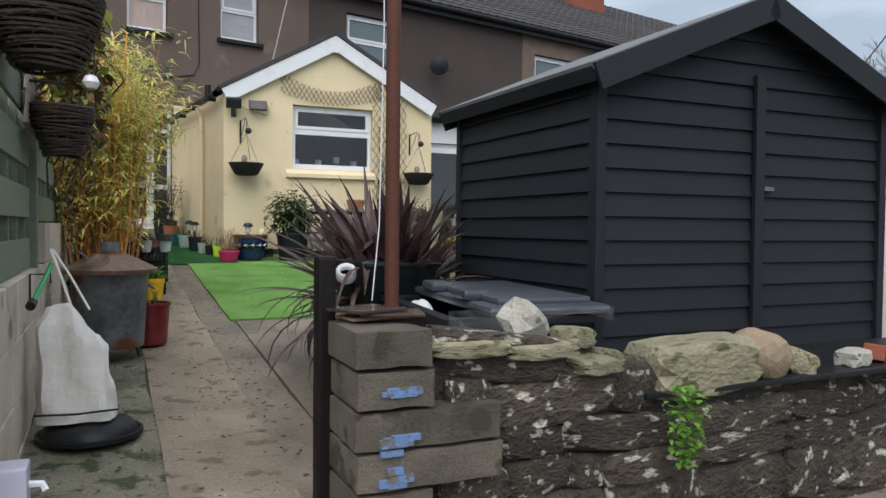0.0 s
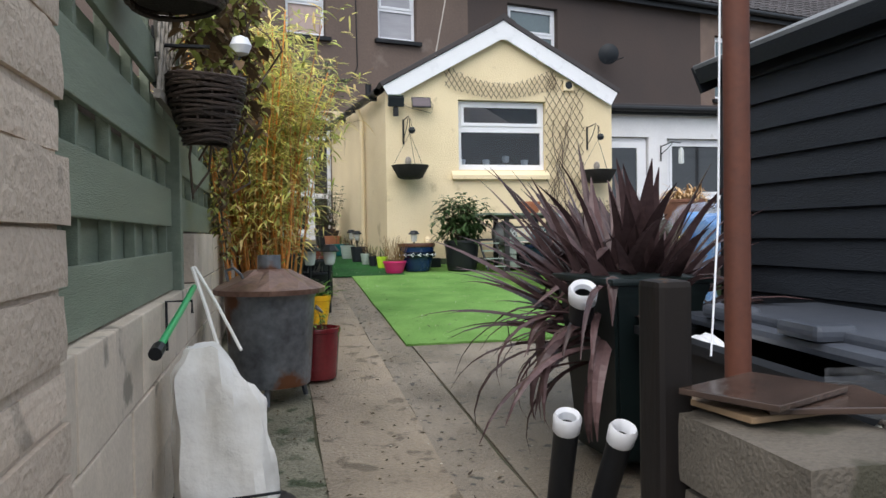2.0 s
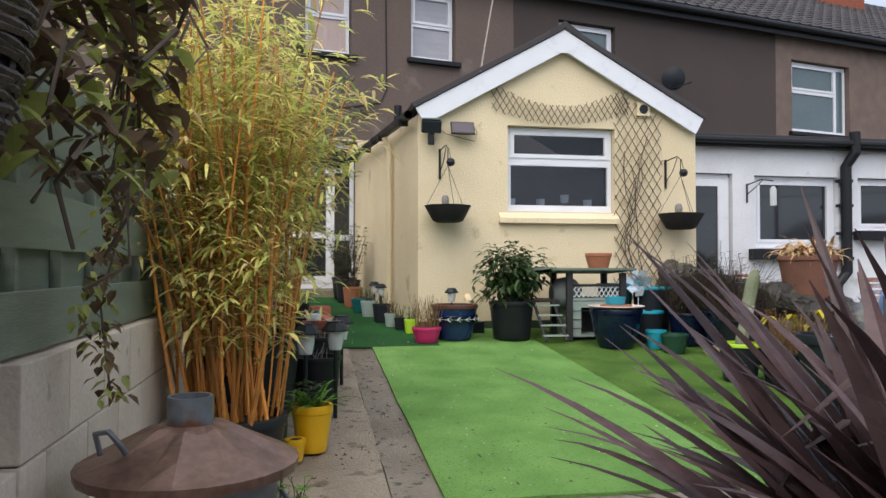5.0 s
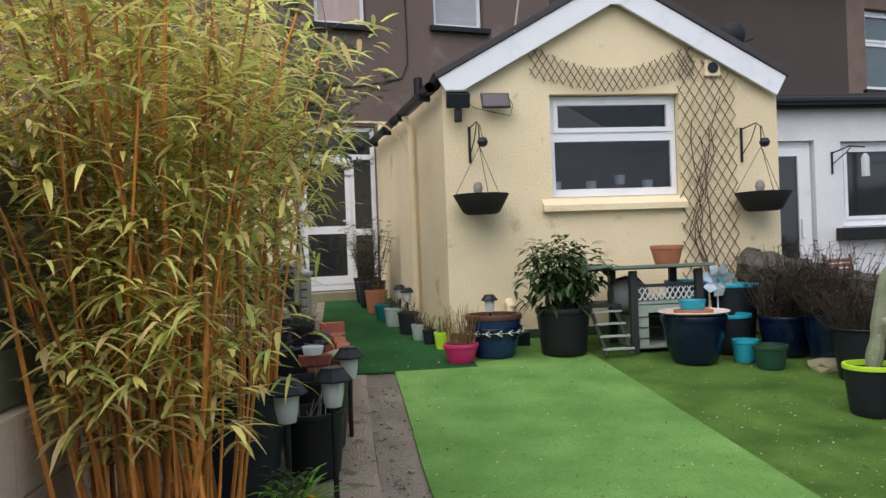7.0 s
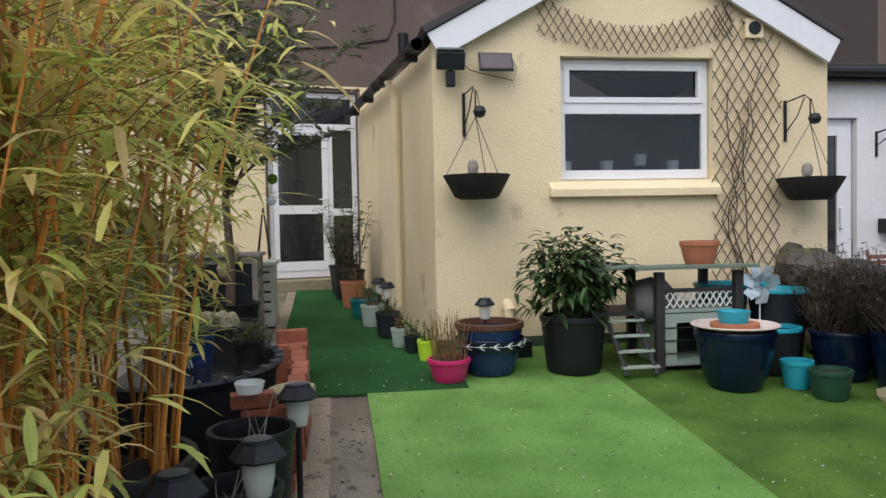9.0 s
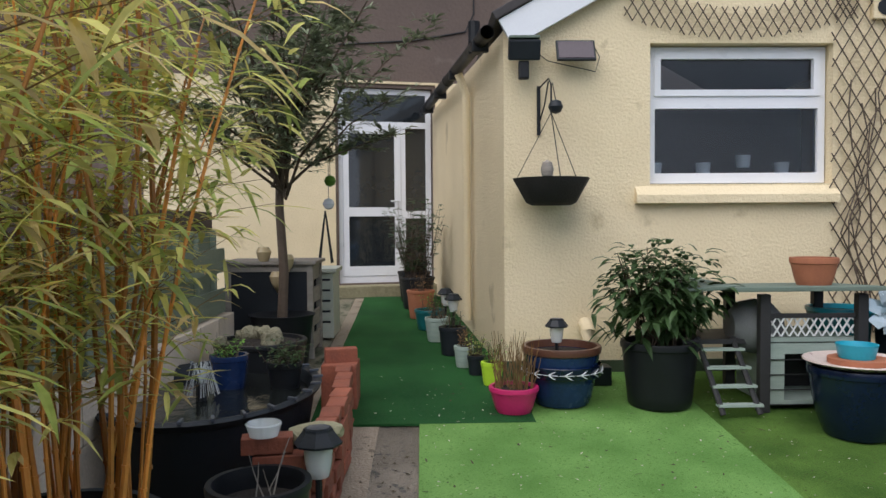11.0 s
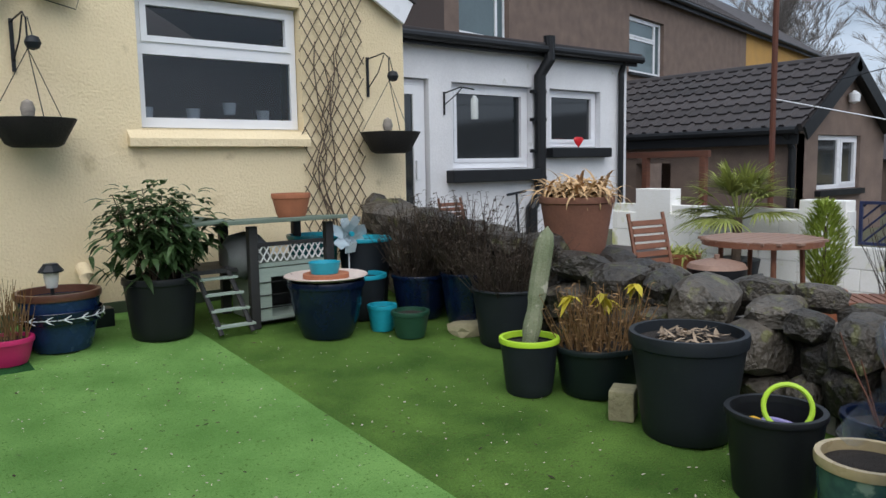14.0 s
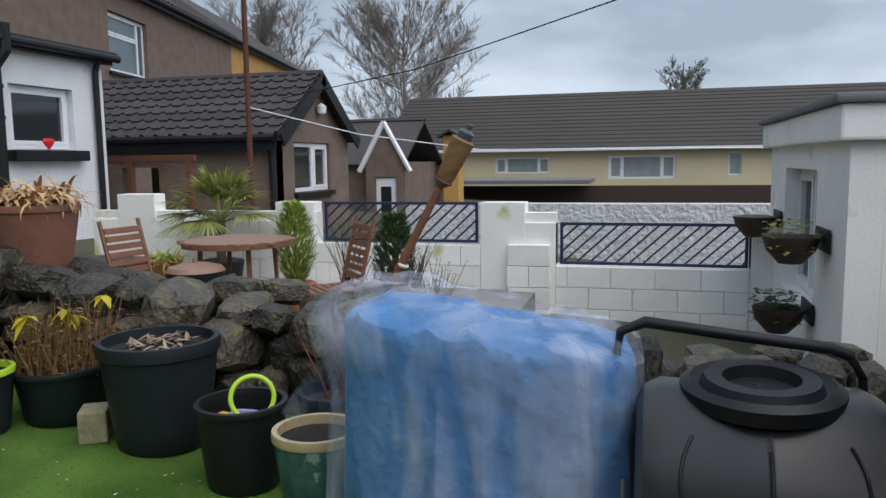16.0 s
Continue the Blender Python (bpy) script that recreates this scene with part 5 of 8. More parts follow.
for k in range(260):
    zz = rnd(-0.24, 0.08)
    p = Vector((rnd(-0.08, 0.08) * (1 - abs(zz + 0.06) * 2.2), rnd(-0.05, 0.02), zz))
    leaf(bm, p, Vector((rnd(-1, 1), rnd(-1.2, 0), rnd(-0.5, 0.8))), Vector((0, 0, 1)), rnd(0.02, 0.04), rnd(0.018, 0.03), 0.2, 2)
tagged(part("leaves", bm, M_GREEN, fern), kind="stuff")

# ---- black shed ----
random.seed(51)
shed = thing("garden_shed", "black painted overlap-boarded timber garden shed", "shed", pose(2.335, 3.29, 0.28, 0, 0, 0.6))
SW, SD, SE, SA = 2.22, 1.60, 2.06, 2.52
nb = 16
bh = SE / nb
me_f = link_mesh("board", prism([(0, 0), (SW, 0), (SW, bh + 0.012), (0, bh + 0.012)], 0.02), M_SHED)
me_s = link_mesh("board", prism([(0, 0), (SD, 0), (SD, bh + 0.012), (0, bh + 0.012)], 0.02), M_SHED)
for k in range(nb):
    share("board", me_f, shed, pose(0, -0.022, k * bh, -9))
    share("board", me_s, shed, pose(0, SD, k * bh, 0, 0, -90) @ pose(0, -0.022, 0, -9))
k = 0
z = SE
while z < SA - 0.06:
    f = (SA - z) / (SA - SE)
    half = SW / 2 * f
    part("board", prism([(SW / 2 - half, 0), (SW / 2 + half, 0), (SW / 2 + half - 0.2, bh + 0.008), (SW / 2 - half + 0.2, bh + 0.008)] if half > 0.25 else [(SW / 2 - half, 0), (SW / 2 + half, 0), (SW / 2, bh)], 0.02, pose(0, -0.022, z, -9)), M_SHED, shed)
    z += bh
part("core", prism([(0.03, 0), (SW - 0.03, 0), (SW - 0.03, SE), (SW / 2, SA - 0.03), (0.03, SE)], SD - 0.06, pose(0, 0.035, 0)), M_SHED, shed)
for x in (-0.02, SW - 0.03):
    part("corner_post", box(x, x + 0.06, -0.045, 0.03, 0, SE, 0.004), M_SHED, shed)
part("corner_post", box(-0.035, 0.03, SD - 0.03, SD + 0.02, 0, SE, 0.004), M_SHED, shed)
part("door_trim", box(1.10, 1.17, -0.05, -0.02, 0.02, 2.12, 0.004), M_SHED, shed)
part("bolt", box(1.175, 1.25, -0.05, -0.025, 1.45, 1.475, 0.004), M_GALV, shed)
sl = math.hypot(SW / 2, SA - SE)
sa = math.degrees(math.atan2(SA - SE, SW / 2))
for s in (-1, 1):
    base = pose(SW / 2, 0, SA + 0.03) @ Matrix.Diagonal((s, 1, 1, 1)) @ pose(0, 0, 0, 0, sa, 0)
    for nm, bb, mm in (("roof_slope", box(0, sl + 0.13, -0.14, SD + 0.12, -0.02, 0.02, 0.004), M_FELT), ("bargeboard", box(0, sl + 0.13, -0.16, -0.138, -0.13, 0.012, 0.003), M_SHED), ("bargeboard", box(0, sl + 0.13, SD + 0.118, SD + 0.14, -0.13, 0.012, 0.003), M_SHED), ("eave_board", box(sl + 0.11, sl + 0.132, -0.13, SD + 0.11, -0.08, 0.0, 0.003), M_SHED)):
        bmesh.ops.transform(bb, matrix=base, verts=bb.verts)
        bmesh.ops.recalc_face_normals(bb, faces=bb.faces)
        part(nm, bb, mm, shed)

# ---- wheelie bins and boxes ----
M_GREY_LID = mat("grey_plastic_lid", (0.075, 0.085, 0.105), (0.05, 0.058, 0.075), 0.35, 5, 60, 0.08)
M_FILM = mat("clear_plastic_film", (0.5, 0.52, 0.56), (0.35, 0.37, 0.4), 0.2, 12, 60, 0.8, 0.02, alpha=0.13)
bb = thing("storage_bin", "large black plastic bin with a grey lid and clinging film", "bin", pose(1.90, 3.75, G(3.75), 0, 0, -6))
tub = wall(-0.38, 0.38, -0.60, 0.60, [(-0.35, 0.35, -0.57, 0.57)], 0.72, m=pose(0, 0, 0.02, -90) @ Matrix.Diagonal((1, 1, 1, 1)))
bmesh.ops.transform(tub, matrix=pose(0, 0, 0.74), verts=tub.verts)
part("body", tub, M_BLACK_PLASTIC, bb)
part("floor", box(-0.36, 0.36, -0.58, 0.58, 0.02, 0.05), M_BLACK_PLASTIC, bb)
part("rim", wall(-0.42, 0.42, -0.64, 0.64, [(-0.35, 0.35, -0.57, 0.57)], 0.035, m=pose(0, 0, 0.775, -90)), M_BLACK_PLASTIC, bb)
part("paper", rock(0.12, 4, 0.5, (0.6, 1.4, 0.6), 3), M_UPVC, bb, "crumpled white paper").matrix_basis = pose(-0.27, 0.22, 0.70, 12, 20, 0)
lidp = part("lid", box(-0.20, 0.45, -0.66, 0.66, 0.782, 0.83, 0.025), M_GREY_LID, bb, smooth=True)
part("raised_top", box(-0.13, 0.38, -0.58, 0.55, 0.825, 0.865, 0.02), M_GREY_LID, lidp, smooth=True)
part("lid_handle", box(-0.22, -0.08, -0.35, -0.12, 0.83, 0.885, 0.02), M_GREY_LID, lidp)
part("lid_handle", box(-0.22, -0.08, 0.2, 0.42, 0.83, 0.885, 0.02), M_GREY_LID, lidp)
bm = bmesh.new()
for sgn, ax in ((-1, "y"),):
    vs = []
    for i in range(25):
        row_ = []
        for j in range(4):
            a_, d_ = i / 24, j / 3
            wob = 0.02 * noise.noise(Vector((a_ * 9, d_ * 3, sgn)))
            if ax == "x":
                row_.append(bm.verts.new((-0.435 + wob, -0.63 + 1.26 * a_, 0.80 - (0.09 + 0.06 * math.sin(a_ * 7)) * d_)))
            else:
                row_.append(bm.verts.new((-0.41 + 0.86 * a_, -0.675 + wob, 0.82 - (0.09 + 0.06 * math.sin(a_ * 6)) * d_)))
        vs.append(row_)
    for a_, b_ in zip(vs, vs[1:]):
        for j in range(3):
            bm.faces.new((a_[j], a_[j + 1], b_[j + 1], b_[j]))
part("film", bm, M_FILM, bb, "crumpled clear plastic film")

wb = thing("wheelie_bin", "dark green plastic wheelie bin beside the flax", "bin", pose(1.69, 4.76, G(4.7), 0, 0, 4))
bm = bmesh.new()
rings = []
for z, a_, b_ in ((0.06, 0.18, 0.21), (0.80, 0.23, 0.28), (0.84, 0.25, 0.30), (0.87, 0.25, 0.30)):
    rings.append([bm.verts.new((sx * a_, sy * b_, z)) for sx, sy in ((-1, -1), (1, -1), (1, 1), (-1, 1))])
for a_, b_ in zip(rings, rings[1:]):
    for i in range(4):
        bm.faces.new((a_[i], a_[(i + 1) % 4], b_[(i + 1) % 4], b_[i]))
bm.faces.new(rings[0][::-1])
bmesh.ops.bevel(bm, geom=bm.edges[:], offset=0.015, segments=2, affect="EDGES")
part("body", bm, M_DARK_GREEN_PLASTIC, wb, smooth=True)
part("lid", box(-0.265, 0.265, -0.32, 0.31, 0.872, 0.905, 0.015), M_DARK_GREEN_PLASTIC, wb, smooth=True)
for sy in (-0.2, 0.2):
    part("wheel", lathe([(0, -0.025), (0.085, -0.025), (0.095, 0), (0.085, 0.025), (0, 0.025)], 18, m=pose(0.22, sy, 0.095, 90)), M_BLACK_PLASTIC, wb)


def cup(m, r, h, label):
    c = thing("planter_tube", label, "pot", m, "tube planters")
    part("sleeve", lathe([(0, 0), (r * 0.9, 0), (r * 0.92, h), (r * 0.7, h), (r * 0.7, h * 0.7), (0, h * 0.7)], 18), M_BLACK_PLASTIC, c, smooth=True)
    part("rim", lathe([(r * 0.62, h * 0.96), (r * 0.66, h + 0.02), (r * 0.9, h + 0.035), (r * 1.05, h + 0.02), (r * 1.0, h - 0.04), (r * 0.93, h - 0.045)], 22), M_UPVC, c, "thick white plastic rim", smooth=True)
    return c


cup(pose(1.375, 4.60, G(4.7) + 0.72, 35, -12, 0), 0.062, 0.15, "tall black tube with a thick white rim beside the bin")
cup(pose(1.19, 4.42, G(4.4), 22, -3, 0), 0.056, 0.40, "black tube with a thick white rim on the ground")
cup(pose(1.36, 4.36, G(4.3), 24, 4, 0), 0.056, 0.36, "short black tube with a thick white rim")
# ---- bronze flax ----
random.seed(61)
ph = thing("flax", "bronze-purple New Zealand flax with arching strap leaves", "plant", pose(1.82, 5.02, G(5.0)))
part("pot", lathe([(0, 0), (0.2, 0), (0.26, 0.42), (0.28, 0.44), (0.24, 0.44), (0, 0.40)], 26), M_BLACK_PLASTIC, ph, smooth=True)
bm = bmesh.new()


def strap(bm, p, az, elev, length, width, bend, n=9, snap=None):
    d = Vector((math.cos(az) * math.cos(elev), math.sin(az) * math.cos(elev), math.sin(elev)))
    side = Vector((-math.sin(az), math.cos(az), 0))
    q = Vector(p)
    prev = None
    for k in range(n + 1):
        t = k / n
        w = width * (0.55 + 0.9 * t * (1 - t) * 2) * (1 - t ** 4) * 0.5 + 0.002
        nrm = side.cross(d).normalized()
        cur = (bm.verts.new(q - side * w + nrm * w * 0.35), bm.verts.new(q), bm.verts.new(q + side * w + nrm * w * 0.35))
        if prev:
            bm.faces.new((prev[0], prev[1], cur[1], cur[0]))
            bm.faces.new((prev[1], prev[2], cur[2], cur[1]))
        prev = cur
        elev -= bend / n * (0.3 + 1.4 * t)
        if snap and t > snap:
            elev -= 1.6
            snap = None
        d = Vector((math.cos(az) * math.cos(elev), math.sin(az) * math.cos(elev), math.sin(elev)))
        q = q + d * length / n
    return bm


for k in range(84):
    az = rnd(0, 6.283)
    inner = rnd(0, 1)
    strap(bm, (rnd(-0.12, 0.12), rnd(-0.12, 0.12), 0.42), az, 1.45 - 0.9 * inner + rnd(-0.1, 0.1), rnd(0.7, 1.15), rnd(0.06, 0.105), rnd(0.3, 1.6) * (0.5 + inner), snap=rnd(0.45, 0.8) if rnd(0, 1) < 0.14 else None)
for k in range(70):
    strap(bm, (rnd(-0.14, 0.14), rnd(-0.14, 0.14), 0.45), rnd(0, 6.283), rnd(0.9, 1.5), rnd(0.7, 1.08), rnd(0.085, 0.13), rnd(0.2, 0.9), snap=rnd(0.5, 0.8) if rnd(0, 1) < 0.2 else None)
for k in range(52):
    strap(bm, (rnd(-0.1, 0.1), rnd(0.0, 0.2), 0.5), rnd(0.9, 2.7), rnd(0.25, 1.15), rnd(0.9, 1.35), rnd(0.05, 0.09), rnd(0.15, 0.8), 9)
tagged(part("leaves", bm, M_PHORM, ph), kind="stuff")
bm = bmesh.new()
for k in range(30):
    az = rnd(2.2, 4.4)
    strap(bm, (rnd(-0.3, -0.1), rnd(-0.35, 0.1), rnd(0.45, 0.75)), az, rnd(-0.1, 0.5), rnd(0.5, 0.95), rnd(0.03, 0.065), rnd(1.2, 2.4))
tagged(part("outer_leaves", bm, M_PHORM, ph, "drooping bronze outer leaves"), kind="stuff")

# ---- bamboo ----
def bamboo(x, y, z, count, low, high, bare, seed, label):
    """A clump of jointed canes leaning out of a tub, with twigs of narrow leaves."""
    random.seed(seed)
    bam = thing("bamboo", label, "bamboo", pose(x, y, z), "bamboo clumps in tubs")
    bl, bd, bg, br = bmesh.new(), bmesh.new(), bmesh.new(), bmesh.new()
    for k in range(count):
        a, q = rnd(0, 6.283), 0.29 * math.sqrt(rnd(0, 1))
        x0, y0 = q * math.cos(a), q * math.sin(a)
        h = rnd(low, high)
        lx, ly = x0 * 0.95 + rnd(-0.40, 0.22), y0 * 1.0 + rnd(-0.34, 0.30)
        wx, wy = rnd(-0.07, 0.07), rnd(-0.07, 0.07)
        pts = []
        for j in range(8):
            t = j / 7
            pts.append(Vector((x0 + lx * (0.3 * t + 0.7 * t * t) + wx * math.sin(4.2 * t), y0 + ly * (0.3 * t + 0.7 * t * t) + wy * math.sin(3.7 * t + 1), h * t)))
        rad = rnd(0.005, 0.014)
        cane = tube(pts, rad, 6, taper=0.4)
        for j in range(1, 7):
            for c in (pts[j - 1].lerp(pts[j], 0.5), pts[j]):
                tube([c - Vector((0, 0, 0.005)), c + Vector((0, 0, 0.005))], rad * 1.35 * (1 - 0.08 * j), 6, cane)
        part("cane", cane, M_CANE, bam)
        for j in range(36):
            t = bare + (1 - bare) * rnd(0, 1) ** 0.72
            i0 = min(6, int(t * 7))
            p = pts[i0].lerp(pts[i0 + 1], t * 7 - i0)
            tw = rdir(0.5)
            tw.x += 0.12
            reach = rnd(0.06, 0.34) * (0.55 + 0.6 * t)
            q = p + tw * reach
            if rnd(0, 1) < 0.5:
                tube([p, p.lerp(q, 0.5) + Vector((0, 0, 0.012)), q], 0.0018, 3, br, 0.5, cap=False)
            for i in range(3):
                d = rdir(-0.25) + tw * 0.8
                leaf(bd if rnd(0, 1) < 0.16 + 0.25 * (t < 0.35) else bg if rnd(0, 1) < 0.42 else bl, q - tw * reach * rnd(0, 0.45), d, Vector((0, 0, 1)), rnd(0.07, 0.17), rnd(0.013, 0.027), rnd(0.1, 0.6), 3)
    tagged(part("foliage", bl, M_BAMBOO_LEAF, bam, "narrow yellow-green leaves"), kind="stuff")
    tagged(part("green_foliage", bg, M_BAMBOO_GREEN, bam, "fresh green leaves"), kind="stuff")
    tagged(part("dry_foliage", bd, M_BAMBOO_DRY, bam, "dry straw-coloured leaves"), kind="stuff")
    tagged(part("twig_spray", br, M_DRY, bam, "thin tan side twigs"), kind="stuff")


bamboo(-0.06, 8.0, G(8.0) + 0.25, 64, 1.55, 2.55, 0.20, 71, "golden-orange bamboo canes with yellow-green leaves in a charcoal tub")
bamboo(-0.02, 9.2, G(9.2) + 0.46, 46, 1.4, 2.35, 0.24, 72, "younger yellow-stemmed bamboo with green leaves in a tall tub")

# ---- pots along the annex and the stone wall ----
random.seed(81)
M_NAVY_GLAZE = mat("navy_glazed_ceramic", (0.004, 0.011, 0.038), (0.003, 0.007, 0.022), 0.22, 5, 40, 0.06)
M_BLUE_GLAZE = mat("blue_glazed_ceramic", (0.015, 0.04, 0.13), (0.008, 0.02, 0.07), 0.25, 5, 40, 0.08)
M_GREEN_GLAZE = mat("mottled_green_glaze", (0.07, 0.16, 0.13), (0.02, 0.05, 0.07), 0.15, 5, 30, 0.06, spots=(0.25, 0.35, 0.28), spot_scale=9, spot_at=0.62)
M_PINK = mat("pink_plastic", (0.62, 0.03, 0.16), (0.5, 0.025, 0.13), 0.35, 5, 50, 0.05)
M_CYAN = mat("turquoise_plastic", (0.02, 0.36, 0.48), (0.015, 0.28, 0.38), 0.35, 5, 50, 0.05)
M_TEAL = mat("teal_plastic", (0.01, 0.16, 0.17), (0.008, 0.11, 0.12), 0.4, 5, 50, 0.05)
M_LIMEPL = mat("lime_plastic", (0.50, 0.78, 0.05), (0.42, 0.66, 0.04), 0.35, 5, 50, 0.05)
M_CHARCOAL = mat("charcoal_plastic", (0.017, 0.022, 0.028), (0.012, 0.015, 0.019), 0.5, 5, 70, 0.1, spots=(0.035, 0.038, 0.042), spot_scale=6, spot_at=0.68, spec=0.3)
M_YELLOWPL = mat("yellow_glazed_pot", (0.80, 0.46, 0.01), (0.7, 0.38, 0.01), 0.35, 5, 50, 0.05)
M_REDPOT = mat("dark_red_glaze", (0.19, 0.02, 0.025), (0.12, 0.015, 0.018), 0.2, 5, 40, 0.06)
M_CREAMRIM = mat("cream_glazed_rim", (0.52, 0.42, 0.25), (0.42, 0.33, 0.18), 0.3, 6, 40, 0.08)


def pot(name, label, x, y, r, h, material, rim=None, foot=0.78, lip=0.02, group="pots round the lawn", z=None, soil=0.86, squash=1.0, rz=0.0, belly=0.0, n=32):
    """A planter: body, lip and soil; r is the radius at the rim."""
    p = thing(name, label, "pot", pose(x, y, (G(y) + 0.014) if z is None else z, 0, 0, rz), group)
    t = 0.016
    prof = [(0, 0), (r * foot * 0.96, 0), (r * foot, 0.012)]
    for k in range(1, 6):
        v = k / 5
        prof.append((r * (foot + (0.96 - foot) * v + belly * math.sin(math.pi * v)), (h - lip * 1.6) * v))
    prof += [(r * 0.95 - t, h - lip * 1.6), (r * 0.93 - t, h * 0.6), (0, h * 0.6)]
    part("body", lathe(prof, n, squash=squash), material, p, smooth=True)
    part("rim", lathe([(r * 0.955, h - lip * 1.7), (r, h - lip * 1.5), (r * 1.012, h - lip * 0.6), (r * 0.995, h), (r * 0.96 - t, h), (r * 0.94 - t, h - lip * 1.7)], n, squash=squash), rim or material, p, smooth=True)
    part("soil", lathe([(0, h * soil + 0.01), (r * 0.4, h * soil + 0.016), (r * 0.93 - t * 0.5, h * soil), (r * 0.9 - t, h * soil - 0.02)], n, squash=squash), M_SOIL, p, smooth=True)
    return p


def stalks(parent, name, count, r, z0, h, lean, material, thick=0.004, leaves=0, leaf_m=None, lsize=0.05, label=""):
    bm, bl = bmesh.new(), bmesh.new()
    for k in range(count):
        a, q = rnd(0, 6.28), r * math.sqrt(rnd(0, 1))
        p = Vector((q * math.cos(a), q * math.sin(a), z0))
        d = Vector((rnd(-lean, lean), rnd(-lean, lean), 1)) + Vector((p.x, p.y, 0)) * lean * 1.5
        L = h * rnd(0.55, 1)
        pts = [p]
        for j in range(4):
            d = d + Vector((rnd(-0.2, 0.2), rnd(-0.2, 0.2), 0)) * lean * 1.3
            pts.append(pts[-1] + d.normalized() * L / 4)
        tube(pts, thick, 4, bm, 0.4, cap=False)
        for j in range(leaves):
            i = 1 + int(rnd(0, 3.99))
            leaf(bl, pts[i], rdir(0.3), Vector((0, 0, 1)), lsize * rnd(0.6, 1.3), lsize * 0.45, 0.3, 2)
    tagged(part(name, bm, material, parent, label), kind="stuff")
    if leaves:
        tagged(part("leaves", bl, leaf_m, parent), kind="stuff")
    else:
        bl.free()


p = pot("pink_pot", "bright pink plastic pot with dry upright stalks", 1.69, 11.95, 0.165, 0.17, M_PINK, foot=0.72)
stalks(p, "stalk_tuft", 70, 0.13, 0.13, 0.42, 0.28, M_DRY, 0.0035, label="dry reddish stalks")
p = pot("blue_pot", "large blue glazed pot with a white leaf band", 2.04, 12.12, 0.27, 0.40, M_BLUE_GLAZE, mat("brown_glazed_rim", (0.13, 0.055, 0.035), (0.07, 0.03, 0.02), 0.35, 6, 40, 0.08), foot=0.70, lip=0.03, belly=0.03)
part("band", lathe([(0.268, 0.20), (0.272, 0.205), (0.275, 0.275), (0.270, 0.28)], 32), M_NAVY_GLAZE, p, "dark band round the pot", smooth=True)
for k in range(16):
    mm = pose(0, 0, 0.238, 0, 0, 360 * k / 16 - 70) @ pose(0, -0.277, 0)
    part("leaf_motif", tube([mm @ Vector((-0.05, 0, 0)), mm @ Vector((0, -0.003, 0)), mm @ Vector((0.05, 0, 0))], 0.0025, 4), M_UPVC, p, "white painted stem")
    for sg in (-1, 1):
        part("leaf_motif", tube([mm @ Vector((-0.012, -0.002, 0)), mm @ Vector((0.012, -0.004, 0.016 * sg)), mm @ Vector((0.034, -0.003, 0.026 * sg))], 0.0055, 5, taper=0.3), M_UPVC, p, "white painted leaf")


def solar_lantern(m, label, h=0.34, scale=1.0):
    l = thing("solar_lantern", label, "lamp", m, "solar lanterns in the pots")
    s = scale
    part("stake", tube([(0, 0, 0), (0, 0, h - 0.10 * s)], 0.012 * s, 8), M_BLACK_PLASTIC, l)
    part("glass", lathe([(0.035 * s, h - 0.11 * s), (0.045 * s, h - 0.06 * s), (0.05 * s, h), (0.046 * s, h), (0.03 * s, h - 0.1 * s)], 16), M_CLEAR, l, "clear ribbed glass", smooth=True)
    part("cap", lathe([(0.078 * s, h - 0.005), (0.08 * s, h + 0.004), (0.05 * s, h + 0.042 * s), (0.048 * s, h + 0.05 * s), (0, h + 0.052 * s), (0, h + 0.01), (0.06 * s, h - 0.004)], 8), M_CHARCOAL, l)
    part("solar_cell", lathe([(0.038 * s, h + 0.053 * s), (0, h + 0.055 * s)], 12), M_GREY_LID, l)
    return l


M_CLEAR = bpy.data.materials.new("clear_lamp_glass")
M_CLEAR.use_nodes = True
cp = M_CLEAR.node_tree.nodes["Principled BSDF"]
cp.inputs["Base Color"].default_value, cp.inputs["Roughness"].default_value, cp.inputs["Alpha"].default_value = (0.8, 0.85, 0.85, 1), 0.12, 0.45
solar_lantern(pose(2.0, 12.08, G(12.1) + 0.33), "black solar lantern standing in the blue pot", 0.22)

p = pot("shrub_pot", "large black plastic pot with a dark evergreen shrub", 2.70, 12.05, 0.262, 0.44, M_BLACK_PLASTIC, foot=0.80, lip=0.03)
stalks(p, "stem_tuft", 26, 0.12, 0.38, 0.72, 0.34, M_TWIG, 0.007)
bm = bmesh.new()
for k in range(1900):
    d = Vector((rnd(-1, 1), rnd(-1, 1), rnd(-1, 1)))
    if d.length > 1:
        continue
    lump = 0.95 + 0.75 * noise.noise(d * 2.2 + Vector((3, 1, 2)))
    c = Vector((d.x * 0.40, d.y * 0.34, 0.78 + d.z * 0.33 * lump))
    leaf(bm, Vector((c.x * lump, c.y * lump, c.z)), d * 0.7 + rdir(0.1, 1.0), Vector((0, 0, 1)), rnd(0.09, 0.16), rnd(0.035, 0.055), 0.5, 3)
tagged(part("foliage", bm, M_SHRUB, p, "glossy dark green leaves"), kind="stuff")

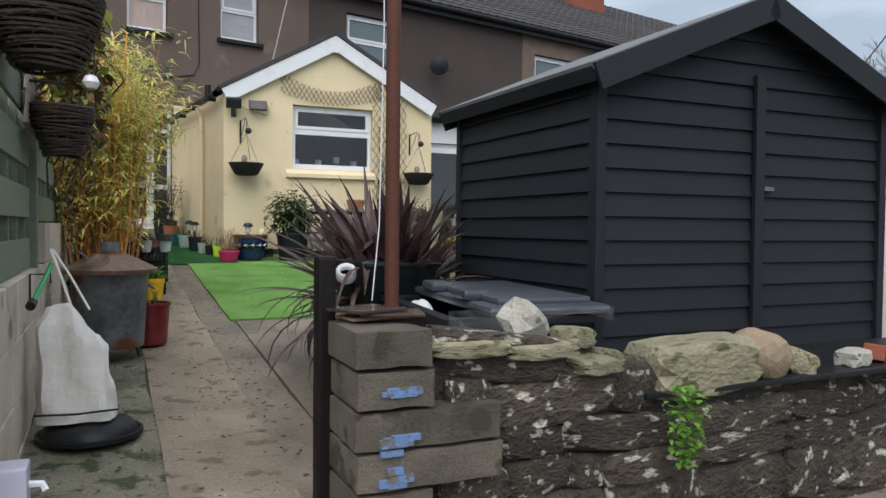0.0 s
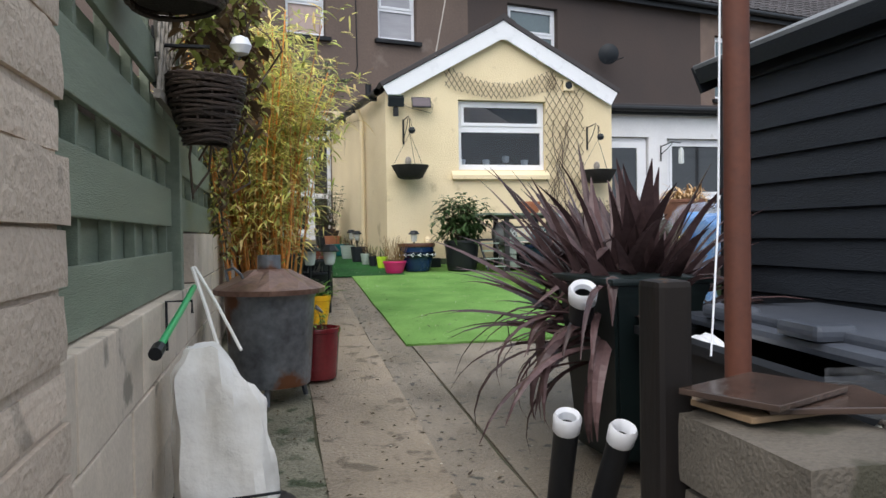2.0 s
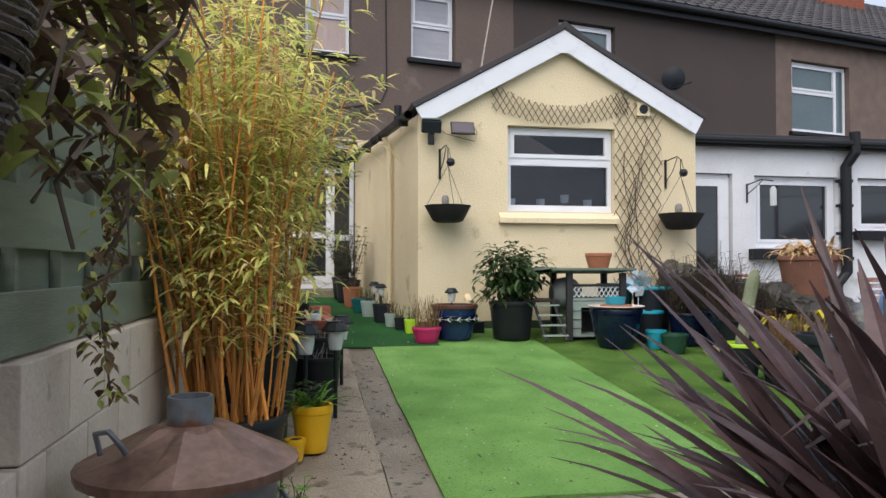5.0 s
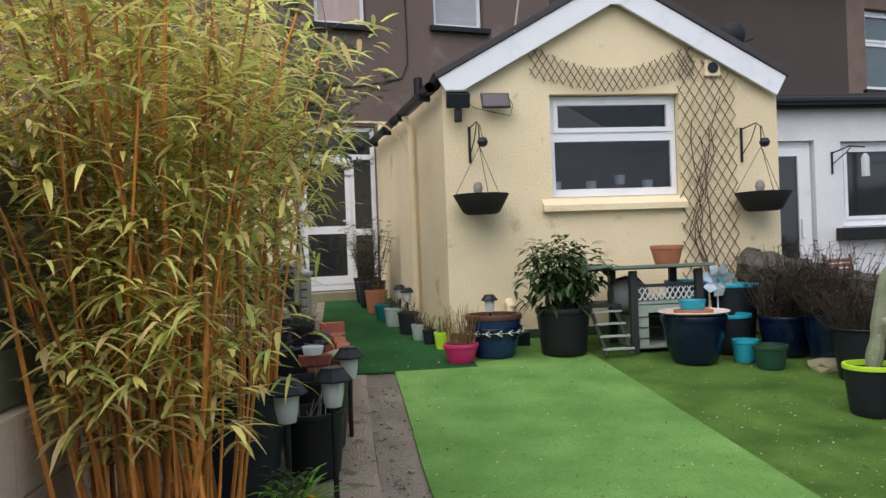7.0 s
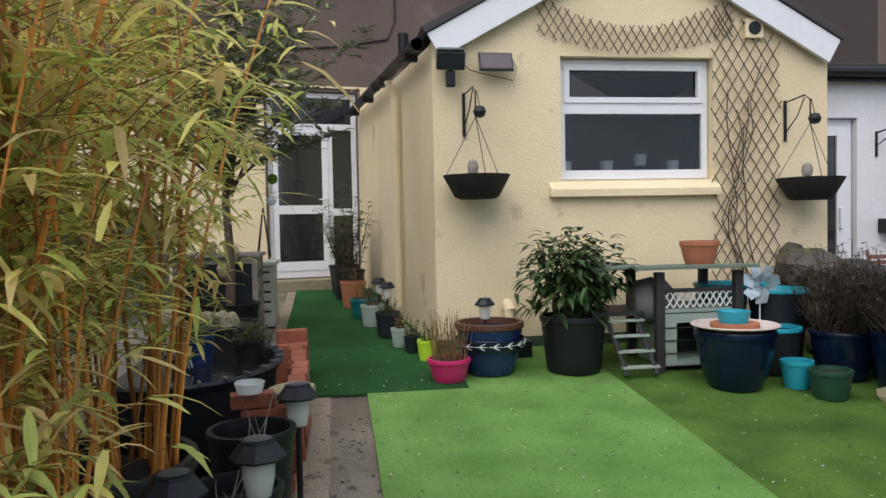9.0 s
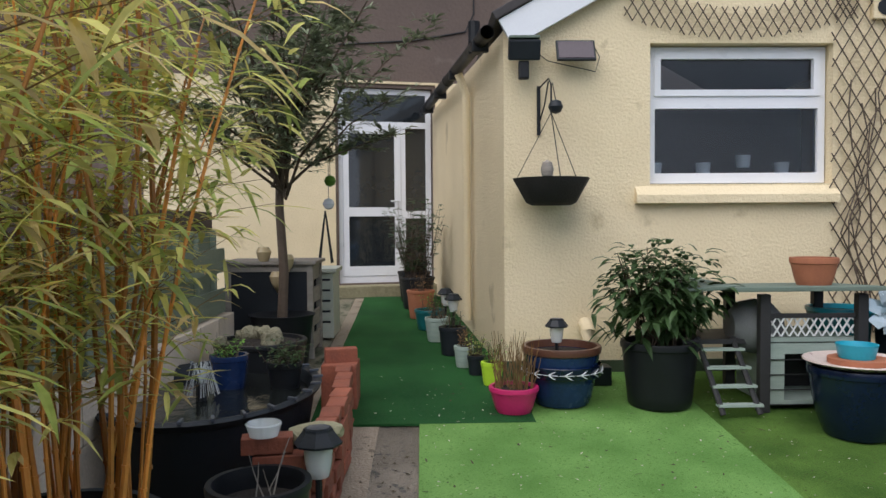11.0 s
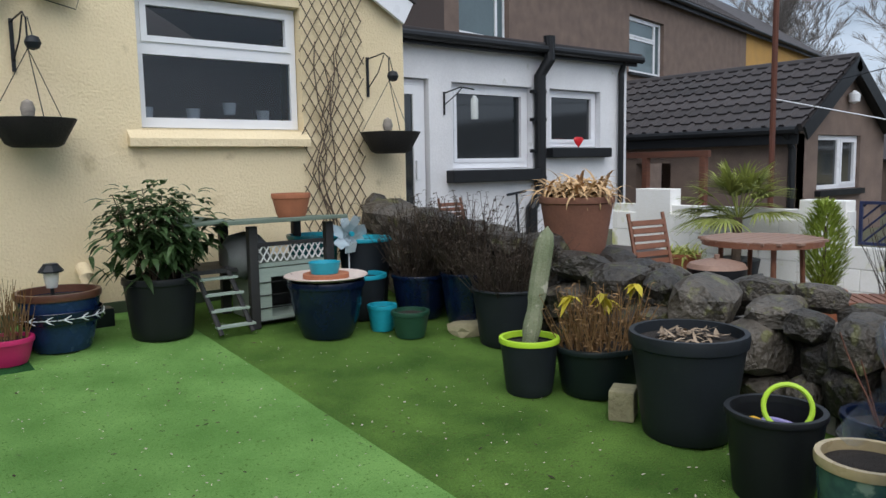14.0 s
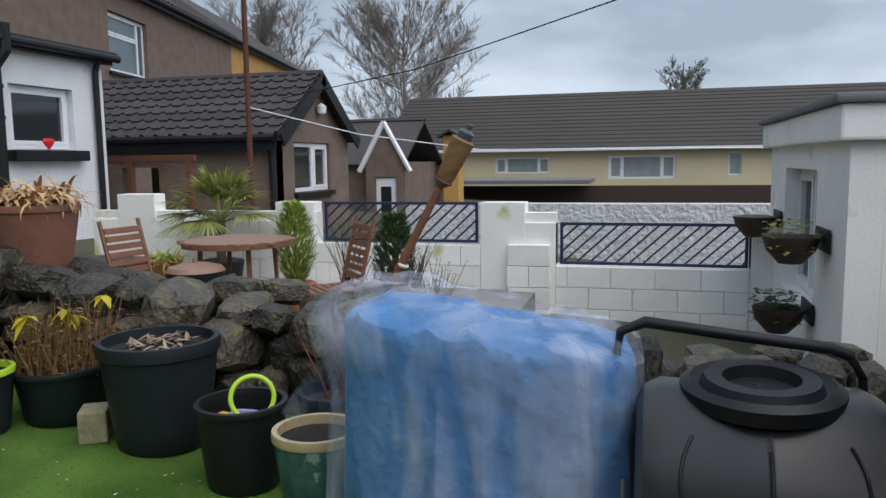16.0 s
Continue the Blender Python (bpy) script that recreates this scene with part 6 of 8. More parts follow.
# rabbit hutch table
M_SAGE = mat("sage_painted_wood", (0.36, 0.44, 0.39), (0.27, 0.34, 0.30), 0.7, 5, 40, 0.2, stretch=(1, 1, 6))
M_FELT_GREEN = mat("green_mineral_felt", (0.16, 0.21, 0.17), (0.11, 0.15, 0.12), 0.85, 5, 120, 0.4)
M_DARKWOOD = mat("dark_stained_wood", (0.03, 0.03, 0.032), (0.02, 0.02, 0.021), 0.6, 6, 40, 0.25, stretch=(1, 1, 5))
M_WHITE_LATTICE = mat("white_lattice_paint", (0.70, 0.73, 0.73), (0.6, 0.63, 0.63), 0.6, 6, 40, 0.1)
hz = G(12.1) + 0.016
hut = thing("rabbit_hutch", "two-storey sage and black timber rabbit hutch with a ladder", "hutch", pose(0, 0, hz))
for x in (3.33, 3.98):
    for y in (11.86, 12.42):
        part("leg", box(x - 0.035, x + 0.035, y - 0.03, y + 0.03, -0.02, 0.76, 0.006), M_DARKWOOD, hut)
part("roof", box(3.10, 4.10, 11.74, 12.56, 0.0, 0.03, 0.006, m=pose(0, 12.15, 0.765, -3) @ pose(0, -12.15, 0)), M_FELT_GREEN, hut, "green felt roof")
part("roof_flap", box(2.80, 3.12, 11.80, 12.52, 0.0, 0.025, 0.006, m=pose(3.1, 0, 0.80, 0, -4, 0) @ pose(-3.1, 0, 0)), M_FELT_GREEN, hut)
part("base_box", wall(3.37, 3.95, 0.02, 0.43, [(3.48, 3.92, 0.05, 0.36)], 0.5, m=pose(0, 11.88, 0)), M_SAGE, hut)
part("run_floor", box(3.37, 3.95, 11.88, 12.4, 0.44, 0.47), M_SAGE, hut)
part("run_back", box(3.40, 3.93, 12.30, 12.32, 0.03, 0.42), M_DARKWOOD, hut)
for k in range(4):
    part("plank_line", box(3.372, 3.948, 11.872, 11.879, 0.02 + 0.1 * k, 0.026 + 0.1 * k), M_DARKWOOD, hut)
lattice(0.55, 0.13, 0.055, 0.007, pose(3.385, 11.87, 0.48), hut, M_WHITE_LATTICE)
part("lattice_rail", box(3.37, 3.95, 11.86, 11.88, 0.60, 0.63), M_DARKWOOD, hut)
part("sleeping_box", lathe([(0, -0.18), (0.10, -0.17), (0.17, -0.10), (0.19, 0), (0.17, 0.10), (0.1, 0.17), (0, 0.18)], 18, m=pose(3.36, 12.08, 0.52, 0, 90, 0)), M_FELT, hut, "grey rounded cover bag", smooth=True)
part("shelf", box(2.82, 3.30, 11.95, 12.45, 0.42, 0.45), M_DARKWOOD, hut)
part("shelf_leg", box(2.83, 2.88, 12.35, 12.4, -0.02, 0.78), M_DARKWOOD, hut)
for x in (2.93, 3.17):
    part("ladder_rail", tube([(x + 0.08, 11.72, 0.0), (x, 11.98, 0.46)], 0.019, 6), M_DARKWOOD, hut)
for k in range(4):
    f = 0.12 + 0.24 * k
    part("ladder_rung", box(2.93, 3.22, -0.03, 0.03, -0.008, 0.008, m=pose(0.06 * (1 - f), 11.72 + 0.26 * f, 0.46 * f)), M_SAGE, hut)
p = pot("terracotta_pot", "plain terracotta plastic pot on the hutch roof", 3.76, 12.05, 0.155, 0.19, M_TERRACOTTA, foot=0.72, lip=0.025, z=hz + 0.80)
p = pot("navy_pot", "large navy glazed pot topped with a cream saucer", 3.71, 11.43, 0.285, 0.42, M_NAVY_GLAZE, foot=0.66, lip=0.03, belly=0.05)
sau = thing("saucer", "cream and red ceramic saucer on the navy pot", "saucer", pose(3.71, 11.43, G(11.43) + 0.436))
part("dish", lathe([(0, 0), (0.24, 0.0), (0.31, 0.03), (0.305, 0.038), (0.22, 0.012), (0, 0.012)], 32), mat("pale_pink_glaze", (0.66, 0.56, 0.50), (0.5, 0.4, 0.36), 0.3, 6, 40), sau, smooth=True)
part("inset", lathe([(0.17, 0.013), (0.17, 0.045), (0, 0.045)], 26), M_TERRACOTTA, sau, "red inner dish")
tub = thing("bowl", "turquoise plastic bowl on the saucer", "bowl", pose(3.70, 11.43, G(11.43) + 0.482))
part("body", lathe([(0, 0), (0.10, 0), (0.118, 0.085), (0.112, 0.085), (0.095, 0.01), (0, 0.01)], 26), M_CYAN, tub, smooth=True)
pw = thing("pinwheel", "iridescent silver toy pinwheel on a stick", "toy", pose(4.19, 11.88, G(11.9) + 0.016))
part("stick", tube([(0, 0.02, 0), (0, 0.02, 0.67)], 0.007, 6), M_UPVC, pw)
M_FOIL = mat("iridescent_foil", (0.72, 0.80, 0.84), (0.55, 0.70, 0.76), 0.25, 6, 30, 0.1, metal=0.5)
for k in range(7):
    a = 360 * k / 7
    bm = bmesh.new()
    vs = [bm.verts.new(v) for v in ((0, 0, 0), (0.06, -0.03, 0.07), (0.14, -0.02, 0.07), (0.17, 0, -0.01), (0.08, 0.0, -0.03))]
    bm.faces.new(vs)
    bmesh.ops.solidify(bm, geom=bm.faces[:], thickness=0.002)
    bmesh.ops.transform(bm, matrix=pose(0, 0, 0.66, 0, a, 0), verts=bm.verts)
    part("petal", bm, M_FOIL, pw)
part("hub", lathe([(0, -0.01), (0.02, -0.01), (0.02, 0.02), (0, 0.02)], 10, m=pose(0, -0.03, 0.66, 90)), M_CYAN, pw)
pot("cyan_bucket", "small turquoise plastic bucket of water", 4.13, 11.33, 0.115, 0.20, M_CYAN, foot=0.75, soil=0.8)
pot("green_bucket", "small dark green plastic pot with water", 4.21, 11.07, 0.145, 0.20, mat("bottle_green_plastic", (0.02, 0.075, 0.045), None, 0.4, 5, 50, 0.05), foot=0.75, soil=0.85)
pot("teal_tub", "dark tub with a teal rim beside the hutch", 4.20, 11.72, 0.2, 0.36, M_CHARCOAL, M_CYAN, foot=0.8)
pot("teal_tub", "tall dark tub with a teal rim by the wall", 4.42, 12.02, 0.23, 0.60, M_CHARCOAL, M_CYAN, foot=0.8)
pot("teal_tub", "shallow teal tub behind the hutch", 4.05, 12.25, 0.22, 0.62, M_TEAL, M_CYAN, foot=0.8)
for x, y, h, lab in ((4.62, 11.50, 0.36, "navy glazed pot with a bare twiggy bush"), (4.78, 11.05, 0.44, "navy glazed pot with a small motif on a stone")):
    p = pot("navy_planter", lab, x, y, 0.235, h, M_NAVY_GLAZE, foot=0.72, belly=0.03)
    stalks(p, "twig_tuft", 190, 0.2, h * 0.85, 0.74, 0.62, M_DRY_DARK, 0.0042, 6, M_DRY_DARK, 0.045)
tagged(part("pot_stone", rock(0.16, 3, 0.3, (1.5, 1, 0.45)), M_STONE_PALE), "flat stone under the navy pot", "stone").matrix_basis = pose(4.70, 10.92, G(10.9) + 0.05)
p = pot("grey_planter", "charcoal pot with a dense bare heather bush", 4.72, 10.55, 0.27, 0.42, M_CHARCOAL, foot=0.75, lip=0.012, group="pots round the lawn")
stalks(p, "twig_tuft", 260, 0.24, 0.36, 0.55, 0.6, M_DRY_DARK, 0.0035, 5, M_DRY_DARK, 0.028)
p = pot("cactus_pot", "charcoal pot with a lime rim and a tall cactus", 4.14, 9.74, 0.182, 0.34, M_CHARCOAL, M_LIMEPL, foot=0.76, lip=0.02)
cact = bmesh.new()
rings = []
for j in range(15):
    v = j / 14
    r0 = 0.052 * (1.0 if 0.12 < v < 0.8 else (0.85 if v <= 0.12 else math.sqrt(max(0.0, 1 - ((v - 0.8) / 0.2) ** 2)) * 0.98 + 0.02))
    r0 *= 1 - (0.16 if 0.28 < v < 0.36 else 0)
    rings.append([cact.verts.new((r0 * (1 + 0.09 * (i % 2)) * math.cos(2 * math.pi * i / 24) + 0.14 * v, r0 * (1 + 0.09 * (i % 2)) * math.sin(2 * math.pi * i / 24) - 0.02 * v, 0.28 + 0.72 * v)) for i in range(24)])
for a_, b_ in zip(rings, rings[1:]):
    for i in range(24):
        cact.faces.new((a_[i], a_[(i + 1) % 24], b_[(i + 1) % 24], b_[i]))
cact.faces.new(rings[-1])
part("cactus", cact, mat("woolly_cactus", (0.30, 0.31, 0.22), (0.10, 0.14, 0.06), 0.9, 5, 90, 0.8, 0.008, spots=(0.45, 0.44, 0.36), spot_scale=9, spot_at=0.6), p, "pale woolly columnar cactus", smooth=True)
p = pot("oval_tub", "low dark green tub of dead flowers with yellow leaves", 4.52, 9.52, 0.30, 0.30, M_DARK_GREEN_PLASTIC, foot=0.8, lip=0.02, squash=0.85)
stalks(p, "dead_stem_tuft", 170, 0.25, 0.25, 0.42, 0.4, M_DRY, 0.004, 2, M_DRY, 0.04, "tangled dead brown stems")
bm = bmesh.new()
for cx, cy, cz in ((-0.1, -0.1, 0.62), (0.14, -0.16, 0.66), (-0.2, 0.05, 0.6), (0.2, 0.1, 0.52)):
    for k in range(7):
        leaf(bm, Vector((cx, cy, cz)), Vector((rnd(-1, 1), rnd(-1, 1), rnd(-0.7, 0.2))), Vector((0, 0, 1)), rnd(0.06, 0.11), 0.05, 0.5, 2)
part("yellow_leaves", bm, M_YELLOW_LEAF, p, "drooping yellow leaves")
tagged(part("pot_brick", box(-0.09, 0.09, -0.07, 0.07, 0, 0.17, 0.012, m=pose(4.30, 9.16, G(9.16) + 0.012, 0, 0, 30)), M_STONE_PALE), "brown stone block wedged between two pots", "stone")
p = pot("large_planter", "large charcoal plastic planter with dead leaf litter", 4.40, 8.82, 0.305, 0.56, M_CHARCOAL, foot=0.74, lip=0.045, soil=0.9)
bm = bmesh.new()
for k in range(60):
    a, q = rnd(0, 6.28), 0.15 * math.sqrt(rnd(0, 1))
    leaf(bm, Vector((q * math.cos(a), q * math.sin(a), 0.52 + rnd(0, 0.05) * (1 - q * 3))), rdir(0.0), Vector((0, 0, 1)), rnd(0.05, 0.11), rnd(0.012, 0.03), rnd(-0.4, 0.5), 3)
tagged(part("leaf_litter", bm, mat("pale_dead_leaf", (0.36, 0.28, 0.20), (0.20, 0.14, 0.09), 0.85, 4, 40, island=0.35), p, "curled pale dead leaves"), kind="stuff")
p = pot("toy_bucket", "black plastic bucket holding colourful toys", 4.14, 8.20, 0.215, 0.40, M_BLACK_PLASTIC, foot=0.78, lip=0.018, soil=0.6)
M_ORANGE_PL = mat("orange_red_plastic", (0.62, 0.12, 0.05), None, 0.4, 5, 50, 0.05)
M_LILAC_PL = mat("lilac_plastic", (0.38, 0.33, 0.68), None, 0.4, 5, 50, 0.05)
for (x, y, z, rot, mm, rr) in ((0.05, -0.03, 0.40, (70, 0, -58), M_LIMEPL, 0.10), (0.03, -0.04, 0.31, (10, 10, 0), M_LILAC_PL, 0.10), (-0.03, 0.02, 0.30, (15, -8, 50), M_CYAN, 0.09)):
    t_ = thing("toy_ring", "bright plastic throwing ring in the bucket", "toy", p.matrix_basis @ pose(x, y, z, *rot), "toys in the bucket")
    part("ring", tube([(rr * math.cos(k * math.pi / 12), rr * math.sin(k * math.pi / 12), 0) for k in range(25)], 0.012, 8), mm, t_, smooth=True)
for x, y, mm in ((-0.08, -0.04, M_ORANGE_PL), (-0.12, 0.05, M_CYAN), (0.0, 0.1, M_YELLOWPL)):
    tagged(part("toy_ball", lathe([(0, -0.05), (0.035, -0.035), (0.05, 0), (0.035, 0.035), (0, 0.05)], 14), mm, smooth=True), "coloured plastic toy in the bucket", "toy", "toys in the bucket").matrix_basis = p.matrix_basis @ pose(x, y, 0.29)
pot("glazed_pot", "mottled green glazed pot with a cream rim", 3.93, 7.72, 0.19, 0.42, M_GREEN_GLAZE, M_CREAMRIM, foot=0.66, lip=0.025, belly=0.06, soil=0.9)
p = pot("blue_planter", "dark blue pot with bare rose stems behind the bucket", 4.48, 7.86, 0.20, 0.40, M_NAVY_GLAZE, foot=0.74)
stalks(p, "stem_tuft", 16, 0.1, 0.36, 0.55, 0.5, M_TIMBER_RED, 0.006)

# ---- dry stone wall behind the pots ----
random.seed(91)
dry = thing("stone_wall", "rough dry stone retaining wall of dark mossy boulders", "wall", kind="structure")
M_BOULDER = mat("mossy_boulder", (0.085, 0.073, 0.058), (0.015, 0.0135, 0.0105), 0.48, 1.3, 7, 0.7, 0.05, spots=(0.085, 0.085, 0.035), spot_scale=2.2, spot_at=0.57, each=0.6)
bk = [link_mesh("boulder", rock(1.0, 120 + k, 0.75, (1, 0.8, 0.72), 2, 0.8), M_BOULDER) for k in range(9)]
y = 5.2
while y < 12.75:
    w_ = rnd(0.22, 0.46)
    top = 1.30 + 0.105 * max(0, y - 8.2) if y > 7.3 else 1.08
    z = G(y)
    while z < top - 0.05:
        h = rnd(0.15, 0.32)
        if z + h > top - 0.1:
            h = max(0.14, top - z + rnd(-0.03, 0.1))
        s_ = share("boulder", random.choice(bk), dry, pose(5.06 + 0.05 * (z - G(y)) + rnd(-0.06, 0.06), y + w_ / 2 + rnd(-0.04, 0.04), z + h / 2, rnd(-15, 15), rnd(-15, 15), rnd(-20, 20) + random.choice((0, 180))))
        s_.scale = (max(0.16, w_ * 0.66), w_ * 0.62, h * 0.86)
        z += h * 0.92
    y += w_ * 0.93
part("earth_bank", prism([(5.1, 0.3), (5.6, 0.3), (5.6, 1.1), (5.12, 1.16)], 5.3, pose(0, 7.4, 0)), M_SOIL, dry)
y = 5.4
while y < 12.6:
    s_ = share("boulder", random.choice(bk), dry, pose(5.42 + rnd(-0.1, 0.1), y, (1.22 if y > 7.3 else 0.98) + 0.09 * max(0, y - 8.5) + rnd(-0.06, 0.1), rnd(-25, 25), rnd(-25, 25), rnd(0, 360)))
    s_.scale = (rnd(0.14, 0.24), rnd(0.12, 0.22), rnd(0.12, 0.2))
    y += rnd(0.2, 0.34)

# ---- covered barbecue and compost tumbler ----
random.seed(101)
def wrinkle_sheen(m, scale, low, high):
    """Let crumpled streaks of a clear sheet show more than the rest of it; their white sheen is put into the opacity.
    """
    n, l = m.node_tree.nodes, m.node_tree.links
    co, mp, tex, rr = n.new("ShaderNodeTexCoord"), n.new("ShaderNodeMapping"), n.new("ShaderNodeTexNoise"), n.new("ShaderNodeMapRange")
    mp.inputs["Scale"].default_value = (1, 1, 0.28)
    tex.inputs["Scale"].default_value, tex.inputs["Detail"].default_value, tex.inputs["Distortion"].default_value = scale, 4.0, 0.9
    rr.inputs["From Min"].default_value, rr.inputs["From Max"].default_value = 0.44, 0.74
    rr.inputs["To Min"].default_value, rr.inputs["To Max"].default_value = low, high
    l.new(co.outputs["Object"], mp.inputs[0])
    l.new(mp.outputs[0], tex.inputs["Vector"])
    l.new(tex.outputs[0], rr.inputs[0])
    l.new(rr.outputs[0], n["Principled BSDF"].inputs["Alpha"])


M_BLUE_TARP = mat("blue_plastic_tarp", (0.03, 0.20, 0.50), (0.018, 0.12, 0.34), 0.32, 3, 9, 0.6, 0.05)
M_CLEAR_SHEET = mat("milky_polythene", (0.74, 0.80, 0.90), (0.58, 0.67, 0.82), 0.13, 3, 9, 0.5, 0.05, alpha=0.42, spec=0.8)
wrinkle_sheen(M_CLEAR_SHEET, 5.0, 0.08, 0.44)
bbq = thing("barbecue", "barbecue under a blue tarp and crumpled clear polythene", "barbecue", pose(3.74, 6.93, G(6.93)))


def cover(hx, hy, h, flare, seed, nu=230, nv=66, crease=0.04, sag=0.03, rise=0.0, shoulder=0.0, hem=0.0):
    """A sheet draped over a box: a slack top, a soft shoulder and sides that fall in sharp uneven creases."""
    bm = bmesh.new()
    rings = []
    for j in range(nv + 1):
        v = j / nv
        ring = []
        for i in range(nu):
            a = 2 * math.pi * i / nu
            c, s_ = math.cos(a), math.sin(a)
            k = 1 / (abs(c) ** 3.6 + abs(s_) ** 3.6) ** (1 / 3.6)
            if v < 0.32:
                f = v / 0.32
                q = Vector((c * k * f * 1.3 + seed, s_ * k * f * 2.0, seed))
                ridge = max(0.0, 1 - 5 * abs(noise.noise(q * 1.1))) * 0.026 + max(0.0, 1 - 4 * abs(noise.noise(q * 2.6))) * 0.006
                rad, z = f, h - sag * math.sin(math.pi * f) + ridge * (0.4 + 0.6 * f) - 0.07 * f ** 4
                x, y_ = hx * c * k * rad * 0.98, hy * s_ * k * rad * 0.98
            else:
                f = (v - 0.32) / 0.68
                q = Vector((c * k * 1.2 + seed, s_ * k * 1.9, f * 0.8 + seed))
                fold = max(0.0, 1 - 3.5 * abs(noise.noise(q))) ** 1.5 + 0.25 * max(0.0, 1 - 3.0 * abs(noise.noise(q * 2.3 + Vector((4, 1, 2))))) ** 1.5
                small = noise.noise(Vector((c * k * 9, s_ * k * 13, f * 9 + seed)))
                out_ = 1 + flare * f + shoulder * math.exp(-((f - 0.13) / 0.12) ** 2) * max(0.0, s_) + crease * fold * (0.3 + f) + 0.005 * small
                x, y_ = hx * c * k * out_, hy * s_ * k * (1 + (out_ - 1) * 0.6)
                z = (h - 0.07) * (1 - f) + hem * f * (0.5 + noise.noise(Vector((c * 3, s_ * 3, seed))))
            ring.append(bm.verts.new((x, y_, z + rise * (y_ / hy) * z / h)))
        rings.append(ring)
    for a_, b_ in zip(rings, rings[1:]):
        for i in range(nu):
            bm.faces.new((a_[i], b_[i], b_[(i + 1) % nu], a_[(i + 1) % nu]))
    bmesh.ops.remove_doubles(bm, verts=rings[0], dist=0.0005)
    return bm


part("tarp", cover(0.29, 0.51, 1.07, 0.03, 2.0, crease=0.07, rise=0.08), M_BLUE_TARP, bbq, "blue tarp", smooth=True)
part("polythene", cover(0.315, 0.535, 1.13, 0.07, 5.3, crease=0.15, sag=0.03, rise=0.10, shoulder=0.34, hem=0.08), M_CLEAR_SHEET, bbq, "crumpled clear polythene sheet", smooth=True)
fl = bmesh.new()
rows_ = []
for i in range(9):
    r_ = []
    for j in range(7):
        u, v = i / 8, j / 6
        r_.append(fl.verts.new((-0.15 + 0.3 * u + 0.03 * math.sin(5 * v), 0.52 + 0.24 * v * (1 - 0.3 * u), 0.98 - 0.30 * v - 0.12 * u * v + 0.03 * math.sin(6 * u + 3 * v))))
    rows_.append(r_)
for a_, b_ in zip(rows_, rows_[1:]):
    for j in range(6):
        fl.faces.new((a_[j], a_[j + 1], b_[j + 1], b_[j]))
part("loose_flap", fl, M_CLEAR_SHEET, bbq, "flapping corner of clear polythene", smooth=True)

tumb = thing("compost_tumbler", "black plastic drum compost tumbler on a tube frame", "composter", pose(3.50, 6.05, G(5.9) - 0.04) @ Matrix.Diagonal((1, 0.72, 1, 1)))
axis = pose(0, 0, 0.70, 90, 0, 0)
part("drum", lathe([(0, -0.50), (0.26, -0.50), (0.31, -0.47), (0.335, -0.40), (0.335, -0.02), (0.342, 0.0), (0.335, 0.02), (0.335, 0.40), (0.31, 0.47), (0.26, 0.50), (0, 0.50)], 40, m=axis), mat("matt_black_plastic", (0.030, 0.031, 0.034), (0.020, 0.021, 0.024), 0.36, 4, 120, 0.12, 0.003, spec=0.6), tumb, smooth=True)
hat = part("hatch", lathe([(0.245, 0.30), (0.25, 0.345), (0.22, 0.362), (0.20, 0.345), (0.19, 0.345), (0.175, 0.372), (0.12, 0.372), (0.11, 0.335), (0, 0.33)], 28, m=pose(0, 0, 0.705, 0, -6, 0) @ Matrix.Diagonal((0.82, 1.3, 1, 1))), M_BLACK_PLASTIC, tumb, "moulded access hatch", smooth=True)
part("rib", tube([(0.335 * math.sin(a_), 0.0, 0.70 + 0.338 * math.cos(a_)) for a_ in [-0.85 - 0.13 * k for k in range(9)]], 0.010, 8), M_BLACK_PLASTIC, tumb, "raised moulded rib", smooth=True)
for s in (-1, 1):
    part("rib", tube([(0.335 * math.sin(-0.75 - 0.10 * k), s * (0.33 - 0.003 * (k - 4) ** 2), 0.70 + 0.337 * math.cos(-0.75 - 0.10 * k)) for k in range(9)], 0.007, 8), M_BLACK_PLASTIC, tumb, "curved moulded rib", smooth=True)
part("frame_tube", tube([(0.30, 0.64, 0.04), (0.2, 0.62, 0.95), (0.16, 0.58, 1.15), (0.16, 0.47, 1.185), (0.16, 0.1, 1.155), (0.16, -0.32, 1.125), (0.165, -0.40, 1.10), (0.17, -0.45, 1.03), (0.2, -0.50, 0.7), (0.3, -0.54, 0.0)], 0.020, 10), M_BLACK_PLASTIC, tumb, smooth=True)
part("frame_tube", tube([(-0.30, 0.56, 0.0), (-0.02, 0.55, 0.70), (0.25, 0.58, 0.4)], 0.016, 8), M_GALV, tumb)
part("frame_tube", tube([(-0.30, -0.56, 0.0), (-0.02, -0.55, 0.70), (0.25, -0.58, 0.4)], 0.016, 8), M_GALV, tumb)
s_ = share("boulder", bk[0], dry, pose(4.75, 6.40, 1.14, 10, 12, 20))
s_.scale = (0.15, 0.10, 0.27)
s_ = share("boulder", bk[1], dry, pose(4.8, 6.35, 0.72, 10, 20, 50))
s_.scale = (0.34, 0.34, 0.36)

# ---- on the annex front ----
random.seed(111)


M_COCO = mat("black_coco_liner", (0.026, 0.023, 0.021), (0.012, 0.011, 0.010), 0.85, 9, 80, 1.0, 0.01)


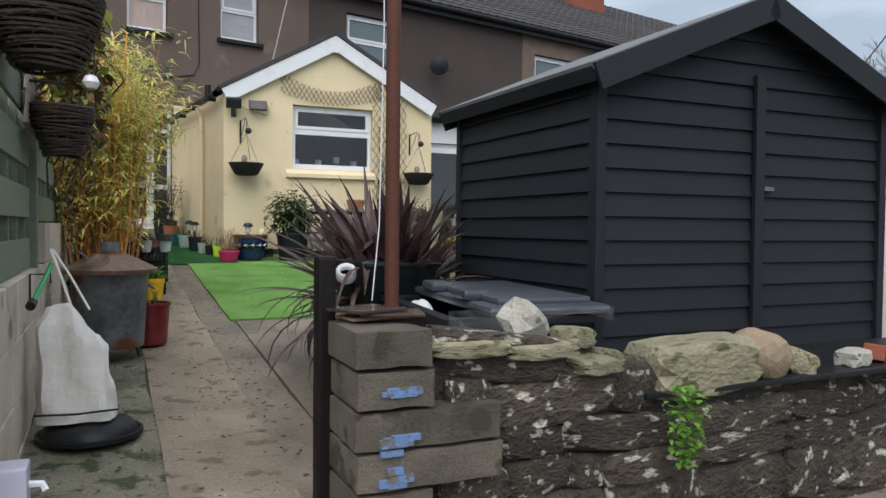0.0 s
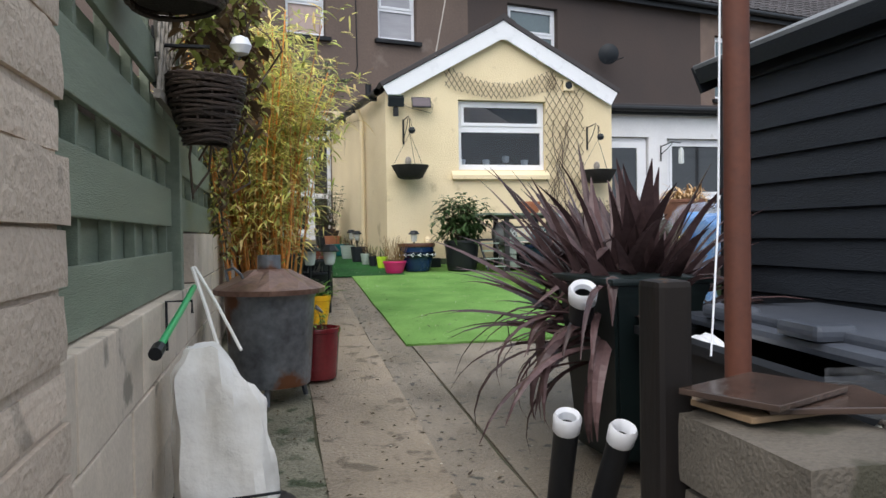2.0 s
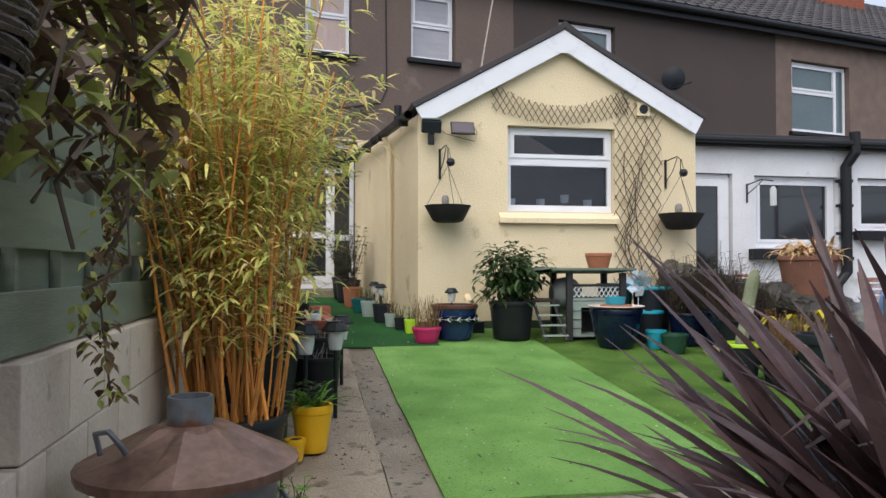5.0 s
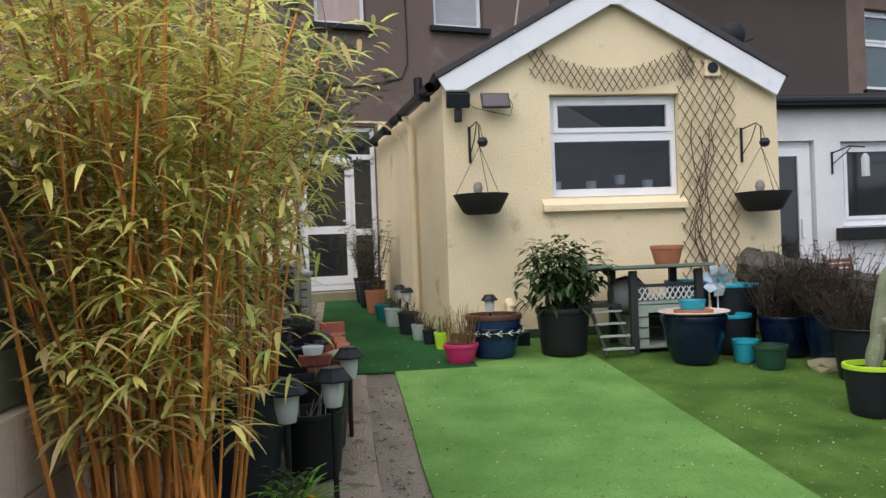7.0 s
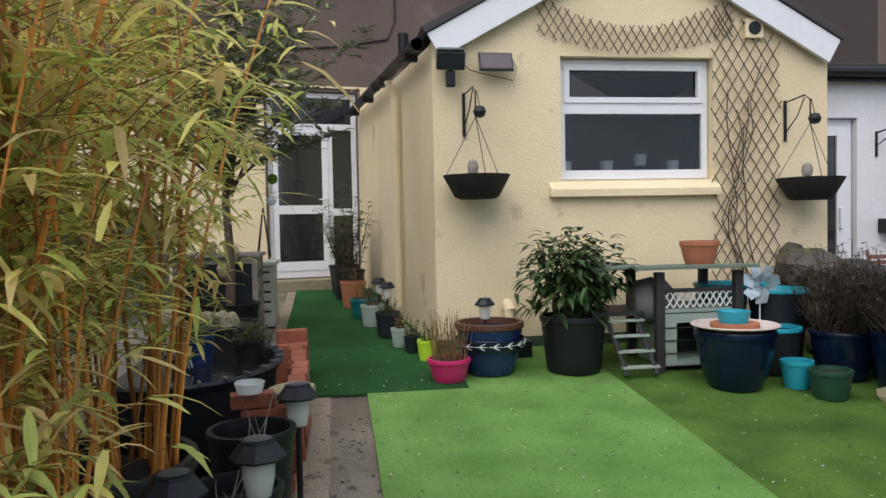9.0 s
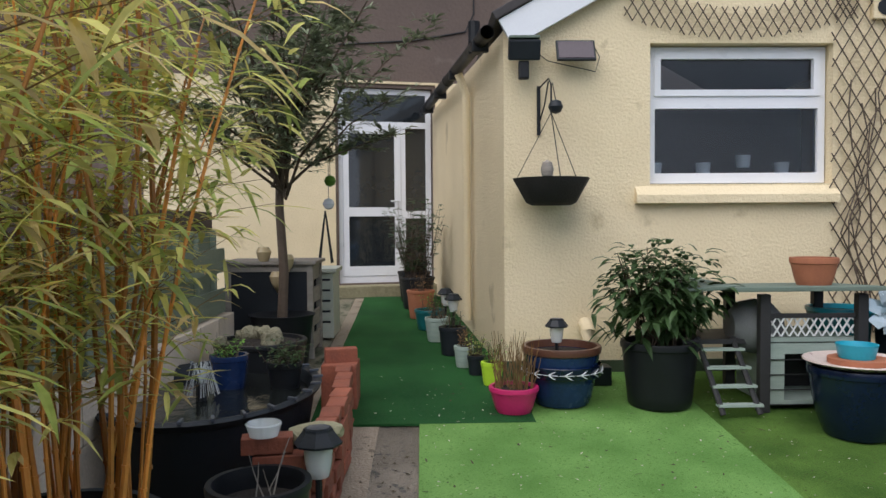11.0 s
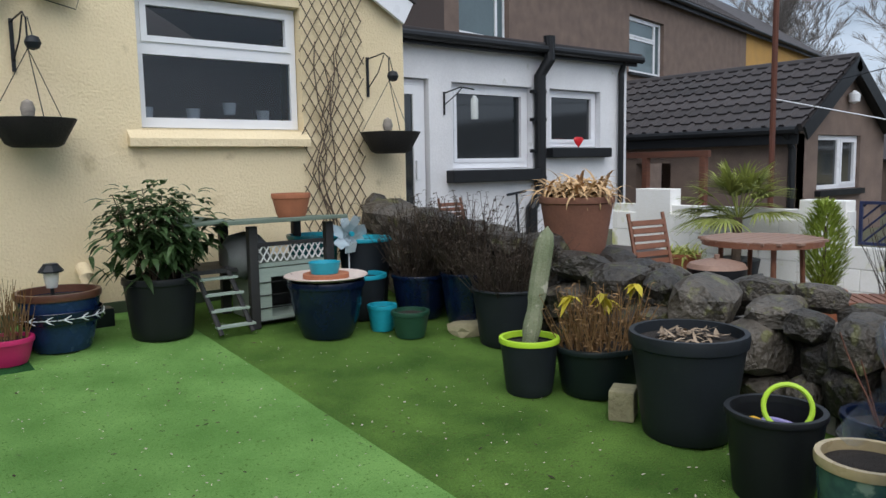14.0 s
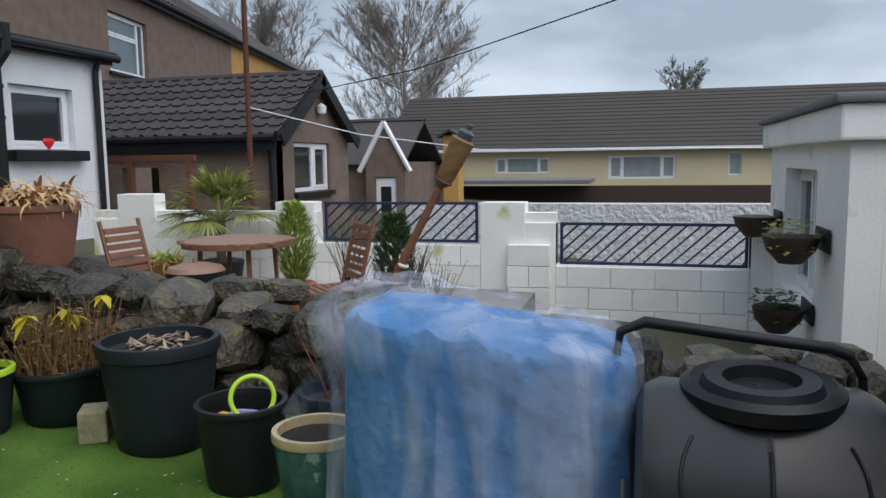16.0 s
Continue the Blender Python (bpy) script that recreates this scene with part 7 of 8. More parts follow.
def annex_basket(x, xb, zt):
    b = thing("annex_basket", "black coco-lined hanging basket on chains", "basket", pose(x, 12.60, zt), "hanging baskets on the annex")
    part("bowl", lathe([(0, -0.19), (0.15, -0.19), (0.19, -0.17), (0.285, 0.0), (0.29, 0.012), (0.27, 0.012), (0.17, -0.15), (0, -0.16)], 10), M_COCO, b, smooth=True)
    for k in range(3):
        a = 0.6 + 2.09 * k
        part("chain", tube([(0.28 * math.cos(a), 0.28 * math.sin(a), 0.0), (0, 0, 0.50)], 0.0035, 4), M_BLACK_PLASTIC, b)
    part("ornament", lathe([(0, 0.02), (0.04, 0.03), (0.05, 0.08), (0.035, 0.13), (0, 0.15)], 12, m=pose(-0.03, 0, 0)), M_GREYWOOD, b, "small grey bird ornament", smooth=True)
    br = thing("bracket", "black iron hanging-basket bracket on the annex wall", "bracket", pose(xb, ANNEX_Y - 0.012, zt + 0.36), "brackets on the annex")
    part("plate", box(-0.014, 0.014, -0.012, 0.0, 0, 0.38, 0.002), M_BLACK_PLASTIC, br)
    part("arm", tube([(0, -0.01, 0.36), ((x - xb) * 0.8, -0.2, 0.40), (x - xb, -0.26, 0.35), (x - xb, -0.26, 0.13)], 0.007, 6), M_BLACK_PLASTIC, br)
    part("brace", tube([(0, -0.01, 0.08), ((x - xb) * 0.5, -0.13, 0.22), ((x - xb) * 0.8, -0.2, 0.38)], 0.006, 6), M_BLACK_PLASTIC, br)
    bell = thing("wind_chime", "dark round ornament on the basket bracket", "ornament", pose(x + 0.03, 12.58, zt + 0.54))
    part("ball", lathe([(0, -0.055), (0.04, -0.04), (0.057, 0), (0.04, 0.04), (0, 0.055)], 14), M_CHARCOAL, bell, smooth=True)
    part("string", tube([(0, 0, 0.05), (-0.02, 0.02, 0.18)], 0.004, 4), M_BLACK_PLASTIC, bell)


annex_basket(2.055, 2.00, 2.51)
annex_basket(5.11, 5.03, 2.455)
M_TRELLIS = mat("brown_expanding_trellis", (0.10, 0.07, 0.045), (0.06, 0.042, 0.028), 0.8, 6, 40, 0.3)
t1 = thing("trellis", "brown expanding willow trellis arched over the window", "trellis", pose(2.66, ANNEX_Y - 0.03, 3.48))
lattice(1.85, 0.72, 0.085, 0.0055, pose(0, 0, 0), t1, M_TRELLIS, top=lambda x: 0.64 - 0.26 * math.sin(math.pi * min(1, x / 1.8)), bot=lambda x: 0.28 - 0.16 * math.sin(math.pi * min(1, x / 1.8)))
t2 = thing("trellis", "tall brown expanding willow trellis with a dry climber", "trellis", pose(4.29, ANNEX_Y - 0.03, 1.30))
lattice(0.70, 2.70, 0.115, 0.0055, pose(0, 0, 0), t2, M_TRELLIS, top=lambda x: 2.78 - 0.42 * x)
for k in range(5):
    pts = [Vector((0.35 + rnd(-0.05, 0.05), -0.02, 0.0))]
    for j in range(7):
        pts.append(pts[-1] + Vector((rnd(-0.13, 0.13), rnd(-0.01, 0.01), rnd(0.18, 0.36))))
    part("stem", tube(pts, 0.006, 4), M_TWIG, t2)
vent = thing("wall_vent", "cream plastic extractor vent high on the gable", "vent", pose(4.71, ANNEX_Y - 0.05, 3.85))
part("cover", box(-0.09, 0.09, 0, 0.05, -0.09, 0.09, 0.01), M_YELLOW, vent)
part("grille", lathe([(0, 0), (0.06, 0), (0.06, 0.008), (0, 0.012)], 20, m=pose(0, 0, 0, 90)), M_CHARCOAL, vent)
fl_ = thing("flood_lamp", "black security flood lamp with a sensor", "lamp", pose(1.87, ANNEX_Y - 0.10, 3.44))
part("head", box(-0.12, 0.12, -0.08, 0.0, 0.0, 0.15, 0.012, m=pose(0, 0, 0, 18)), M_CHARCOAL, fl_)
part("hood", box(-0.115, 0.115, -0.10, -0.02, 0.14, 0.16, 0.004), M_FELT_GREEN, fl_)
part("arm", box(-0.03, 0.03, 0.0, 0.10, 0.02, 0.08), M_CHARCOAL, fl_)
part("sensor", box(-0.04, 0.04, -0.06, 0.0, -0.16, -0.02, 0.015), M_BLACK_PLASTIC, fl_)
sp_ = thing("solar_unit", "small dark solar panel on the annex wall", "solar panel", pose(2.27, ANNEX_Y - 0.12, 3.50, -25))
part("frame", box(-0.15, 0.15, -0.012, 0.012, -0.09, 0.09, 0.006), M_CHARCOAL, sp_)
part("cell", box(-0.135, 0.135, -0.016, -0.0125, -0.075, 0.075), mat("solar_cell", (0.05, 0.03, 0.045), None, 0.2, 5, 40, 0.0), sp_)
part("arm", tube([(0, 0.01, 0), (0, 0.12, 0.03)], 0.012, 6), M_BLACK_PLASTIC, sp_)
part("lead", tube([(0.14, 0.0, 0.05), (0.2, 0.08, 0.0), (0.16, 0.1, -0.12), (-0.2, 0.1, -0.02), (-0.36, 0.06, 0.1)], 0.004, 5), M_BLACK_PLASTIC, sp_)
for k, x in enumerate((2.99, 3.39, 3.72, 4.04)):
    c = thing("window_cup", "white cup on the window ledge inside the glass", "cup", pose(x, ANNEX_Y + 0.24, 2.568 + (0.06 if k == 2 else 0)), "cups on the window ledge")
    part("body", lathe([(0, 0), (0.05, 0), (0.06, 0.1), (0.055, 0.1), (0.045, 0.01), (0, 0.01)], 16), M_UPVC, c, smooth=True)
tagged(part("window_ledge", box(2.88, 4.33, ANNEX_Y + 0.18, ANNEX_Y + 0.40, 2.53, 2.566), M_UPVC), "white inner window ledge", "ledge", kind="structure")
# Added dark panel: blocks the bright horizon so the room reads as unlit.
tagged(part("room_shade_panel", box(1.9, 5.2, ANNEX_Y + 2.2, ANNEX_Y + 2.3, 0.7, 3.4), M_BROWN_DARK), "added dark panel standing in for the annex room's shade", "wall", kind="structure")
wire = thing("overhead_wire", "thin pale wire from the terrace to the annex roof", "cable")
part("strand", tube([(2.50, 12.75, 4.22), (3.15, 14.8, 5.75), (3.75, 16.6, 7.15)], 0.012, 5), M_GREYWOOD, wire)
dish = thing("satellite_dish", "grey satellite dish on the terrace wall", "dish", TERR @ pose(7.45, -0.35, 5.75))
part("reflector", lathe([(0, 0.06), (0.12, 0.045), (0.24, 0.0), (0.245, 0.005), (0.12, 0.055), (0, 0.07)], 22, m=pose(0, 0, 0, 100, 0, -30)), M_CHARCOAL, dish, smooth=True)
part("arm", tube([(0, 0.05, 0), (0.05, 0.34, 0.0)], 0.02, 6), M_CHARCOAL, dish)
part("feed", tube([(0, 0, -0.2), (0.24, -0.28, -0.12)], 0.012, 6), M_CHARCOAL, dish)
wcab = thing("wall_cable", "black cable looping down the terrace wall", "cable", TERR)
part("strand", tube([(1.2, -0.01, 6.9), (1.22, -0.015, 5.0), (1.1, -0.015, 4.75), (0.4, -0.015, 4.6), (-0.6, -0.015, 4.5)], 0.012, 5), M_BLACK_PLASTIC, wcab)
pipe = thing("drain_bend", "cream plastic drain bend at the foot of the annex", "pipe", pose(2.36, 12.70, G(12.7)))
part("bend", tube([(0, 0.15, 0.42), (0, 0.04, 0.36), (0, 0.0, 0.22), (0.02, 0, 0.0)], 0.055, 12), M_YELLOW, pipe, smooth=True)
btub = thing("wall_tray", "dark green tray at the foot of the annex", "box", pose(2.36, 12.55, G(12.5) + 0.014))
part("body", box(-0.1, 0.12, -0.08, 0.08, 0, 0.14, 0.01), M_DARK_GREEN_PLASTIC, btub)

# ---- left of the path: pots, pond, bricks ----
random.seed(121)
p = pot("red_pot", "dark red glazed square-shouldered pot with small plants", 0.30, 6.55, 0.16, 0.34, M_REDPOT, foot=0.82, group="pots beside the path")
stalks(p, "sprig_tuft", 22, 0.1, 0.28, 0.22, 0.5, M_TWIG, 0.003, 5, M_GREEN, 0.04)
p = pot("yellow_pot", "bright yellow glazed pot with strappy green leaves", 0.40, 8.32, 0.125, 0.28, M_YELLOWPL, foot=0.72, lip=0.03, group="pots beside the path")
bm = bmesh.new()
for k in range(34):
    strap(bm, (rnd(-0.05, 0.05), rnd(-0.05, 0.05), 0.24), rnd(0, 6.28), rnd(0.5, 1.3), rnd(0.16, 0.34), rnd(0.012, 0.022), rnd(0.8, 2.0), 6)
tagged(part("leaves", bm, M_GREEN, p, "strappy green leaves"), kind="stuff")
bm = bmesh.new()
for k in range(70):
    leaf(bm, Vector((rnd(-0.1, 0.06), rnd(-0.1, 0.1), rnd(0.27, 0.42))), rdir(0.4), Vector((0, 0, 1)), rnd(0.05, 0.08), 0.022, 0.2, 2)
tagged(part("rosette_tuft", bm, M_SHRUB, p, "small dark green leaves"), kind="stuff")
p = pot("small_yellow_pot", "tiny yellow pot on the path edge", 0.30, 8.14, 0.062, 0.13, M_YELLOWPL, foot=0.75, group="pots beside the path")
p = pot("bamboo_tub", "tall charcoal tub at the foot of the younger bamboo", -0.02, 9.2, 0.36, 0.58, M_CHARCOAL, foot=0.78, lip=0.03, group="pots beside the path")
p = pot("bamboo_tub", "large charcoal tub under the golden bamboo canes", -0.06, 8.0, 0.32, 0.32, M_CHARCOAL, foot=0.8, lip=0.03, group="pots beside the path")
p = pot("black_pot", "black plastic pot with a few bare twigs", 0.44, 9.42, 0.19, 0.36, M_BLACK_PLASTIC, foot=0.8, group="pots beside the path", soil=0.75)
stalks(p, "twig_tuft", 9, 0.1, 0.24, 0.26, 0.4, M_GREYWOOD, 0.005)
p = pot("black_pot", "tall black plastic pot beside the bricks", 0.46, 9.86, 0.20, 0.44, M_BLACK_PLASTIC, foot=0.8, group="pots beside the path", soil=0.8)
stalks(p, "twig_tuft", 5, 0.1, 0.34, 0.26, 0.4, M_GREYWOOD, 0.004)
solar_lantern(pose(0.57, 9.06, G(9.06) + 0.002), "black solar lantern with clear ribbed glass on a stake", 0.62, 1.25)
solar_lantern(pose(0.36, 8.70, G(8.7) + 0.002), "black solar lantern leaning over the bamboo tub", 0.66, 1.25)
solar_lantern(pose(0.66, 10.06, G(10.06) + 0.002), "black solar lantern by the brick wall", 0.52, 1.25)
bw = thing("brick_wall", "small loose red brick wall round the pond", "wall", pose(0, 0, 0))
brick_me = link_mesh("brick", box(-0.105, 0.105, -0.05, 0.05, 0.002, 0.070, 0.006), M_RED_BRICK)
for k in range(6):
    z = 0.80 + 0.075 * k
    for j in range(8):
        share("brick", brick_me, bw, pose(0.625 - 0.004 * (j - 3) ** 2 + rnd(-0.01, 0.01), 10.24 + 0.225 * j + (0.11 if k % 2 else 0) + rnd(-0.01, 0.01), z, 0, 0, 90 + rnd(-4, 4)))
    share("brick", brick_me, bw, pose(0.50 + rnd(-0.02, 0.02), 10.12, z, 0, 0, rnd(-5, 5)))
share("brick", brick_me, bw, pose(0.44, 10.12, 1.25, 0, 0, 10))
cap_ = tagged(part("cap_stone", rock(0.11, 8, 0.3, (1.3, 0.8, 0.42)), M_STONE_PALE), "buff stone slab on the end of the brick wall", "stone")
cap_.matrix_basis = pose(0.62, 10.26, 1.29, 0, 0, 25)
tj = thing("glass_jar", "empty clear glass jar on the bricks", "jar", pose(0.43, 10.10, 1.325))
part("body", lathe([(0, 0), (0.06, 0), (0.075, 0.05), (0.07, 0.055), (0.055, 0.008), (0, 0.008)], 18), M_CLEAR, tj, smooth=True)
pond = thing("pond", "round black plastic pond tub with a small fountain", "pond", pose(-0.04, 11.05, G(11.05)) @ Matrix.Diagonal((0.93, 1.3, 1, 1)))
part("tub", lathe([(0, 0), (0.5, 0), (0.57, 0.42), (0.60, 0.44), (0.615, 0.465), (0.60, 0.48), (0.56, 0.47), (0.52, 0.36), (0, 0.34)], 40), M_CHARCOAL, pond, smooth=True)
for k in range(26):
    a = 2 * math.pi * k / 26
    part("rim_clip", box(-0.008, 0.008, -0.03, 0.03, 0.475, 0.49, 0.003, m=pose(0, 0, 0, 0, 0, math.degrees(a)) @ pose(0.59, 0, 0, 0, 0, 90)), M_GREY_LID, pond)
M_WATER = mat("dark_pond_water", (0.012, 0.014, 0.013), None, 0.06, 3, 12, 0.25, 0.02, rough_var=0.02)
part("water", lathe([(0.555, 0.41), (0, 0.412)], 36), M_WATER, pond, "dark pond water")
part("fountain_head", tube([(-0.05, -0.05, 0.40), (-0.05, -0.05, 0.50)], 0.03, 8), M_BLACK_PLASTIC, pond)
for k in range(26):
    a, d_ = rnd(0, 6.28), rnd(0.02, 0.1)
    h_ = rnd(0.05, 0.13)
    part("water_jet", tube([(-0.05, -0.05, 0.5), (-0.05 + d_ * 0.5 * math.cos(a), -0.05 + d_ * 0.5 * math.sin(a), 0.5 + h_), (-0.05 + d_ * math.cos(a), -0.05 + d_ * math.sin(a), 0.44)], 0.0022, 4), M_CLEAR, pond)
p = pot("pond_pot", "black tub of ornaments behind the pond", 0.02, 11.95, 0.30, 0.50, M_BLACK_PLASTIC, foot=0.85, group="pots beside the path", soil=0.95)
for k in range(9):
    o_ = share("pebble", pale[k % 3], None, pose(0.02 + rnd(-0.22, 0.22), 11.95 + rnd(-0.22, 0.2), G(11.95) + 0.52, rnd(0, 90), rnd(0, 90), rnd(0, 90)))
    o_.scale = (rnd(0.04, 0.08),) * 3
    tagged(o_, "pale pebble ornament in the tub", "stone", "pebbles in the tub")
p = pot("blue_bowl", "small blue pot in the pond", -0.02, 11.30, 0.11, 0.2, M_BLUE_GLAZE, group="pots beside the path", z=G(11.3) + 0.38)
stalks(p, "sprig_tuft", 25, 0.08, 0.16, 0.16, 0.6, M_TWIG, 0.003, 5, M_GREEN, 0.035)
p = pot("pond_plant", "leafy green plant at the pond edge", 0.30, 11.28, 0.10, 0.16, M_BLACK_PLASTIC, group="pots beside the path", z=G(11.3) + 0.38)
stalks(p, "sprig_tuft", 40, 0.09, 0.12, 0.18, 0.6, M_TWIG, 0.003, 6, M_SHRUB, 0.04)
tagged(part("end_brick", box(-0.11, 0.11, -0.05, 0.05, 0, 0.10, 0.006, m=pose(0.52, 12.16, G(12.16) + 0.3, 0, 0, 12)), M_RED_BRICK), "dark red brick standing at the wall end", "brick").location.z = 0.0
tagged(part("brick_plinth", box(0.40, 0.64, 12.02, 12.30, G(12.1) - 0.02, G(12.1) + 0.31, 0.01), M_RED_BRICK), "red brick plinth at the wall end", "brick")

# cupboard, chair and ornaments by the back door
M_SAGE_PALE = mat("pale_sage_paint", (0.52, 0.55, 0.47), (0.42, 0.45, 0.39), 0.7, 4, 40, 0.15)
cb = thing("cupboard", "pale sage louvred garden cupboard by the back door", "cupboard", pose(0.08, 14.35, G(14.35)))
part("body", box(-0.18, 0.16, -0.25, 0.25, 0.0, 0.62, 0.01), M_SAGE_PALE, cb)
for k in range(5):
    part("louvre", box(-0.15, 0.13, -0.258, -0.252, 0.08 + 0.1 * k, 0.14 + 0.1 * k, 0.002), M_SAGE_PALE, cb)
    part("slot", box(-0.15, 0.13, -0.254, -0.2505, 0.145 + 0.1 * k, 0.165 + 0.1 * k), M_CHARCOAL, cb)
part("top", box(-0.21, 0.19, -0.28, 0.28, 0.62, 0.66, 0.006), M_SAGE_PALE, cb)
gr = thing("planter_stand", "weathered grey timber cold frame with dark mesh panels", "stand", pose(-0.16, 13.62, G(13.6)))
for x in (-0.42, 0.27):
    for y in (-0.28, 0.24):
        part("post", box(x, x + 0.05, y, y + 0.05, 0, 0.80, 0.004), M_GREYWOOD, gr)
for y in (-0.275, 0.245):
    for z0 in (0.06, 0.74):
        part("rail", box(-0.37, 0.27, y, y + 0.035, z0, z0 + 0.06, 0.004), M_GREYWOOD, gr)
    part("panel", box(-0.37, 0.27, y + 0.012, y + 0.02, 0.12, 0.74), M_CHARCOAL, gr, "dark mesh panel")
for z0 in (0.06, 0.26, 0.46, 0.66):
    part("end_slat", box(0.285, 0.305, -0.23, 0.24, z0, z0 + 0.13, 0.004), M_GREYWOOD, gr)
part("top", box(-0.46, 0.35, -0.31, 0.31, 0.80, 0.83, 0.006), M_GREYWOOD, gr)
ob_ = thing("obelisk", "small black wire obelisk by the door", "ornament", pose(0.12, 14.5, G(14.5) + 0.68))
for k in range(4):
    a = math.pi / 4 + math.pi / 2 * k
    part("leg", tube([(0.09 * math.cos(a), 0.09 * math.sin(a), 0), (0, 0, 0.52)], 0.008, 5), M_BLACK_PLASTIC, ob_)
for x, y, z, mm, lab in ((0.44, 13.2, 2.80, M_GREEN, "green glass bauble on a string"), (0.32, 13.3, 2.55, M_GREEN, "small green glass bauble on a string"), (0.30, 13.35, 2.36, M_UPVC, "white hanging ornament on a string")):
    h_ = thing("bauble", lab, "ornament", pose(x, y, z))
    part("ball", lathe([(0, -0.05), (0.035, -0.035), (0.05, 0), (0.035, 0.035), (0, 0.05)], 14), mm, h_, smooth=True)
    part("string", tube([(0, 0, 0.05), (0, 0, 0.35)], 0.003, 4), M_BLACK_PLASTIC, h_)
for x, y, z in ((-0.25, 13.35, 1.92), (-0.05, 13.3, 1.86), (-0.12, 13.25, 1.72)):
    h_ = thing("heart_ornament", "cream ceramic heart hanging in the olive tree", "ornament", pose(x, y, z))
    part("heart", lathe([(0, -0.10), (0.05, -0.02), (0.065, 0.04), (0.045, 0.08), (0, 0.07)], 14), M_CREAMRIM, h_, smooth=True)

# olive tree
random.seed(131)
ol = thing("olive_tree", "potted olive tree with fine grey-green leaves", "tree", pose(-0.06, 13.12, G(13.1)))
part("pot", lathe([(0, 0), (0.2, 0), (0.25, 0.42), (0.27, 0.45), (0.23, 0.45), (0, 0.40)], 24), M_BLACK_PLASTIC, ol, smooth=True)
bm, bl = bmesh.new(), bmesh.new()
tube([(0, 0, 0.4), (0.02, 0, 0.8), (-0.01, 0.01, 1.3), (0.0, 0, 1.75)], 0.045, 8, bm, 0.7)
for k in range(30):
    a = rnd(0, 6.28)
    d = Vector((math.cos(a), math.sin(a), rnd(0.45, 3.4))).normalized()
    p0 = Vector((0, 0, rnd(1.35, 1.78)))
    L = rnd(1.1, 2.3) * (0.45 + 0.55 * d.z)
    pts = [p0 + d * L * t + Vector((rnd(-0.06, 0.06), rnd(-0.06, 0.06), -0.16 * t * t)) for t in (0, 0.35, 0.7, 1)]
    tube(pts, 0.014, 5, bm, 0.25, cap=False)
    for j in range(54):
        t = rnd(0.22, 1.05)
        i0 = min(2, int(t * 3))
        c = pts[i0].lerp(pts[i0 + 1], min(1.05, t * 3 - i0))
        tw = rdir(0.25) * rnd(0.05, 0.26)
        tube([c, c + tw], 0.0022, 3, bm, 0.5, cap=False)
        for i in range(9):
            leaf(bl, c + tw * rnd(0.2, 1.0), tw.normalized() + rdir(0.1, 0.8) * 0.8, Vector((0, 0, 1)), rnd(0.06, 0.11), rnd(0.017, 0.028), 0.2, 2)
part("trunk", bm, M_TWIG, ol)
tagged(part("crown", bl, M_OLIVE, ol, "fine grey-green leaves"), kind="stuff")

# pots along the passage wall
random.seed(141)
for x, y, r_, h_, mm, lf, lab in ((1.42, 13.05, 0.085, 0.17, M_SAGE, M_DRY, "dull green pot with dry flower heads"), (1.60, 12.55, 0.085, 0.17, M_LIMEPL, M_GREEN, "small lime green pot with fresh leaves"), (1.34, 13.45, 0.12, 0.24, M_CHARCOAL, M_SHRUB, "grey pot with small dark leaves"),
                               (1.22, 13.95, 0.12, 0.22, M_SAGE, M_DRY, "dull green pot against the passage wall"), (1.16, 14.45, 0.16, 0.2, M_TEAL, M_GREEN, "teal bowl against the passage wall"),
                               (1.06, 15.0, 0.15, 0.3, M_TERRACOTTA, M_DRY, "orange terracotta pot in the passage"), (1.02, 15.55, 0.2, 0.36, M_BLACK_PLASTIC, M_SHRUB, "black pot with a dark shrub by the door"), (0.98, 16.0, 0.2, 0.36, M_BLACK_PLASTIC, M_SHRUB, "black pot with tall dark foliage by the door"), (1.50, 12.82, 0.07, 0.15, M_CHARCOAL, M_LIME, "small grey pot of seedlings")):
    p = pot("passage_pot", lab, x, y, r_, h_, mm, group="pots along the passage", z=G(y) + 0.018)
    big = r_ > 0.17
    stalks(p, "stem_tuft", 40 if big else 16, r_ * 0.7, h_ * 0.85, 0.95 if big else 0.2, 0.35, M_TWIG, 0.004, 16 if big else 6, lf, 0.07 if big else 0.035)
for x, y in ((1.30, 14.05), (1.36, 13.75)):
    solar_lantern(pose(x, y, G(y) + 0.018), "black solar stake light in the passage", 0.42, 1.0)

# ---- patio things ----
random.seed(151)
M_TEAK = mat("oiled_brown_hardwood", (0.24, 0.10, 0.055), (0.15, 0.06, 0.035), 0.55, 5, 40, 0.25, 0.003, stretch=(1, 1, 5))
M_GREY_TEAK = mat("weathered_hardwood", (0.30, 0.19, 0.14), (0.20, 0.12, 0.09), 0.6, 5, 40, 0.25)
tb = thing("patio_table", "round slatted brown hardwood patio table", "table", pose(6.7, 9.70, PATIO_Z) @ Matrix.Diagonal((0.86, 0.86, 1, 1)))
for k in range(9):
    y0 = -0.5 + k * 0.112
    half = math.sqrt(max(0.02, 0.52 ** 2 - (y0 + 0.05) ** 2))
    part("slat", box(-half, half, y0, y0 + 0.104, 0.72, 0.742, 0.004), M_GREY_TEAK, tb)
part("rim", lathe([(0.50, 0.69), (0.53, 0.69), (0.53, 0.735), (0.50, 0.735)], 36), M_TEAK, tb)
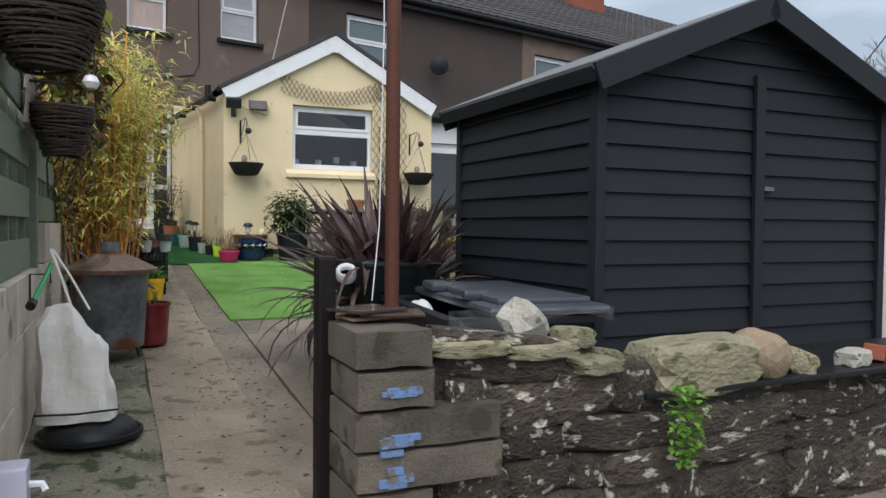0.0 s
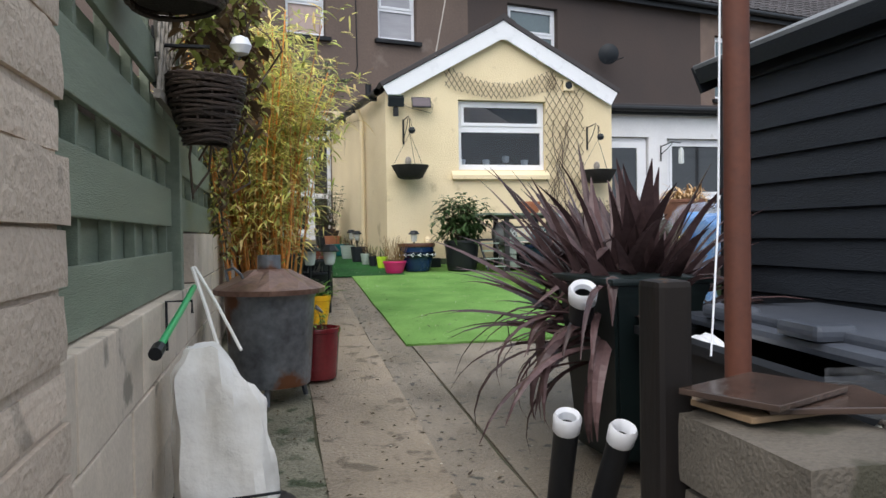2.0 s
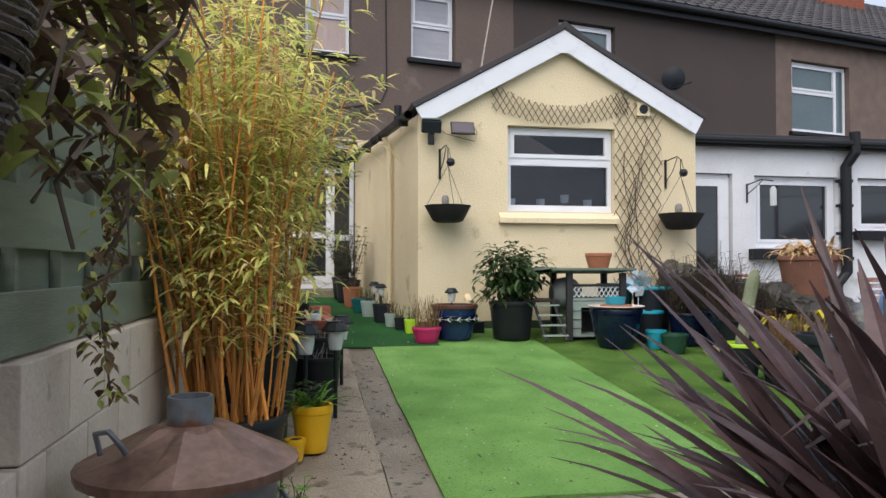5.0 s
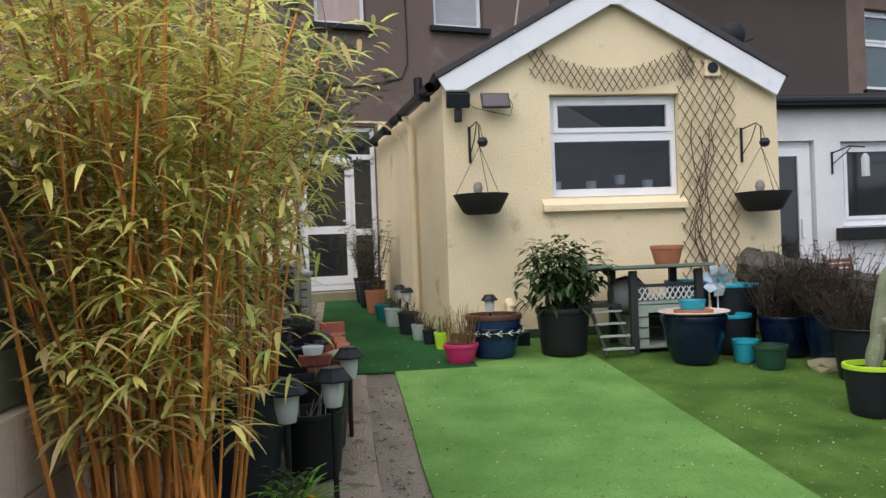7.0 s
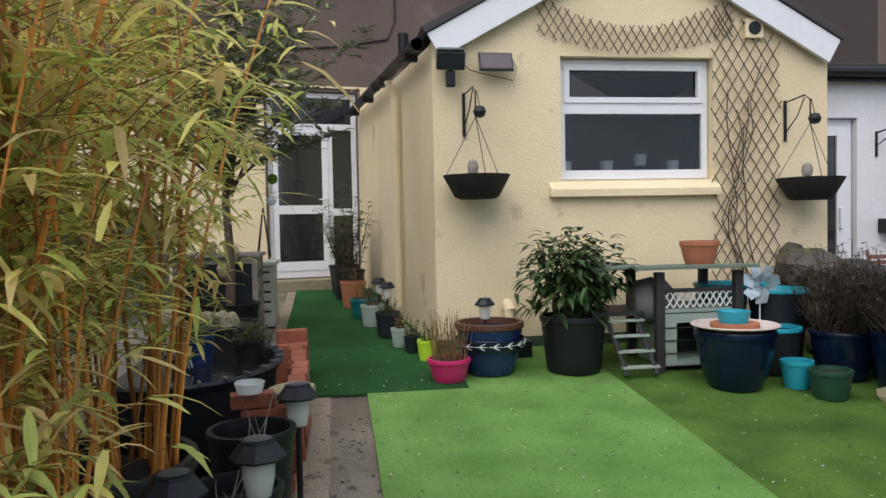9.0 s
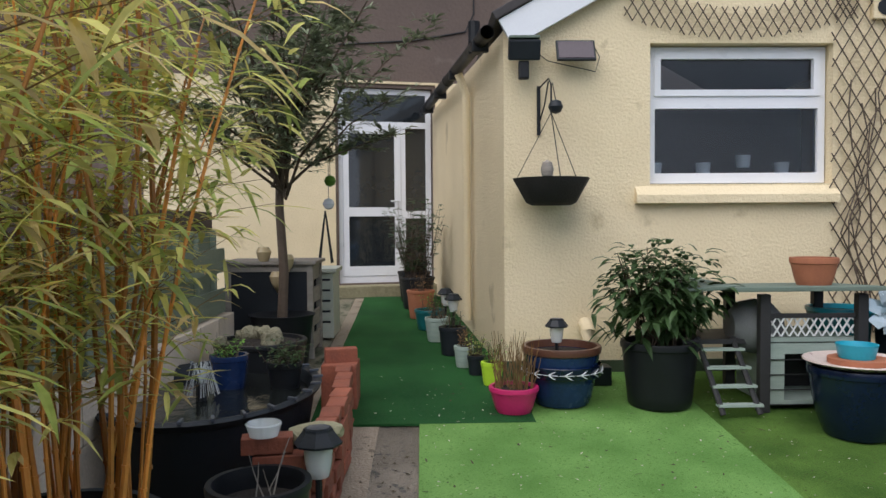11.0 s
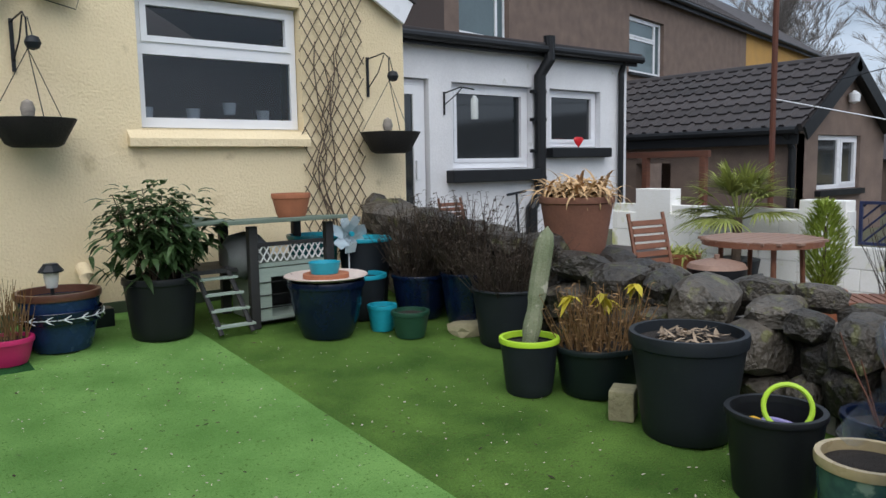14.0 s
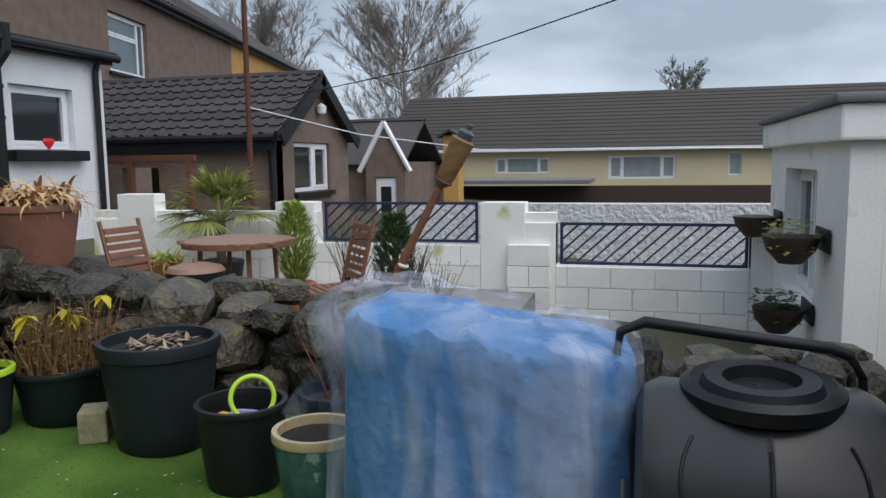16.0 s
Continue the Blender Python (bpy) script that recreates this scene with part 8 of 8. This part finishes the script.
for a in (0.78, 2.36, 3.93, 5.5):
    part("leg", tube([(0.36 * math.cos(a), 0.36 * math.sin(a), 0.70), (0.40 * math.cos(a), 0.40 * math.sin(a), 0.0)], 0.024, 6), M_TEAK, tb)


def chair(m, label):
    c = thing("patio_chair", label, "chair", m @ Matrix.Diagonal((0.9, 0.9, 0.97, 1)), "chairs on the patio")
    for k in range(6):
        part("seat_slat", box(-0.21, 0.21, -0.2 + 0.07 * k, -0.145 + 0.07 * k, 0.42, 0.44, 0.003), M_TEAK, c)
    for k in range(7):
        part("back_slat", box(-0.19, 0.19, -0.01, 0.01, 0.50 + 0.065 * k, 0.545 + 0.065 * k, 0.003, m=pose(0, 0.22, 0.0) @ pose(0, 0, 0.45, -14) @ pose(0, 0, -0.45)), M_TEAK, c)
    for x in (-0.21, 0.21):
        part("back_post", tube([(x, 0.20, 0.40), (x, 0.36, 0.98)], 0.018, 6), M_TEAK, c)
        part("leg", tube([(x, -0.22, 0.44), (x, 0.25, 0.0)], 0.016, 6), M_TEAK, c)
        part("leg", tube([(x, 0.22, 0.44), (x, -0.25, 0.0)], 0.016, 6), M_TEAK, c)
    return c


chair(pose(5.98, 10.0, PATIO_Z, 0, 0, -8), "folding slatted hardwood chair beside the table")
chair(pose(6.3, 8.72, PATIO_Z, 0, 0, -138), "folding slatted hardwood chair turned to the table")
chair(pose(6.9, 13.6, PATIO_Z, 0, 0, 5), "folding hardwood chair against the lean-to wall")
p = pot("terracotta_tub", "large terracotta tub of dead straw-coloured foliage", 5.33, 10.43, 0.285, 0.46, mat("dusty_terracotta", (0.235, 0.105, 0.066), (0.15, 0.068, 0.045), 0.85, 6, 50, 0.2), foot=0.72, lip=0.03, group="pots on the patio", z=1.43)
bm = bmesh.new()
for k in range(330):
    strap(bm, (rnd(-0.18, 0.18), rnd(-0.18, 0.18), 0.45), rnd(0, 6.28), rnd(0.4, 1.5), rnd(0.16, 0.34), rnd(0.012, 0.03), rnd(1.4, 3.2), 6)
tagged(part("dead_leaves", bm, mat("straw_leaf", (0.60, 0.41, 0.22), (0.42, 0.26, 0.12), 0.8, 4, 30, island=0.35), p, "matted straw-coloured dead leaves"), kind="stuff")
s_ = share("boulder", bk[2], dry, pose(5.33, 10.43, 1.25, 0, 0, 20))
s_.scale = (0.4, 0.4, 0.28)
bx_ = thing("log_box", "low black woven storage box on the patio", "box", pose(6.6, 10.95, PATIO_Z))
part("body", box(-0.3, 0.3, -0.45, 0.45, 0, 0.55, 0.02), M_WICKER, bx_)
p = pot("terracotta_planter", "terracotta pot of lime green grass on the patio", 6.75, 10.45, 0.15, 0.3, M_TERRACOTTA, group="pots on the patio", z=PATIO_Z + 0.25)
bm = bmesh.new()
for k in range(160):
    strap(bm, (rnd(-0.1, 0.1), rnd(-0.1, 0.1), 0.26), rnd(0, 6.28), rnd(0.3, 1.3), rnd(0.12, 0.26), 0.012, rnd(0.8, 2.2), 4)
tagged(part("grass", bm, M_LIME, p, "tufted lime grass"), kind="stuff")
tagged(part("pot_stand", box(6.58, 6.92, 10.28, 10.62, PATIO_Z, PATIO_Z + 0.25, 0.01), M_TEAK), "brown wooden plant stand", "stand")
pan = thing("lidded_pan", "black fire pan with a pale domed lid", "pan", pose(6.15, 9.75, PATIO_Z))
part("body", lathe([(0, 0.3), (0.16, 0.32), (0.22, 0.50), (0.22, 0.55), (0, 0.5)], 22), M_BLACK_PLASTIC, pan, smooth=True)
part("lid", lathe([(0.225, 0.55), (0.2, 0.585), (0.1, 0.61), (0.02, 0.615), (0.02, 0.65), (0, 0.65)], 22), M_GREY_TEAK, pan, smooth=True)
for a in (0.3, 2.4, 4.5):
    part("leg", tube([(0.15 * math.cos(a), 0.15 * math.sin(a), 0.36), (0.22 * math.cos(a), 0.22 * math.sin(a), 0)], 0.012, 6), M_BLACK_PLASTIC, pan)


def cone_bush(x, y, z, h, r, material, label, potm=M_TERRACOTTA):
    b = thing("conifer", label, "shrub", pose(x, y, z))
    part("pot", lathe([(0, 0), (r * 0.8, 0), (r * 1.0, 0.25), (r * 0.9, 0.26), (0, 0.22)], 20), potm, b, smooth=True)
    part("trunk", tube([(0, 0, 0.2), (0, 0, 0.2 + h * 0.8)], 0.015, 5), M_TWIG, b)
    bm = bmesh.new()
    for k in range(1700):
        v = rnd(0, 1)
        rr = r * (0.35 + 1.0 * math.sin(math.pi * min(1, 0.12 + 0.88 * (1 - v)))) * math.sqrt(rnd(0.2, 1)) * (1 - 0.5 * v)
        a = rnd(0, 6.28)
        leaf(bm, Vector((rr * math.cos(a), rr * math.sin(a), 0.24 + h * v)), Vector((math.cos(a), math.sin(a), rnd(0.5, 2))), Vector((0, 0, 1)), rnd(0.05, 0.10), 0.018, 0.1, 2)
    tagged(part("foliage", bm, material, b), kind="stuff")
    return b


M_CONIFER = leaf_mat("yellow_green_needle", (0.34, 0.42, 0.07), (0.22, 0.30, 0.05))
cone_bush(7.45, 9.55, PATIO_Z, 0.74, 0.19, M_CONIFER, "small yellow-green upright conifer in a pot")
cone_bush(7.25, 8.5, PATIO_Z, 0.66, 0.19, M_SHRUB, "small dark green conifer in a pot")
for x, y, h_ in ((6.75, 8.2, 0.6), (6.5, 7.95, 0.5), (7.5, 9.0, 0.7), (6.3, 8.3, 0.5)):
    b_ = pot("twig_pot", "small pot of bare reddish twigs on the patio", x, y, 0.14, 0.24, M_CHARCOAL, group="pots on the patio", z=PATIO_Z)
    stalks(b_, "twig_tuft", 40, 0.1, 0.2, h_, 0.4, M_DRY_DARK, 0.004, 4, M_DRY_DARK, 0.03)
pl = thing("palm", "small fan palm with yellow-green fronds", "palm", pose(8.45, 10.95, PATIO_Z))
part("pot", lathe([(0, 0), (0.2, 0), (0.25, 0.3), (0.22, 0.31), (0, 0.28)], 20), M_CHARCOAL, pl, smooth=True)
part("trunk", tube([(0, 0, 0.28), (0.02, 0, 0.75)], 0.05, 8), M_TWIG, pl)
bm = bmesh.new()
for k in range(30):
    a, e = rnd(0, 6.28), rnd(-0.1, 1.35)
    d = Vector((math.cos(a) * math.cos(e), math.sin(a) * math.cos(e), math.sin(e)))
    q = Vector((0.02, 0, 0.75)) + d * rnd(0.28, 0.4)
    tube([(0.02, 0, 0.72), q], 0.006, 4, bm)
    side = d.cross(Vector((0, 0, 1))).normalized()
    for j in range(17):
        f = (j - 8) / 8
        leaf(bm, q, d * (1.1 - 0.5 * abs(f)) + side * f * 1.1, Vector((0, 0, 1)), rnd(0.34, 0.5), 0.028, 0.35, 3)
tagged(part("fronds", bm, M_PALM, pl, "spiky fan fronds"), kind="stuff")
torch = thing("garden_torch", "leaning bamboo garden torch with a woven head", "torch", pose(5.48, 7.86, 1.0))
part("stem", tube([(0.03, 0.08, 0.0), (0, 0, 0.48), (0.0, -0.28, 1.02)], 0.022, 8), M_TEAK, torch)
part("stem", tube([(-0.03, 0.10, 0.0), (0, 0.02, 0.48), (0.02, -0.27, 1.02)], 0.020, 8), M_TEAK, torch)
ax = pose(0.0, -0.275, 1.0, 27)
part("head", lathe([(0.03, 0), (0.055, 0.06), (0.068, 0.22), (0.074, 0.30), (0.055, 0.31), (0, 0.30)], 16, m=ax), mat("woven_bamboo", (0.30, 0.17, 0.065), (0.13, 0.07, 0.03), 0.7, 8, 60, 0.6, 0.006, stretch=(1, 1, 4)), torch, smooth=True)
for k in range(5):
    part("binding", lathe([(0.05, 0.02), (0.056, 0.03), (0.05, 0.04)], 14, m=ax @ pose(0, 0, 0.055 * k)), M_TWIG, torch)
part("wick_can", lathe([(0, 0.3), (0.05, 0.3), (0.05, 0.35), (0.02, 0.37), (0.02, 0.40), (0, 0.40)], 14, m=ax), M_GREY_LID, torch, smooth=True)
part("tie", lathe([(0.03, 0), (0.036, 0.012), (0.03, 0.024)], 12, m=pose(0, -0.02, 0.5, 20)), M_UPVC, torch)
heart = tagged(part("heart_sign", lathe([(0, -0.09), (0.05, -0.03), (0.085, 0.03), (0.06, 0.07), (0, 0.05)], 16, m=pose(9.75, LEAN_Y - 0.09, 2.46) @ Matrix.Diagonal((1.3, 0.4, 1, 1))), mat("red_plastic", (0.75, 0.02, 0.03), None, 0.35, 5, 50, 0.05), smooth=True), "bright red heart ornament on the lean-to sill", "ornament")
for x, z in ((7.22, 3.05),):
    hk = thing("lantern_hook", "black scrolled hook with a glass lantern on the lean-to", "hook", pose(x, LEAN_Y - 0.01, z))
    part("plate", box(-0.012, 0.012, -0.012, 0, -0.25, 0.05), M_BLACK_PLASTIC, hk)
    part("arm", tube([(0, -0.01, 0.03), (0.12, -0.2, 0.10), (0.22, -0.36, 0.06)], 0.009, 6), M_BLACK_PLASTIC, hk)
    part("brace", tube([(0, -0.01, -0.12), (0.1, -0.16, 0.02), (0.14, -0.22, 0.1)], 0.007, 6), M_BLACK_PLASTIC, hk)
    part("lantern", lathe([(0, -0.40), (0.05, -0.40), (0.05, -0.15), (0.02, -0.1), (0, -0.1)], 14, m=pose(0.22, -0.36, 0.08)), M_CLEAR, hk, smooth=True)
bike = thing("scooter", "small childs scooter leaning on the lean-to wall", "scooter", pose(8.35, LEAN_Y - 0.25, PATIO_Z))
part("stem", tube([(0, 0, 0.1), (0.06, 0.12, 0.95)], 0.02, 6), M_CHARCOAL, bike)
part("bar", tube([(-0.12, 0.12, 0.93), (0.24, 0.12, 0.97)], 0.018, 6), M_CHARCOAL, bike)
part("deck", box(-0.5, 0.02, -0.05, 0.05, 0.08, 0.11, 0.01), M_TERRACOTTA, bike)
for x in (-0.48, 0.02):
    part("wheel", lathe([(0, -0.015), (0.06, -0.015), (0.065, 0), (0.06, 0.015), (0, 0.015)], 16, m=pose(x, 0, 0.066, 90)), M_BLACK_PLASTIC, bike)


def wall_basket(m, label, lush):
    b = thing("wall_basket", label, "basket", m, "baskets on the outhouse")
    part("bowl", lathe([(0, -0.2), (0.08, -0.19), (0.16, -0.1), (0.19, 0.0), (0.17, 0.0), (0, -0.02)], 18), M_WICKER, b, smooth=True)
    part("back_plate", box(-0.2, 0.2, -0.21, -0.19, -0.1, 0.06, 0.01), M_CHARCOAL, b)
    if lush:
        bm = bmesh.new()
        for k in range(lush):
            leaf(bm, Vector((rnd(-0.16, 0.16), rnd(-0.12, 0.16), rnd(-0.12, 0.12))), rdir(0.3), Vector((0, 0, 1)), rnd(0.05, 0.09), 0.035, 0.3, 2)
        tagged(part("leaves", bm, M_LIME if lush < 150 else M_SHRUB, b), kind="stuff")
    return b


wall_basket(pose(8.62, 5.42, 1.60), "empty brown half basket on the outhouse", 0)
wall_basket(pose(6.75, 5.42, 1.60), "brown half basket with grey-green leaves on the outhouse", 110)
wall_basket(pose(7.15, 5.42, 1.02), "half basket of dark leafy ivy on the outhouse", 260)
# piers and joints of the white wall
for y0, y1, z1, nm in ((10.02, 10.5, 1.71, "pier"), (7.62, 8.1, 1.71, "pier"), (12.1, 12.62, 1.80, "pier"), (7.3, 7.62, 1.50, "pier"), (5.2, 5.4, 1.52, "pier")):
    part(nm, box(WX - 0.11, WX + 0.11, y0, y1, -0.2, z1, 0.008), M_WHITE_BLOCK, wall_ob)
random.seed(161)
block_wall(wall_ob, WX - 0.09, 5.42, 7.3, -0.07, 1.05, (), M_WHITE_BLOCK, 0.44, 0.224, 0.04)
block_wall(wall_ob, WX - 0.09, 8.1, 10.02, 0.35, 1.25, (), M_WHITE_BLOCK, 0.44, 0.225, 0.04)
block_wall(wall_ob, WX - 0.09, 10.5, 13.0, 0.60, 1.50, (), M_WHITE_BLOCK, 0.44, 0.225, 0.04)
block_wall(wall_ob, WX - 0.15, 7.35, 7.8, 0.15, 1.275, (), M_WHITE_BLOCK, 0.44, 0.225, 0.1)

# fallen petals and leaves on the lawn and path
random.seed(171)
bm = bmesh.new()
for k in range(430):
    x, y = rnd(1.1, 4.1), rnd(7.5, 12.5)
    leaf(bm, Vector((x, y, G(y) + 0.019)), rdir(0.0), Vector((0, 0, 1)), rnd(0.008, 0.022), rnd(0.006, 0.014), -0.1, 2)
tagged(part("lawn_flecks", bm, mat("pale_petal", (0.62, 0.60, 0.50), (0.45, 0.40, 0.28), 0.8, 4, 30, island=0.4)), "scattered pale petals on the turf", "litter", kind="stuff")
bm = bmesh.new()
for k in range(160):
    x, y = rnd(-0.3, 4.0), rnd(4.0, 12.5)
    leaf(bm, Vector((x, y, G(y) + (0.02 if x > 1.06 and y > 7.5 else 0.004))), rdir(0.0), Vector((0, 0, 1)), rnd(0.015, 0.05), rnd(0.008, 0.016), -0.1, 2)
tagged(part("fallen_leaves", bm, M_DRY_DARK), "scattered dark fallen leaves", "litter", kind="stuff")
